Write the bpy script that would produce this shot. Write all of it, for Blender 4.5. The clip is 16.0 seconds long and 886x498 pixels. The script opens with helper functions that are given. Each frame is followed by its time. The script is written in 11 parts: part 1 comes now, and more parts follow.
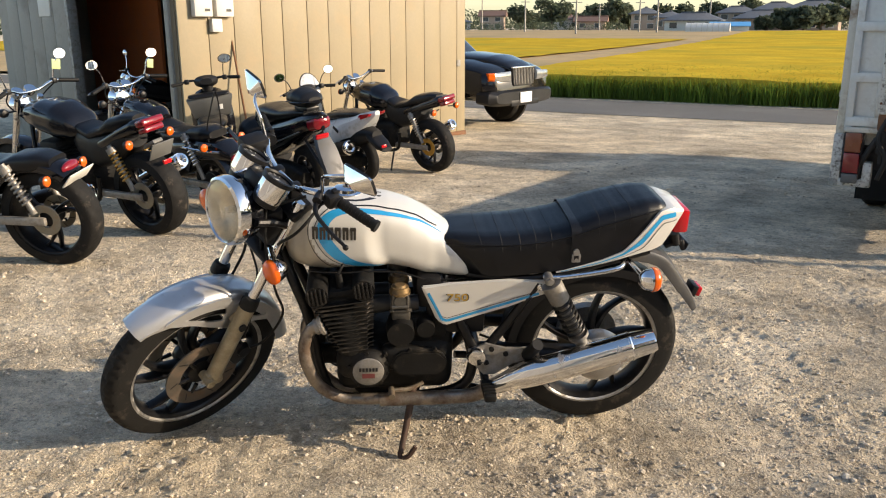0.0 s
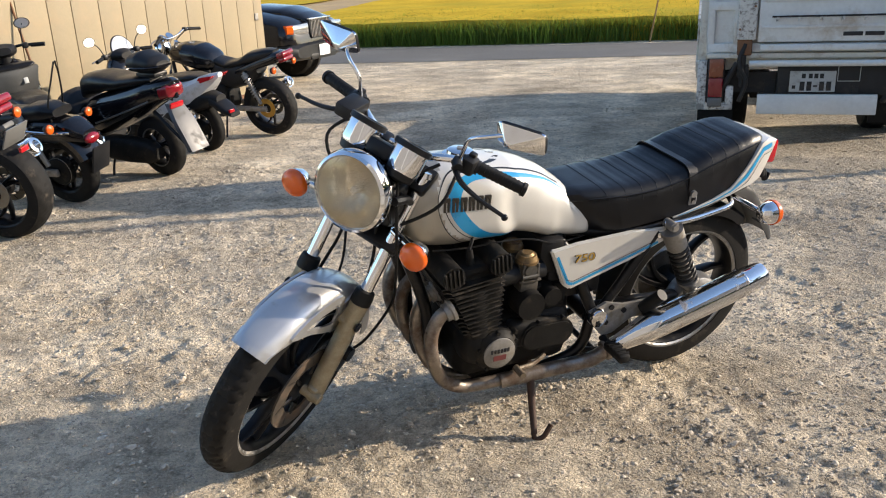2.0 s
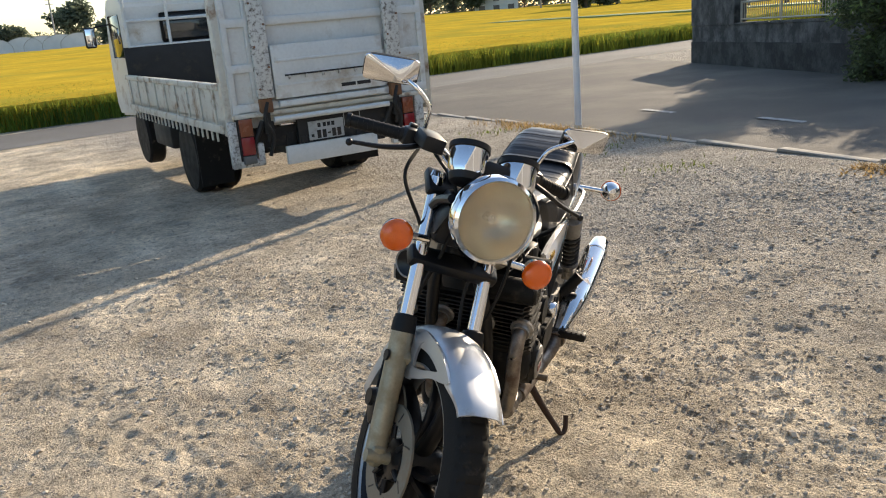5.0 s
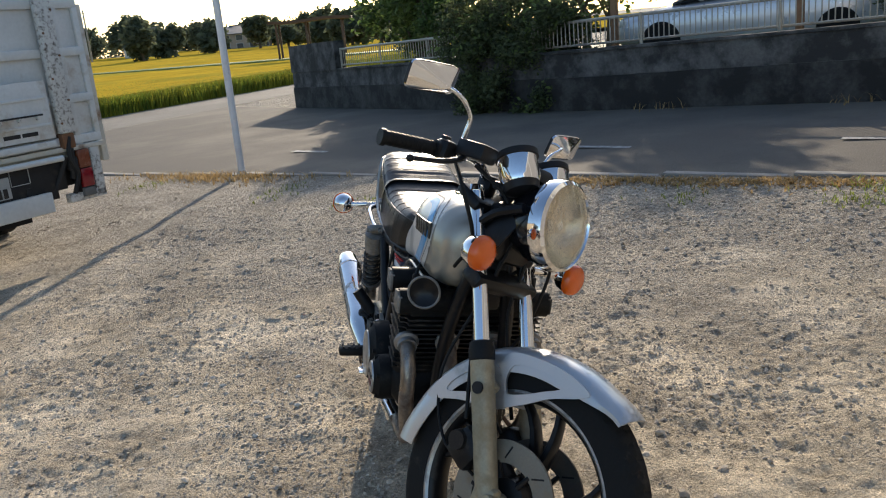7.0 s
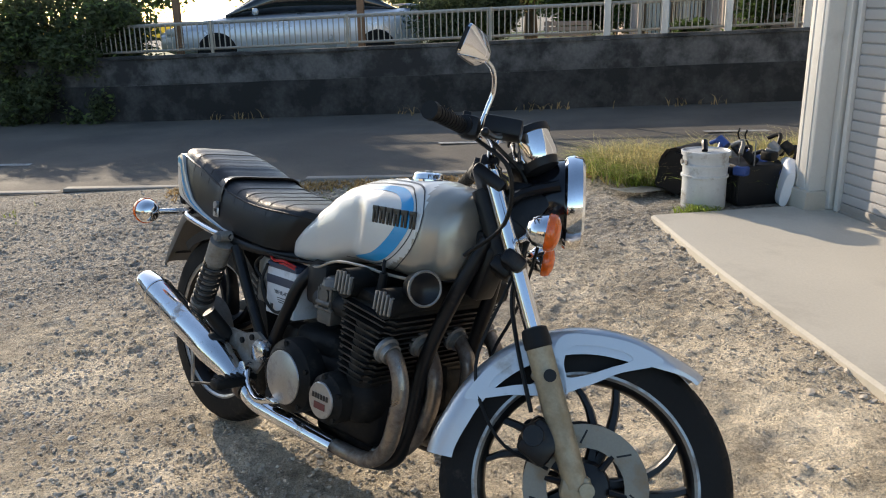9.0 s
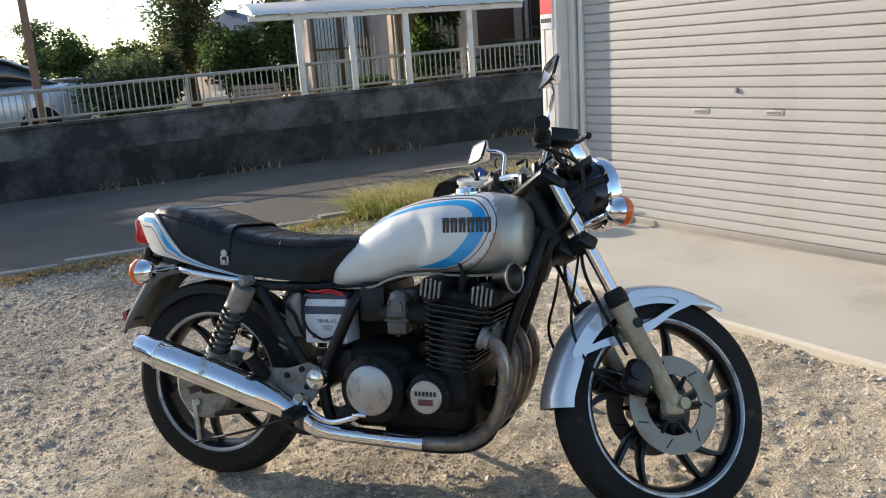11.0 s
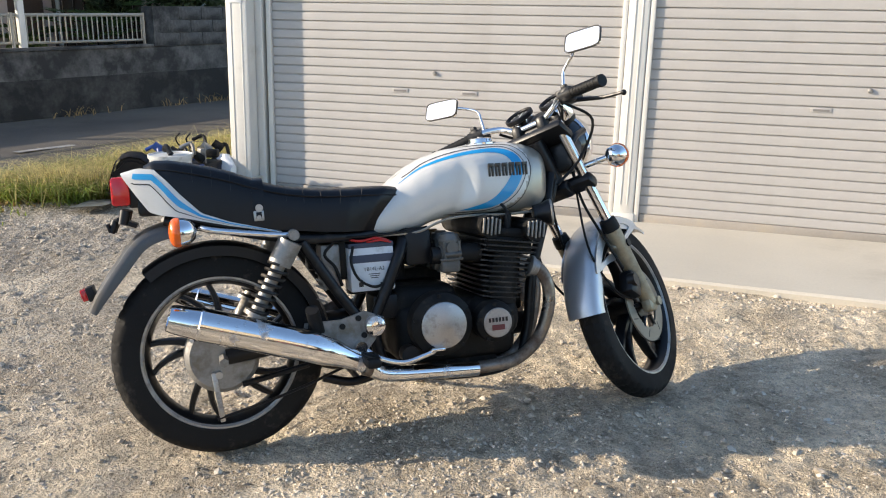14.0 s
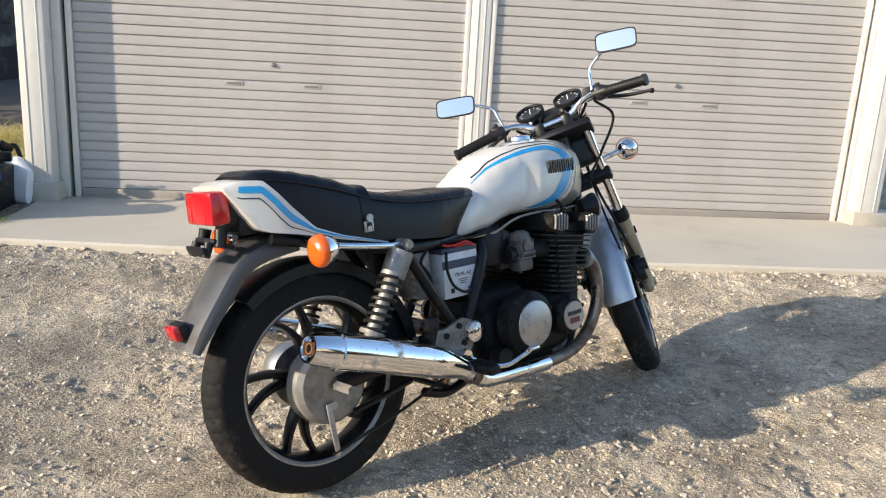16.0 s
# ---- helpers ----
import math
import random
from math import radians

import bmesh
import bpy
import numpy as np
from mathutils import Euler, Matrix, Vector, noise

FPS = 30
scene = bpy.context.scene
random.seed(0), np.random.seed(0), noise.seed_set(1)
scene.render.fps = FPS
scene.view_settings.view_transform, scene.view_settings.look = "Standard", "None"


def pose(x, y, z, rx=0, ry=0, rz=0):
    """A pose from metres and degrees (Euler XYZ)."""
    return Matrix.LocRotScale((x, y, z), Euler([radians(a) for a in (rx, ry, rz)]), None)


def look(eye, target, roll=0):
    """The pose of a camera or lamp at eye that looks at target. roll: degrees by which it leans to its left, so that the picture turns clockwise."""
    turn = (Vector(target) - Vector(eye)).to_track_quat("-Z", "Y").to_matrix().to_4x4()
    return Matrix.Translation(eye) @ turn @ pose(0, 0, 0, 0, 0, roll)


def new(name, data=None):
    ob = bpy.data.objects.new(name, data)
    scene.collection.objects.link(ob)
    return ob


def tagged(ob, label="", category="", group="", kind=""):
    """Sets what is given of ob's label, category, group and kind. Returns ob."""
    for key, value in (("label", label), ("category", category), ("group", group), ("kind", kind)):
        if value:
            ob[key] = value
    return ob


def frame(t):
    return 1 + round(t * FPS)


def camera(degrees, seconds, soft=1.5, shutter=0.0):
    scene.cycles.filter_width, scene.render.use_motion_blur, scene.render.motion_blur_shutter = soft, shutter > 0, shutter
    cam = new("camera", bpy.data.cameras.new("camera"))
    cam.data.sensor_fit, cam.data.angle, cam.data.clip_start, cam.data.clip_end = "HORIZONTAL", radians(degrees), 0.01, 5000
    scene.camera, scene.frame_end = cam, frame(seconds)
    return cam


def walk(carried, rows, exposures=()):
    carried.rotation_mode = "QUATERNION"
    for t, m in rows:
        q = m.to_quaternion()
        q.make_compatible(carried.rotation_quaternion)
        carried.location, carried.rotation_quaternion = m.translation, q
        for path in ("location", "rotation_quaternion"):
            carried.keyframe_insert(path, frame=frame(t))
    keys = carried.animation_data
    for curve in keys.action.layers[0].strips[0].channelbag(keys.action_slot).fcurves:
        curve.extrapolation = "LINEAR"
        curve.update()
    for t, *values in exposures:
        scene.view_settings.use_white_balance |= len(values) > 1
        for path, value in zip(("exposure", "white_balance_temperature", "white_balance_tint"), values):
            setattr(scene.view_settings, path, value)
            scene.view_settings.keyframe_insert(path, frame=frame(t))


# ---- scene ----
cam = camera(56.7, 16.0, soft=1.1)
PATH = [
    (0, (1.916, -1.96, 1.415), (0.957, -0.285, 0.893), -0.12),
    (0.5, (1.728, -2.082, 1.403), (0.835, -0.368, 0.888), -1.56),
    (1, (1.468, -2.166, 1.4), (0.716, -0.411, 0.806), -1.75),
    (1.5, (1.138, -2.082, 1.399), (0.502, -0.311, 0.721), -1.77),
    (2, (0.754, -2.093, 1.395), (0.354, -0.241, 0.754), -2.35),
    (2.5, (0.439, -2.094, 1.395), (0.274, -0.194, 0.793), -3.44),
    (3, (0.123, -2.012, 1.402), (0.1, -0.089, 0.85), -4.12),
    (3.5, (-0.238, -2.01, 1.377), (0.004, -0.108, 0.807), -4.59),
    (4, (-0.555, -1.89, 1.354), (-0.065, -0.054, 0.734), -6.37),
    (4.5, (-0.828, -1.738, 1.371), (-0.051, 0.008, 0.779), -6.22),
    (5, (-1.119, -1.64, 1.36), (-0.017, -0.065, 0.808), -4.95),
    (5.2, (-1.203, -1.579, 1.352), (-0.013, -0.067, 0.803), -5.28),
    (7.3, (-1.757, -0.462, 1.342), (0.057, 0.198, 0.82), -3.9),
    (7.5, (-1.773, -0.313, 1.317), (0.081, 0.225, 0.794), -2.7),
    (8, (-1.804, -0.033, 1.308), (0.104, 0.218, 0.761), -0.1),
    (8.5, (-1.726, 0.237, 1.287), (0.196, 0.202, 0.733), 0.45),
    (8.7, (-1.715, 0.335, 1.298), (0.202, 0.186, 0.746), -0.2),
    (10.8, (-1.63, 1.52, 1.278), (-0.005, 0.448, 0.819), -4.02),
    (11, (-1.609, 1.633, 1.276), (-0.008, 0.518, 0.837), -4.25),
    (11.5, (-1.431, 1.855, 1.258), (0.07, 0.609, 0.811), -4.33),
    (12, (-1.311, 2.105, 1.242), (-0.013, 0.663, 0.759), -2.99),
    (12.5, (-1.182, 2.341, 1.247), (-0.071, 0.753, 0.752), -1.25),
    (13, (-0.926, 2.485, 1.236), (0.076, 0.828, 0.739), -0.14),
    (13.5, (-0.637, 2.654, 1.225), (0.17, 0.893, 0.732), 0.79),
    (14, (-0.393, 2.827, 1.239), (0.195, 0.983, 0.739), 0.51),
    (14.5, (-0.07, 2.861, 1.235), (0.395, 0.983, 0.726), 0.7),
    (15, (0.203, 2.926, 1.227), (0.45, 1.008, 0.721), 2.01),
    (15.5, (0.487, 3.001, 1.246), (0.432, 1.068, 0.735), 2.25),
    (16, (0.84, 2.906, 1.234), (0.648, 0.98, 0.727), 2.23),
]
EXPOSURES = [(0, 0.87, 7090, 11), (1.0, 0.89, 6940, 11), (2.0, 0.96, 6420, 11), (2.5, 0.92, 6380, 10), (3.5, 0.89, 6810, 10), (5.0, 0.94, 6880, 10), (7.5, 0.57, 6530, 10), (8.5, 0.76, 6600, 10), (11, 0.93, 6400, 10), (13, 1.16, 6450, 10), (14, 1.14, 6420, 10), (15, 1.12, 6390, 10), (16, 0.99, 6380, 10)]
walk(cam, [(t, look(eye, target, roll)) for t, eye, target, roll in PATH], EXPOSURES)

# ---- light ----
SUN_AZ, SUN_EL = 21.0, 19.0
world = bpy.data.worlds.new("sky")
scene.world = world
world.use_nodes = True
sky = world.node_tree.nodes.new("ShaderNodeTexSky")
sky.sky_type, sky.sun_disc = "NISHITA", False
sky.sun_elevation, sky.sun_rotation = radians(SUN_EL), radians(90 - SUN_AZ)
sky.air_density, sky.dust_density, sky.ozone_density = 1.0, 0.8, 2.0
world.node_tree.links.new(sky.outputs[0], world.node_tree.nodes["Background"].inputs[0])
world.node_tree.nodes["Background"].inputs[1].default_value = 0.15
lamp = bpy.data.lights.new("sun", "SUN")
lamp.energy, lamp.angle, lamp.color = 3.7, radians(0.6), (1.0, 0.85, 0.66)
sun = new("sun", lamp)
sun.matrix_world = look((30, 12, 15), (30 - math.cos(radians(SUN_AZ)), 12 - math.sin(radians(SUN_AZ)), 15 - math.tan(radians(SUN_EL))))

SLOPE = math.tan(radians(1.6))


def gz(y):
    """Height of the gently sloping lot."""
    return -SLOPE * min(y, 22.0)


# ---- materials ----
def mat(name, col, rough=0.5, metal=0.0, var=0.15, scale=6.0, bump=0.0, bscale=80.0, coat=0.0, dirt=None, dirt_amount=0.5, dirt_scale=3.0, alpha=1.0, trans=0.0, island=0.0, spec=0.5, leafy=0.0):
    m = bpy.data.materials.new(name)
    m.use_nodes = True
    nt = m.node_tree
    b = nt.nodes["Principled BSDF"]
    N, L = nt.nodes.new, nt.links.new
    tc = N("ShaderNodeTexCoord")
    n1, n2 = N("ShaderNodeTexNoise"), N("ShaderNodeTexNoise")
    n1.inputs["Scale"].default_value, n1.inputs["Detail"].default_value = scale, 5
    n2.inputs["Scale"].default_value, n2.inputs["Detail"].default_value = bscale, 4
    L(tc.outputs["Object"], n1.inputs["Vector"])
    L(tc.outputs["Object"], n2.inputs["Vector"])
    add = N("ShaderNodeMath")
    add.operation = "ADD"
    L(n1.outputs["Fac"], add.inputs[0])
    half = N("ShaderNodeMath")
    half.operation, half.inputs[1].default_value = "MULTIPLY", 0.6
    L(n2.outputs["Fac"], half.inputs[0])
    L(half.outputs[0], add.inputs[1])
    mp = N("ShaderNodeMapRange")
    mp.inputs["From Min"].default_value, mp.inputs["From Max"].default_value = 0.5, 1.1
    mp.inputs["To Min"].default_value, mp.inputs["To Max"].default_value = 1 - var, 1 + var
    L(add.outputs[0], mp.inputs["Value"])
    mul = N("ShaderNodeMix")
    mul.data_type, mul.blend_type = "RGBA", "MULTIPLY"
    mul.inputs["Factor"].default_value = 1
    mul.inputs["A"].default_value = (*col, 1)
    L(mp.outputs["Result"], mul.inputs["B"])
    out = mul.outputs["Result"]
    if island:
        geo = N("ShaderNodeNewGeometry")
        ir = N("ShaderNodeMapRange")
        ir.inputs["To Min"].default_value, ir.inputs["To Max"].default_value = 1 - island, 1 + island
        L(geo.outputs["Random Per Island"], ir.inputs["Value"])
        m2 = N("ShaderNodeMix")
        m2.data_type, m2.blend_type = "RGBA", "MULTIPLY"
        m2.inputs["Factor"].default_value = 1
        L(out, m2.inputs["A"])
        L(ir.outputs["Result"], m2.inputs["B"])
        out = m2.outputs["Result"]
    rr = N("ShaderNodeMapRange")
    rr.inputs["From Min"].default_value, rr.inputs["From Max"].default_value = 0.3, 0.7
    rr.inputs["To Min"].default_value, rr.inputs["To Max"].default_value = rough * 0.85, min(1, rough * 1.2)
    L(n1.outputs["Fac"], rr.inputs["Value"])
    ro = rr.outputs["Result"]
    if dirt:
        n3 = N("ShaderNodeTexNoise")
        n3.inputs["Scale"].default_value, n3.inputs["Detail"].default_value, n3.inputs["Roughness"].default_value = dirt_scale, 8, 0.65
        L(tc.outputs["Object"], n3.inputs["Vector"])
        dm = N("ShaderNodeMapRange")
        dm.inputs["From Min"].default_value, dm.inputs["From Max"].default_value = 0.62 - 0.3 * dirt_amount, 0.80 - 0.3 * dirt_amount
        L(n3.outputs["Fac"], dm.inputs["Value"])
        m3 = N("ShaderNodeMix")
        m3.data_type = "RGBA"
        L(dm.outputs["Result"], m3.inputs["Factor"])
        L(out, m3.inputs["A"])
        m3.inputs["B"].default_value = (*dirt, 1)
        out = m3.outputs["Result"]
        r3 = N("ShaderNodeMix")
        L(dm.outputs["Result"], r3.inputs["Factor"])
        L(ro, r3.inputs["A"])
        r3.inputs["B"].default_value = 0.85
        ro = r3.outputs["Result"]
        if metal:
            me_ = N("ShaderNodeMapRange")
            me_.inputs["To Min"].default_value, me_.inputs["To Max"].default_value = metal, 0.0
            L(dm.outputs["Result"], me_.inputs["Value"])
            L(me_.outputs["Result"], b.inputs["Metallic"])
    if metal and not dirt:
        b.inputs["Metallic"].default_value = metal
    L(out, b.inputs["Base Color"])
    L(ro, b.inputs["Roughness"])
    b.inputs["Coat Weight"].default_value, b.inputs["Coat Roughness"].default_value = coat, 0.06
    b.inputs["Specular IOR Level"].default_value = spec
    if trans:
        b.inputs["Transmission Weight"].default_value = trans
    if bump:
        bp = N("ShaderNodeBump")
        bp.inputs["Strength"].default_value, bp.inputs["Distance"].default_value = 1.0, bump
        L(n2.outputs["Fac"], bp.inputs["Height"])
        L(bp.outputs["Normal"], b.inputs["Normal"])
    if leafy:
        # thin leaf: part of the light comes through
        tl, ms = N("ShaderNodeBsdfTranslucent"), N("ShaderNodeMixShader")
        ms.inputs[0].default_value = leafy
        L(out, tl.inputs["Color"])
        L(b.outputs[0], ms.inputs[1])
        L(tl.outputs[0], ms.inputs[2])
        L(ms.outputs[0], nt.nodes["Material Output"].inputs["Surface"])
    return m


M = {}
M["white_pearl"] = mat("white_pearl", (0.62, 0.605, 0.565), 0.34, 0.12, 0.05, 4, 0, 300, 0.45, dirt=(0.42, 0.38, 0.30), dirt_amount=0.05, dirt_scale=5)
M["silver_paint"] = mat("silver_paint", (0.54, 0.545, 0.555), 0.36, 0.7, 0.06, 4, 0, 500, 0.5, dirt=(0.30, 0.28, 0.25), dirt_amount=0.08, dirt_scale=9)
M["guard_grey"] = mat("guard_grey", (0.085, 0.085, 0.087), 0.42, 0.45, 0.12, 5, 0, 200, 0.1, dirt=(0.08, 0.075, 0.065), dirt_amount=0.35, dirt_scale=7)
M["champagne"] = mat("champagne", (0.37, 0.34, 0.285), 0.33, 0.5, 0.06, 4, 0, 500, 0.5, dirt=(0.3, 0.26, 0.2), dirt_amount=0.12, dirt_scale=9)
M["blue_decal"] = mat("blue_decal", (0.012, 0.285, 0.58), 0.3, 0, 0.05, 9, 0, 200, 0.5)
M["black_decal"] = mat("black_decal", (0.012, 0.012, 0.014), 0.35, 0, 0.05)
M["gold_decal"] = mat("gold_decal", (0.55, 0.36, 0.07), 0.35, 0.6, 0.05)
M["emblem"] = mat("emblem", (0.06, 0.055, 0.048), 0.3, 0.6, 0.1)
M["chrome"] = mat("chrome", (0.78, 0.78, 0.79), 0.07, 1.0, 0.05, 12, 0, 200)
M["chrome_worn"] = mat("chrome_worn", (0.80, 0.79, 0.78), 0.09, 1.0, 0.06, 12, 0, 200, dirt=(0.20, 0.12, 0.07), dirt_amount=0.20, dirt_scale=14)
M["header_pipe"] = mat("header_pipe", (0.27, 0.235, 0.20), 0.3, 0.9, 0.2, 14, 0.0004, 200, dirt=(0.10, 0.065, 0.043), dirt_amount=0.6, dirt_scale=12)
M["gear_lever"] = mat("gear_lever", (0.20, 0.165, 0.12), 0.5, 0.6, 0.3, 20, 0.0004, 150, dirt=(0.10, 0.055, 0.03), dirt_amount=0.5, dirt_scale=30)
M["bag_flap"] = mat("bag_flap", (0.035, 0.035, 0.042), 0.4, 0, 0.25, 10, 0.0006, 200)
M["rust_dark"] = mat("rust_dark", (0.055, 0.030, 0.019), 0.75, 0.2, 0.35, 20, 0.0005, 150)
M["rust"] = mat("rust", (0.16, 0.075, 0.035), 0.85, 0, 0.35, 20, 0.0006, 150)
M["vinyl"] = mat("vinyl", (0.006, 0.006, 0.0072), 0.33, 0, 0.2, 12, 0.0004, 420, spec=0.3)
M["thread"] = mat("thread", (0.022, 0.021, 0.02), 0.7, 0, 0.1)
M["rubber"] = mat("rubber", (0.012, 0.0115, 0.011), 0.7, 0, 0.2, 9, 0.0004, 160, dirt=(0.085, 0.07, 0.055), dirt_amount=0.14, dirt_scale=11, spec=0.2)
M["rubber_clean"] = mat("rubber_clean", (0.008, 0.008, 0.008), 0.55, 0, 0.2, 9, 0.0003, 180, spec=0.25)
M["black_metal"] = mat("black_metal", (0.007, 0.007, 0.008), 0.34, 0, 0.2, 10, 0.0003, 130, dirt=(0.05, 0.042, 0.034), dirt_amount=0.12, dirt_scale=16, spec=0.3)
M["black_gloss"] = mat("black_gloss", (0.006, 0.006, 0.008), 0.16, 0, 0.2, 6, 0.0002, 100, 0.35, spec=0.35)
M["black_plastic"] = mat("black_plastic", (0.009, 0.009, 0.010), 0.45, 0, 0.2, 9, 0.0002, 300, spec=0.32)
M["engine_black"] = mat("engine_black", (0.0101, 0.0098, 0.0094), 0.55, 0.0, 0.25, 16, 0.0005, 130, dirt=(0.05, 0.042, 0.032), dirt_amount=0.22, dirt_scale=20, spec=0.16)
M["fin_edge"] = mat("fin_edge", (0.016, 0.0155, 0.015), 0.42, 0.3, 0.25, 16, 0.0003, 130, dirt=(0.085, 0.07, 0.055), dirt_amount=0.3, dirt_scale=20)
M["alloy"] = mat("alloy", (0.42, 0.41, 0.40), 0.36, 0.9, 0.15, 12, 0.0002, 220, dirt=(0.20, 0.17, 0.13), dirt_amount=0.35, dirt_scale=18)
M["alloy_dull"] = mat("alloy_dull", (0.30, 0.29, 0.275), 0.5, 0.7, 0.18, 14, 0.0004, 160, dirt=(0.17, 0.145, 0.11), dirt_amount=0.5, dirt_scale=14)
M["fork_leg"] = mat("fork_leg", (0.36, 0.31, 0.215), 0.48, 0.6, 0.2, 16, 0.0004, 160, dirt=(0.28, 0.22, 0.13), dirt_amount=0.5, dirt_scale=18)
M["rim_edge"] = mat("rim_edge", (0.38, 0.375, 0.365), 0.36, 0.85, 0.12, 12, 0, 200, dirt=(0.22, 0.2, 0.17), dirt_amount=0.4, dirt_scale=22)
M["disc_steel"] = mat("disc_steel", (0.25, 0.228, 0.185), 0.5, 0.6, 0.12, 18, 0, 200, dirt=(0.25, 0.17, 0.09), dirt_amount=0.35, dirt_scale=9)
# darker than disc_steel, for the left front disc only
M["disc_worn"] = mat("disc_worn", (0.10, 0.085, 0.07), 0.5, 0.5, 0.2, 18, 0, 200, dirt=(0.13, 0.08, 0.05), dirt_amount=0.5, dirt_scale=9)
M["amber"] = mat("amber", (0.78, 0.125, 0.008), 0.14, 0, 0.06, 30, 0.0006, 260, 0.4, trans=0.1)
M["red_lens"] = mat("red_lens", (0.62, 0.012, 0.018), 0.12, 0, 0.06, 30, 0.0006, 200, 0.6, trans=0.2)
M["lamp_reflector"] = mat("lamp_reflector", (0.93, 0.82, 0.62), 0.30, 0.95, 0.03, 8, 0, 100)
M["lens_glass"] = mat("lens_glass", (0.97, 0.95, 0.90), 0.02, 0, 0.01, 5, 0, 70, trans=1.0)
M["mirror"] = mat("mirror", (0.92, 0.93, 0.94), 0.015, 1.0, 0.0)
M["dial_face"] = mat("dial_face", (0.02, 0.02, 0.022), 0.35, 0, 0.05)
M["white_mark"] = mat("white_mark", (0.75, 0.75, 0.73), 0.5, 0, 0.05)
M["red_mark"] = mat("red_mark", (0.13, 0.028, 0.028), 0.5, 0, 0.1)
M["red_wire"] = mat("red_wire", (0.5, 0.02, 0.015), 0.45, 0, 0.1)
M["battery_case"] = mat("battery_case", (0.62, 0.64, 0.66), 0.5, 0, 0.08, 9, 0, 100, dirt=(0.3, 0.27, 0.23), dirt_amount=0.25, dirt_scale=12)
M["battery_top"] = mat("battery_top", (0.04, 0.05, 0.08), 0.5, 0, 0.1)
M["brass"] = mat("brass", (0.24, 0.16, 0.075), 0.45, 0.7, 0.2, 14, 0, 100, dirt=(0.07, 0.05, 0.035), dirt_amount=0.5, dirt_scale=18)
M["carb_grey"] = mat("carb_grey", (0.14, 0.137, 0.13), 0.45, 0.7, 0.18, 14, 0.0003, 120, dirt=(0.09, 0.08, 0.065), dirt_amount=0.5, dirt_scale=16)
M["lamp_dark"] = mat("lamp_dark", (0.19, 0.05, 0.022), 0.25, 0, 0.1, 20, 0.0004, 200, 0.3)
M["red_dark"] = mat("red_dark", (0.20, 0.006, 0.012), 0.15, 0, 0.06, 30, 0.0006, 200, 0.5)
M["carb_dark"] = mat("carb_dark", (0.10, 0.095, 0.085), 0.5, 0.6, 0.2, 14, 0.0003, 120, dirt=(0.05, 0.042, 0.033), dirt_amount=0.5, dirt_scale=16)
M["gold_spring"] = mat("gold_spring", (0.50, 0.28, 0.05), 0.35, 0.5, 0.15)
M["concrete"] = mat("concrete", (0.50, 0.455, 0.375), 0.85, 0, 0.10, 1.3, 0.0012, 90, dirt=(0.36, 0.32, 0.26), dirt_amount=0.3, dirt_scale=0.9)
M["wall_concrete"] = mat("wall_concrete", (0.11, 0.108, 0.104), 0.9, 0, 0.4, 2.4, 0.008, 26, dirt=(0.025, 0.025, 0.025), dirt_amount=0.72, dirt_scale=2.6)
M["wall_dark"] = mat("wall_dark", (0.065, 0.064, 0.061), 0.92, 0, 0.45, 2.2, 0.008, 22, dirt=(0.014, 0.014, 0.0135), dirt_amount=0.85, dirt_scale=2.2)
M["slat"] = mat("slat", (0.415, 0.39, 0.365), 0.55, 0, 0.05, 2.5, 0.0002, 60, dirt=(0.37, 0.34, 0.31), dirt_amount=0.25, dirt_scale=1.6)
M["slat_gap"] = mat("slat_gap", (0.20, 0.185, 0.17), 0.7, 0, 0.1)
M["shutter_bar"] = mat("shutter_bar", (0.30, 0.27, 0.235), 0.6, 0, 0.1, 3, 0, 60, dirt=(0.35, 0.3, 0.23), dirt_amount=0.3)
M["pillar_paint"] = mat("pillar_paint", (0.66, 0.635, 0.585), 0.5, 0, 0.05, 2, 0.0003, 60, dirt=(0.5, 0.46, 0.4), dirt_amount=0.2, dirt_scale=2)
M["sign_red"] = mat("sign_red", (0.68, 0.03, 0.04), 0.4, 0, 0.05)
M["sign_white"] = mat("sign_white", (0.8, 0.8, 0.8), 0.4, 0, 0.03)
M["asphalt"] = mat("asphalt", (0.110, 0.099, 0.085), 0.95, 0, 0.3, 0.9, 0.006, 60, spec=0.2, dirt=(0.16, 0.14, 0.114), dirt_amount=0.45, dirt_scale=0.35)
M["asphalt_dark"] = mat("asphalt_dark", (0.105, 0.096, 0.084), 0.92, 0, 0.2, 0.5, 0.004, 70, dirt=(0.135, 0.125, 0.11), dirt_amount=0.45, dirt_scale=0.35)
M["truck_white"] = mat("truck_white", (0.58, 0.59, 0.57), 0.42, 0, 0.10, 2.5, 0.0006, 40, 0.2, dirt=(0.34, 0.27, 0.19), dirt_amount=0.22, dirt_scale=2.6)
M["truck_worn"] = mat("truck_worn", (0.55, 0.55, 0.52), 0.5, 0, 0.1, 4, 0.0006, 50, dirt=(0.12, 0.10, 0.085), dirt_amount=0.45, dirt_scale=30)
M["plate_dull"] = mat("plate_dull", (0.36, 0.37, 0.36), 0.5, 0, 0.1, 9, dirt=(0.2, 0.19, 0.17), dirt_amount=0.3, dirt_scale=12)
M["truck_rusty"] = mat("truck_rusty", (0.55, 0.53, 0.46), 0.55, 0, 0.12, 4, 0.0006, 50, dirt=(0.22, 0.13, 0.07), dirt_amount=0.38, dirt_scale=5)
M["chassis"] = mat("chassis", (0.011, 0.0105, 0.010), 0.7, 0, 0.25, 6, 0.001, 60, dirt=(0.05, 0.04, 0.03), dirt_amount=0.25, dirt_scale=6)
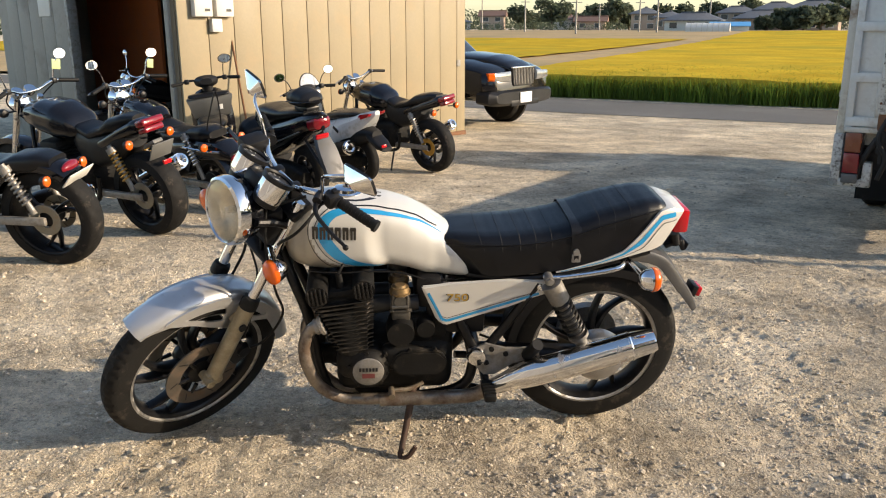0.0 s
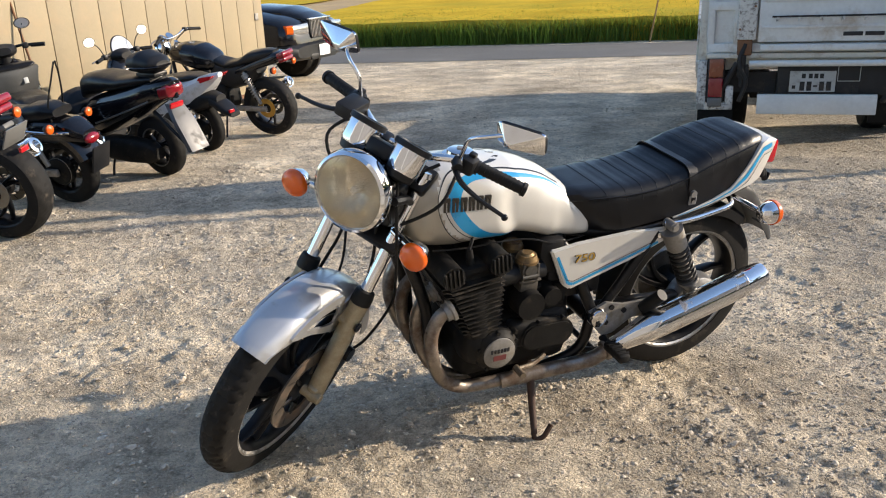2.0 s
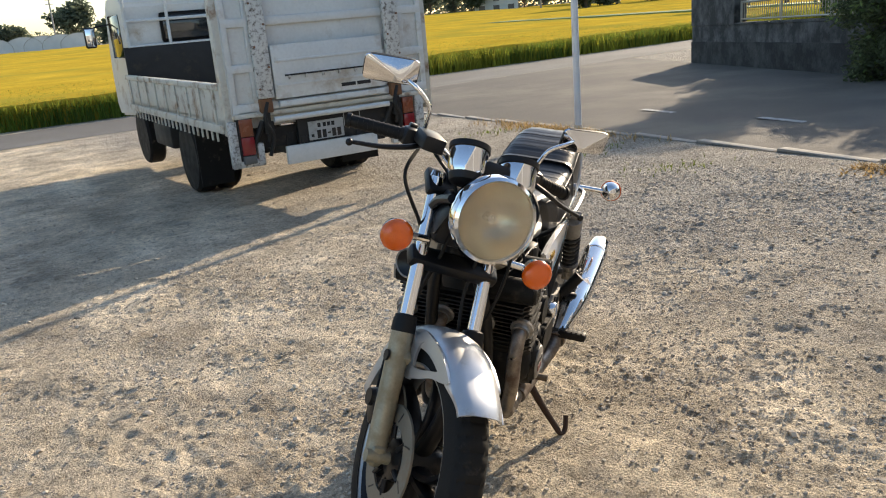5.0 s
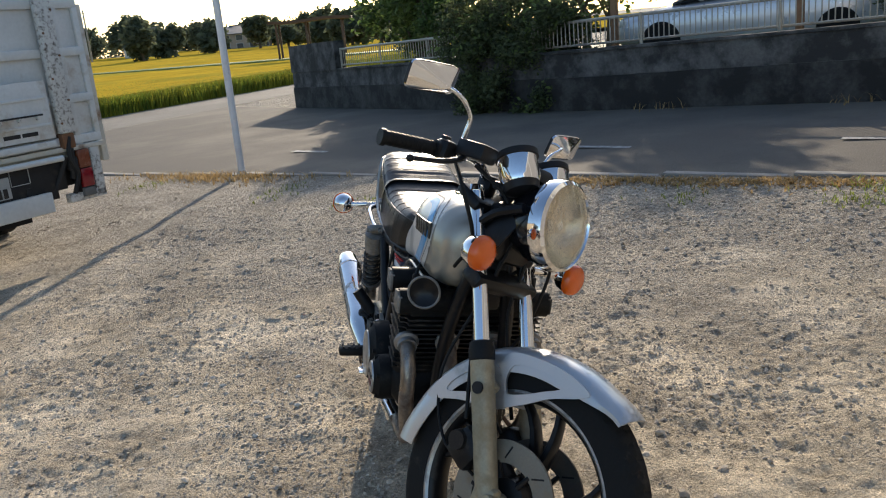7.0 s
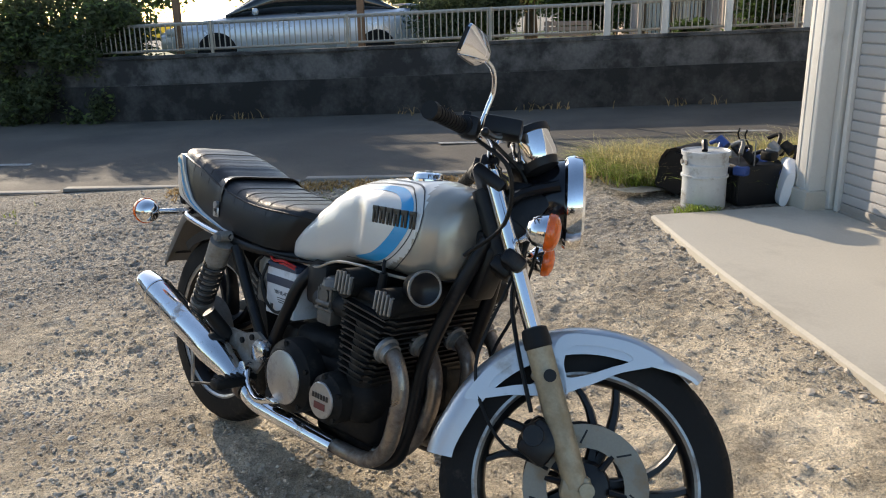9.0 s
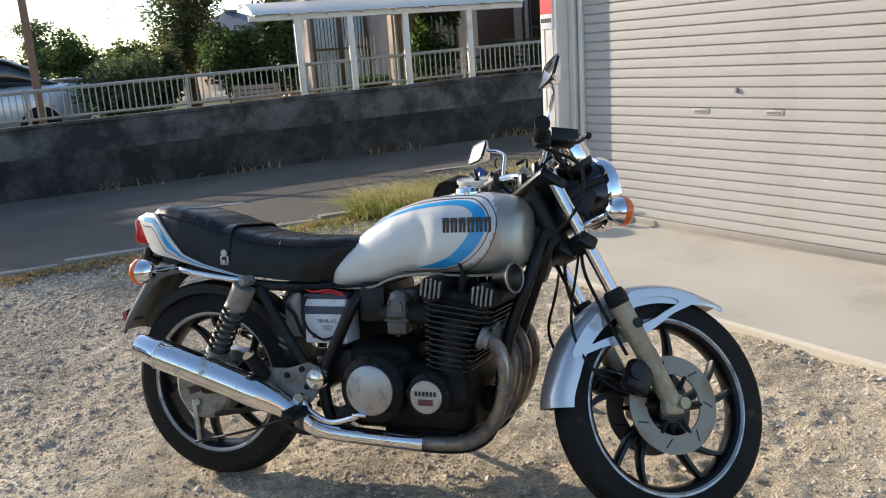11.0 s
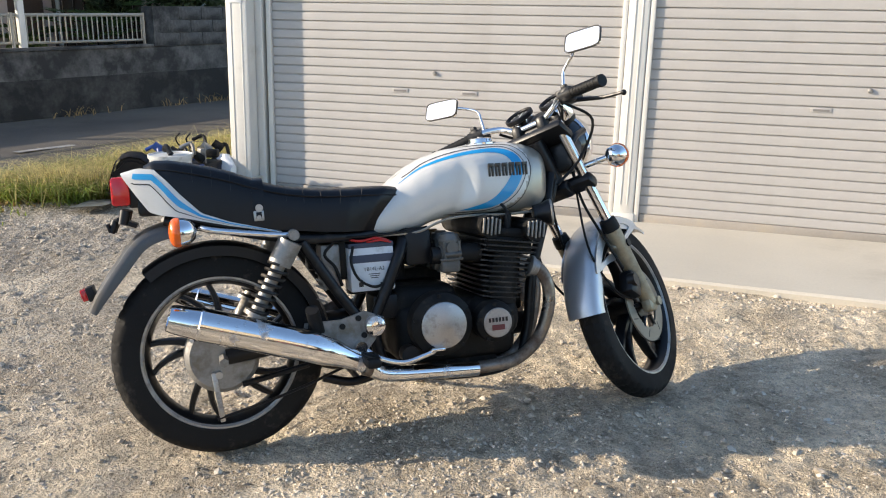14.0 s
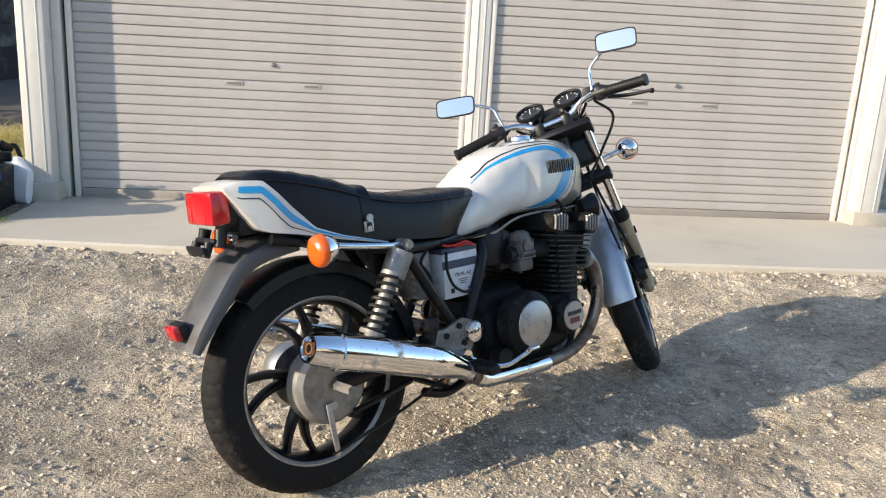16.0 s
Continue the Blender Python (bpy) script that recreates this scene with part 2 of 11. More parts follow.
M["car_black"] = mat("car_black", (0.007, 0.007, 0.009), 0.16, 0, 0.1, 4, 0, 60, 0.4, spec=0.3)
M["car_silver"] = mat("car_silver", (0.62, 0.63, 0.66), 0.3, 0.35, 0.05, 4, 0, 200, 0.8)
M["car_glass"] = mat("car_glass", (0.015, 0.018, 0.02), 0.05, 0, 0.05, 3, 0, 50, 0.5)
M["scooter_white"] = mat("scooter_white", (0.62, 0.63, 0.65), 0.3, 0, 0.08, 6, 0.0002, 120, 0.3, dirt=(0.40, 0.38, 0.34), dirt_amount=0.3, dirt_scale=9)
M["siding"] = mat("siding", (0.278, 0.224, 0.138), 0.55, 0, 0.07, 1.8, 0.0006, 40, dirt=(0.33, 0.252, 0.155), dirt_amount=0.3, dirt_scale=2.2)
M["siding_gap"] = mat("siding_gap", (0.16, 0.12, 0.075), 0.8, 0, 0.2)
# siding of the shed's shaded faces, with the shade put in as grey
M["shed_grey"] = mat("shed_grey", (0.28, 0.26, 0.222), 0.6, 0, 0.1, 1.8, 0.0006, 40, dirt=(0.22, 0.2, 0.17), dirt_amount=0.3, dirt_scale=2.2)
M["orange_board"] = mat("orange_board", (0.42, 0.12, 0.035), 0.7, 0, 0.15)
M["box_dark"] = mat("box_dark", (0.11, 0.11, 0.105), 0.5, 0, 0.12, 6, 0.0004, 80)
# near-black that stands in for shade inside the shed and the crate slots
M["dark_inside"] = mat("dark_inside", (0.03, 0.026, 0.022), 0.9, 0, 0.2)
M["box_grey"] = mat("box_grey", (0.62, 0.60, 0.55), 0.5, 0, 0.06, 5, 0, 60)
M["fence_metal"] = mat("fence_metal", (0.36, 0.335, 0.285), 0.45, 0.2, 0.1, 6, 0, 60, dirt=(0.3, 0.25, 0.18), dirt_amount=0.25, dirt_scale=6)
M["faded_paint"] = mat("faded_paint", (0.36, 0.355, 0.34), 0.8, 0, 0.2, 9, 0, 60, dirt=(0.17, 0.165, 0.155), dirt_amount=0.6, dirt_scale=14)
M["kerb"] = mat("kerb", (0.29, 0.27, 0.235), 0.9, 0, 0.2, 4, 0.002, 60, dirt=(0.2, 0.185, 0.16), dirt_amount=0.5, dirt_scale=3)
M["pole_white"] = mat("pole_white", (0.62, 0.62, 0.62), 0.5, 0, 0.08, 5, 0, 60, dirt=(0.4, 0.36, 0.3), dirt_amount=0.25)
M["house_pink"] = mat("house_pink", (0.52, 0.41, 0.355), 0.85, 0, 0.08, 1.5, 0.001, 40, dirt=(0.34, 0.27, 0.24), dirt_amount=0.3, dirt_scale=0.8)
M["house_white"] = mat("house_white", (0.55, 0.54, 0.51), 0.8, 0, 0.1, 0.8, 0.001, 20)
M["house_tan"] = mat("house_tan", (0.36, 0.28, 0.22), 0.8, 0, 0.12, 0.6, 0.001, 20)
M["roof_grey"] = mat("roof_grey", (0.11, 0.115, 0.125), 0.6, 0, 0.15, 1, 0.002, 12)
M["roof_brown"] = mat("roof_brown", (0.17, 0.10, 0.075), 0.7, 0, 0.15, 1, 0.002, 12)
M["roof_blue"] = mat("roof_blue", (0.07, 0.32, 0.62), 0.5, 0, 0.1, 1)
M["window_far"] = mat("window_far", (0.05, 0.06, 0.07), 0.12, 0, 0.2, 2)
M["curtain"] = mat("curtain", (0.55, 0.60, 0.62), 0.7, 0, 0.15, 6, 0.002, 14)
M["wood_dark"] = mat("wood_dark", (0.085, 0.05, 0.032), 0.7, 0, 0.2, 4, 0.001, 40)
M["wood_post"] = mat("wood_post", (0.22, 0.13, 0.075), 0.75, 0, 0.2, 5, 0.001, 40)
M["awning_sheet"] = mat("awning_sheet", (0.62, 0.63, 0.63), 0.35, 0, 0.06, 3)
M["leaf_dark"] = mat("leaf_dark", (0.105, 0.130, 0.062), 0.6, 0, 0.3, 1.5, 0, 20, island=0.45, leafy=0.6)
M["leaf_mid"] = mat("leaf_mid", (0.08, 0.125, 0.036), 0.55, 0, 0.3, 1.5, 0, 20, island=0.45, leafy=0.6)
M["leaf_light"] = mat("leaf_light", (0.12, 0.17, 0.045), 0.55, 0, 0.3, 1.5, 0, 20, island=0.4, leafy=0.45)
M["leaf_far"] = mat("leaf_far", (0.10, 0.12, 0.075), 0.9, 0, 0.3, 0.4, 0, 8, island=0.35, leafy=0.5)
M["bark"] = mat("bark", (0.10, 0.075, 0.05), 0.9, 0, 0.3, 6, 0.004, 30)
M["rice_green"] = mat("rice_green", (0.16, 0.23, 0.03), 0.7, 0, 0.2, 0.8, 0, 20, island=0.5, leafy=0.45)
M["rice_tip"] = mat("rice_tip", (0.33, 0.32, 0.045), 0.8, 0, 0.2, 0.5, 0, 20, island=0.4, spec=0.05, leafy=0.45)
M["headlamp_clear"] = mat("headlamp_clear", (0.34, 0.34, 0.33), 0.08, 0.55, 0.2, 30, 0.001, 60, 0.8)
M["rice_gold"] = mat("rice_gold", (0.50, 0.335, 0.040), 1.0, 0, 0.25, 0.35, 0.03, 6, island=0.3, dirt=(0.36, 0.30, 0.05), dirt_amount=0.45, dirt_scale=0.12, spec=0.0)
M["weed_green"] = mat("weed_green", (0.30, 0.37, 0.075), 0.6, 0, 0.25, 2, 0, 20, island=0.5, leafy=0.45)
M["weed_dry"] = mat("weed_dry", (0.56, 0.48, 0.22), 0.7, 0, 0.25, 2, 0, 20, island=0.5, leafy=0.45)
M["grass_dry"] = mat("grass_dry", (0.42, 0.36, 0.13), 0.7, 0, 0.25, 2, 0, 20, island=0.5, leafy=0.45)
M["grass_green"] = mat("grass_green", (0.22, 0.26, 0.05), 0.6, 0, 0.25, 2, 0, 20, island=0.5, leafy=0.45)
M["straw"] = mat("straw", (0.42, 0.29, 0.13), 0.8, 0, 0.25, 4, 0, 20, island=0.4, leafy=0.45)
M["stubble"] = mat("stubble", (0.40, 0.27, 0.12), 0.9, 0, 0.2, 0.3, 0.03, 3, dirt=(0.30, 0.22, 0.09), dirt_amount=0.5, dirt_scale=0.1)
M["pail_white"] = mat("pail_white", (0.60, 0.61, 0.60), 0.4, 0.1, 0.08, 8, 0.0004, 60, dirt=(0.28, 0.24, 0.19), dirt_amount=0.3, dirt_scale=9)
M["blue_plastic"] = mat("blue_plastic", (0.03, 0.07, 0.25), 0.4, 0, 0.1)
M["stone"] = mat("stone", (0.50, 0.43, 0.34), 0.9, 0, 0.25, 40, 0.0006, 300, island=0.30, spec=0.2)
M["stone_pale"] = mat("stone_pale", (0.54, 0.495, 0.42), 0.9, 0, 0.15, 40, 0.0006, 300, island=0.25, spec=0.2)
M["tape"] = mat("tape", (0.45, 0.55, 0.25), 0.6, 0, 0.1)


def ground_material():
    m = bpy.data.materials.new("gravel_ground")
    m.use_nodes = True
    nt = m.node_tree
    b = nt.nodes["Principled BSDF"]
    N, L = nt.nodes.new, nt.links.new
    tc = N("ShaderNodeTexCoord")

    def noise_node(s, d=6, r=0.6):
        n = N("ShaderNodeTexNoise")
        n.inputs["Scale"].default_value, n.inputs["Detail"].default_value, n.inputs["Roughness"].default_value = s, d, r
        L(tc.outputs["Object"], n.inputs["Vector"])
        return n.outputs["Fac"]

    def ramp(src, stops):
        r = N("ShaderNodeValToRGB")
        els = r.color_ramp.elements
        while len(els) < len(stops):
            els.new(0.5)
        for e, (p, c) in zip(els, stops):
            e.position, e.color = p, (*c, 1)
        L(src, r.inputs["Fac"])
        return r.outputs["Color"]

    def mix(f, a, c, mode="MIX"):
        x = N("ShaderNodeMix")
        x.data_type, x.blend_type = "RGBA", mode
        if isinstance(f, float):
            x.inputs["Factor"].default_value = f
        else:
            L(f, x.inputs["Factor"])
        L(a, x.inputs["A"])
        L(c, x.inputs["B"])
        return x.outputs["Result"]

    def math_node(op, a, c):
        x = N("ShaderNodeMath")
        x.operation = op
        for k, q in enumerate((a, c)):
            if isinstance(q, float):
                x.inputs[k].default_value = q
            else:
                L(q, x.inputs[k])
        return x.outputs[0]

    def between(src, lo, hi):
        x = N("ShaderNodeMapRange")
        x.interpolation_type = "SMOOTHSTEP"
        x.inputs["From Min"].default_value, x.inputs["From Max"].default_value = lo, hi
        L(src, x.inputs["Value"])
        return x.outputs["Result"]

    # sandy crust, crumbly soil, and grey crushed stone towards the road
    crust = ramp(noise_node(0.55, 6, 0.6), [(0.34, (0.50, 0.445, 0.365)), (0.5, (0.63, 0.56, 0.455)), (0.66, (0.72, 0.635, 0.505))])
    patch = ramp(noise_node(2.4, 8, 0.66), [(0.30, (0.62, 0.60, 0.575)), (0.70, (1.34, 1.31, 1.26))])
    soil = mix(1.0, crust, patch, "MULTIPLY")
    crumbs = ramp(noise_node(20, 8, 0.78), [(0.36, (0.50, 0.485, 0.46)), (0.50, (1.10, 1.09, 1.06)), (0.66, (1.42, 1.40, 1.36))])
    soil = mix(0.8, soil, mix(1.0, soil, crumbs, "MULTIPLY"))
    vor = N("ShaderNodeTexVoronoi")
    vor.inputs["Scale"].default_value = 62
    L(tc.outputs["Object"], vor.inputs["Vector"])
    chips = ramp(vor.outputs["Color"], [(0.15, (0.17, 0.155, 0.135)), (0.85, (0.52, 0.485, 0.43))])
    xyz = N("ShaderNodeSeparateXYZ")
    L(tc.outputs["Object"], xyz.inputs[0])
    drift = math_node("MULTIPLY", noise_node(0.8, 5, 0.6), 3.2)
    reach = math_node("ADD", xyz.outputs["X"], drift)
    stony = math_node("MULTIPLY", between(reach, 2.9, 4.6), 0.75)
    spots = between(noise_node(3.1, 6, 0.65), 0.56, 0.66)
    cover = math_node("MAXIMUM", stony, math_node("MULTIPLY", spots, 0.45))
    base = mix(cover, soil, chips)
    fine = ramp(noise_node(120, 5, 0.75), [(0.32, (0.5, 0.49, 0.48)), (0.68, (1.42, 1.40, 1.37))])
    base = mix(0.65, base, mix(1.0, base, fine, "MULTIPLY"))
    L(base, b.inputs["Base Color"])
    b.inputs["Roughness"].default_value = 0.95
    b.inputs["Specular IOR Level"].default_value = 0.15
    chip_relief = math_node("MULTIPLY", math_node("MULTIPLY", vor.outputs["Distance"], -0.85), cover)
    rough_part = between(noise_node(1.7, 4, 0.6), 0.36, 0.62)
    lumps = math_node("MULTIPLY", noise_node(13, 9, 0.66), 1.7)
    crumb = between(noise_node(95, 3, 0.6), 0.40, 0.66)
    grit = math_node("MULTIPLY", math_node("ADD", noise_node(40, 8, 0.75), math_node("MULTIPLY", crumb, 0.30)), math_node("ADD", rough_part, 0.5))
    h = math_node("ADD", math_node("ADD", chip_relief, lumps), grit)
    bp = N("ShaderNodeBump")
    bp.inputs["Strength"].default_value, bp.inputs["Distance"].default_value = 1.0, 0.026
    L(h, bp.inputs["Height"])
    L(bp.outputs["Normal"], b.inputs["Normal"])
    return m


M["ground"] = ground_material()


# ---- mesh helpers ----
def link(name, bm, material, sharp=38):
    bmesh.ops.recalc_face_normals(bm, faces=bm.faces)
    for f in bm.faces:
        f.smooth = True
    lim = radians(sharp)
    for e in bm.edges:
        if len(e.link_faces) == 2 and e.calc_face_angle(0) > lim:
            e.smooth = False
    me = bpy.data.meshes.new(name)
    bm.to_mesh(me)
    bm.free()
    mats = material if isinstance(material, (list, tuple)) else [material]
    for x in mats:
        me.materials.append(M[x] if isinstance(x, str) else x)
    return new(name, me)


def part(name, bm, material, parent, label=""):
    ob = link(name, bm, material)
    ob.parent = parent
    if label:
        tagged(ob, label)
    return ob


def each(add, name, bm, material, parent, label=""):
    """Every loose piece of the mesh becomes a part of its own."""
    left = set(bm.verts)
    while left:
        seed = left.pop()
        stack, group = [seed], [seed]
        while stack:
            v = stack.pop()
            for e in v.link_edges:
                o = e.other_vert(v)
                if o in left:
                    left.discard(o)
                    stack.append(o)
                    group.append(o)
        b = bmesh.new()
        twin = {v: b.verts.new(v.co) for v in group}
        for f in {f for v in group for f in v.link_faces}:
            b.faces.new([twin[v] for v in f.verts])
        add(name, b, material, parent, label)
    bm.free()


def thing(name, m, label, category, group="", kind=""):
    ob = new(name)
    ob.empty_display_size = 0.1
    ob.matrix_world = m
    return tagged(ob, label, category, group, kind)


def solid(name, bm, material, label="", category="", group="", kind="", m=None):
    ob = link(name, bm, material)
    if m is not None:
        ob.matrix_world = m
    return tagged(ob, label, category, group, kind)


def B():
    return bmesh.new()


def cbox(bm, c, s, bev=0.0, rot=None, seg=2):
    m = Matrix.Translation(c) @ (rot or Matrix.Identity(4)) @ Matrix.Diagonal((*s, 1))
    vs = bmesh.ops.create_cube(bm, size=1, matrix=m)["verts"]
    if bev:
        es = list({e for v in vs for e in v.link_edges})
        bmesh.ops.bevel(bm, geom=es, offset=bev, segments=seg, affect="EDGES", profile=0.5)
    return bm


def span(bm, x0, x1, y0, y1, z0, z1, bev=0.0):
    return cbox(bm, ((x0 + x1) / 2, (y0 + y1) / 2, (z0 + z1) / 2), (abs(x1 - x0), abs(y1 - y0), abs(z1 - z0)), bev)


def rod(bm, a, b, r0, r1=None, seg=14):
    a, b = Vector(a), Vector(b)
    d = b - a
    m = Matrix.Translation((a + b) / 2) @ d.to_track_quat("Z", "Y").to_matrix().to_4x4()
    bmesh.ops.create_cone(bm, cap_ends=True, segments=seg, radius1=r0, radius2=r0 if r1 is None else r1, depth=d.length, matrix=m)
    return bm


def axis_matrix(c, d):
    return Matrix.Translation(c) @ Vector(d).to_track_quat("Z", "Y").to_matrix().to_4x4()


def lathe(bm, prof, m, seg=32, close=False):
    rings = []
    for r, h in prof:
        rings.append([bm.verts.new(m @ Vector((max(r, 1e-4) * math.cos(2 * math.pi * i / seg), max(r, 1e-4) * math.sin(2 * math.pi * i / seg), h))) for i in range(seg)])
    pairs = list(zip(rings, rings[1:]))
    if close:
        pairs.append((rings[-1], rings[0]))
    for a, b in pairs:
        for i in range(seg):
            j = (i + 1) % seg
            bm.faces.new((a[i], a[j], b[j], b[i]))
    if not close:
        bm.faces.new(rings[0])
        bm.faces.new(list(reversed(rings[-1])))
    return bm


def loft(bm, rings, cap=True, closed=True):
    rows = [[bm.verts.new(p) for p in ring] for ring in rings]
    n = len(rows[0])
    for a, b in zip(rows, rows[1:]):
        for i in range(n if closed else n - 1):
            j = (i + 1) % n
            bm.faces.new((a[i], a[j], b[j], b[i]))
    if cap and closed:
        bm.faces.new(rows[0])
        bm.faces.new(list(reversed(rows[-1])))
    return rows


def curve(pts, n=6):
    """A smooth line through the points."""
    p = [Vector(q) for q in pts]
    p = [p[0] * 2 - p[1]] + p + [p[-1] * 2 - p[-2]]
    out = []
    for i in range(1, len(p) - 2):
        for k in range(n):
            t = k / n
            out.append(0.5 * ((2 * p[i]) + (p[i + 1] - p[i - 1]) * t + (2 * p[i - 1] - 5 * p[i] + 4 * p[i + 1] - p[i + 2]) * t * t + (3 * p[i] - p[i - 1] - 3 * p[i + 1] + p[i + 2]) * t ** 3))
    out.append(p[-2])
    return out


def tube(bm, pts, r, seg=10, smooth=6, cap=True):
    line = curve(pts, smooth) if smooth and len(pts) > 2 else [Vector(q) for q in pts]
    n = len(line)
    rad = r if callable(r) else (lambda t: r)
    up = Vector((0.13, 0.31, 0.94)).normalized()
    rings = []
    for i, q in enumerate(line):
        d = (line[min(i + 1, n - 1)] - line[max(i - 1, 0)]).normalized()
        side = d.cross(up)
        if side.length < 0.05:
            side = d.cross(Vector((1, 0, 0)))
        side.normalize()
        if i:
            side = (prev - d * prev.dot(d)).normalized()
        prev = side
        o = d.cross(side)
        rr = rad(i / (n - 1))
        rings.append([q + (side * math.cos(2 * math.pi * k / seg) + o * math.sin(2 * math.pi * k / seg)) * rr for k in range(seg)])
    loft(bm, rings, cap)
    return bm


def ball(bm, c, r, s=(1, 1, 1), u=16, v=10, rot=None):
    bmesh.ops.create_uvsphere(bm, u_segments=u, v_segments=v, radius=r, matrix=Matrix.Translation(c) @ (rot or Matrix.Identity(4)) @ Matrix.Diagonal((*s, 1)))
    return bm


def plate(bm, outline, y0, y1):
    """A flat plate: outline in x and z, between two y."""
    a = [bm.verts.new((x, y0, z)) for x, z in outline]
    b = [bm.verts.new((x, y1, z)) for x, z in outline]
    n = len(outline)
    bm.faces.new(a)
    bm.faces.new(list(reversed(b)))
    for i in range(n):
        j = (i + 1) % n
        bm.faces.new((a[j], a[i], b[i], b[j]))
    return bm


def words(text, size, m, material, name, parent, depth=0.0008, label="", squeeze=1.0):
    """Raised letters in the built-in font, centred."""
    cu = bpy.data.curves.new(name, "FONT")
    cu.body, cu.size, cu.align_x, cu.align_y, cu.extrude = text, size, "CENTER", "CENTER", depth
    tmp = new(name, cu)
    me = bpy.data.meshes.new_from_object(tmp.evaluated_get(bpy.context.evaluated_depsgraph_get()))
    bpy.data.objects.remove(tmp)
    bpy.data.curves.remove(cu)
    me.transform(m @ Matrix.Diagonal((squeeze, 1, 1, 1)))
    me.materials.append(M[material])
    ob = new(name, me)
    ob.parent = parent
    if label:
        tagged(ob, label)
    return ob


def lerp(a, b, t):
    return a + (b - a) * t


def table(rows, x):
    """Values between the rows of a table, by its first column."""
    rows = sorted(rows)
    if x <= rows[0][0]:
        return rows[0][1:]
    for a, b in zip(rows, rows[1:]):
        if x <= b[0]:
            t = (x - a[0]) / (b[0] - a[0])
            return tuple(lerp(p, q, t) for p, q in zip(a[1:], b[1:]))
    return rows[-1][1:]


def smoothstep(a, b, x):
    t = max(0.0, min(1.0, (x - a) / (b - a)))
    return t * t * (3 - 2 * t)

# ---- ground ----
def road_in(y):
    return 4.75 + 0.19 * (y + 1.3)


def apron_edge(x):
    return -1.325 - 0.06 * x - 0.012 * max(0.0, x) ** 2


def wall_bend(y):
    """The wall swings away from the road towards its end."""
    d = y - 2.4
    return 0.0 if d < 0 else 0.32 * (d * d / 2.4 if d < 1.2 else d - 0.6)


def wall_x(y):
    return 8.7 + 0.31 * (y + 3.0) + wall_bend(y)


def spread(core0, core1, step, far0, far1):
    a = list(np.arange(core0, core1 + 1e-6, step))
    d, q = step, core1
    while q < far1:
        d *= 1.28
        q += d
        a.append(min(q, far1))
    d, q = step, core0
    while q > far0:
        d *= 1.28
        q -= d
        a.insert(0, max(q, far0))
    return a


def lump(v, cell, share, tall):
    """Scattered rounded clods, one in some of the cells."""
    d, p = noise.voronoi(v / cell)
    q = p[0]
    pick = math.sin(q.x * 127.1 + q.y * 311.7) * 43758.5453
    pick -= math.floor(pick)
    if pick > share:
        return 0.0
    k = 1.0 - (d[0] / (0.34 + 0.5 * pick)) ** 2
    return tall * (0.5 + pick / share * 0.7) * max(0.0, k) ** 0.7


def bumps(x, y):
    k = smoothstep(road_in(y) - 0.05, road_in(y) - 0.9, x) * smoothstep(15.2, 12.5, y) * smoothstep(-2.6, -2.2, y) * smoothstep(-30, -15, x)
    v = Vector((x, y, 0))
    core = smoothstep(-3.1, -2.5, x) * smoothstep(4.7, 4.2, x) * smoothstep(4.8, 4.2, y)
    h = 0.016 * noise.noise(v * 0.9) + 0.012 * noise.noise(v * 2.9 + Vector((7, 0, 0)))
    if core > 0:
        v2 = v + Vector((noise.noise(v * 9.0), noise.noise(v * 9.0 + Vector((9, 3, 0))), 0)) * 0.03
        crumbly = smoothstep(-0.25, 0.30, noise.noise(v * 1.1 + Vector((3, 8, 0))) + 0.5 * noise.noise(v * 3.3))
        clod = lump(v2, 0.105, 0.14, 0.008) * crumbly + lump(v2 + Vector((5, 2, 0)), 0.046, 0.4, 0.0068) * (0.3 + 0.7 * crumbly)
        h += core * (clod + 0.010 * noise.noise(v * 8.5) + (0.004 + 0.007 * crumbly) * noise.noise(v2 * 23.0))
    return h * k - 0.004 * k


xs, ys = spread(-2.6, 4.4, 0.0135, -900, 900), spread(-1.55, 4.4, 0.0135, -500, 1400)
def under_apron(x, y):
    """The bed dug out below the concrete apron."""
    e = apron_edge(x)
    return 0.16 * smoothstep(e - 0.03, e - 0.16, y) * smoothstep(2.95, 2.84, x) * smoothstep(-7.6, -7.4, x)


verts = [(x, y, gz(y) + bumps(x, y) - under_apron(x, y) + 1.15 * smoothstep(40, 170, y)) for y in ys for x in xs]
nx = len(xs)
faces = [(j * nx + i, j * nx + i + 1, (j + 1) * nx + i + 1, (j + 1) * nx + i) for j in range(len(ys) - 1) for i in range(nx - 1)]
me = bpy.data.meshes.new("ground")
me.from_pydata(verts, [], faces)
me.polygons.foreach_set("use_smooth", [True] * len(faces))
me.materials.append(M["ground"])
tagged(new("ground", me), "pale compacted gravel lot with loose stones", "ground", kind="structure")


def strip(name, line, material, lift=0.006, label="", category="", kind="structure"):
    """A paved band between pairs of points, laid on the slope."""
    bm = B()
    rows = [[bm.verts.new((lerp(a[0], b[0], t), lerp(a[1], b[1], t), gz(lerp(a[1], b[1], t)) + lift)) for t in (0, 0.25, 0.5, 0.75, 1)] for a, b in line]
    for a, b in zip(rows, rows[1:]):
        for j in range(4):
            bm.faces.new((a[j], a[j + 1], b[j + 1], b[j]))
    return solid(name, bm, material, label, category, kind=kind)


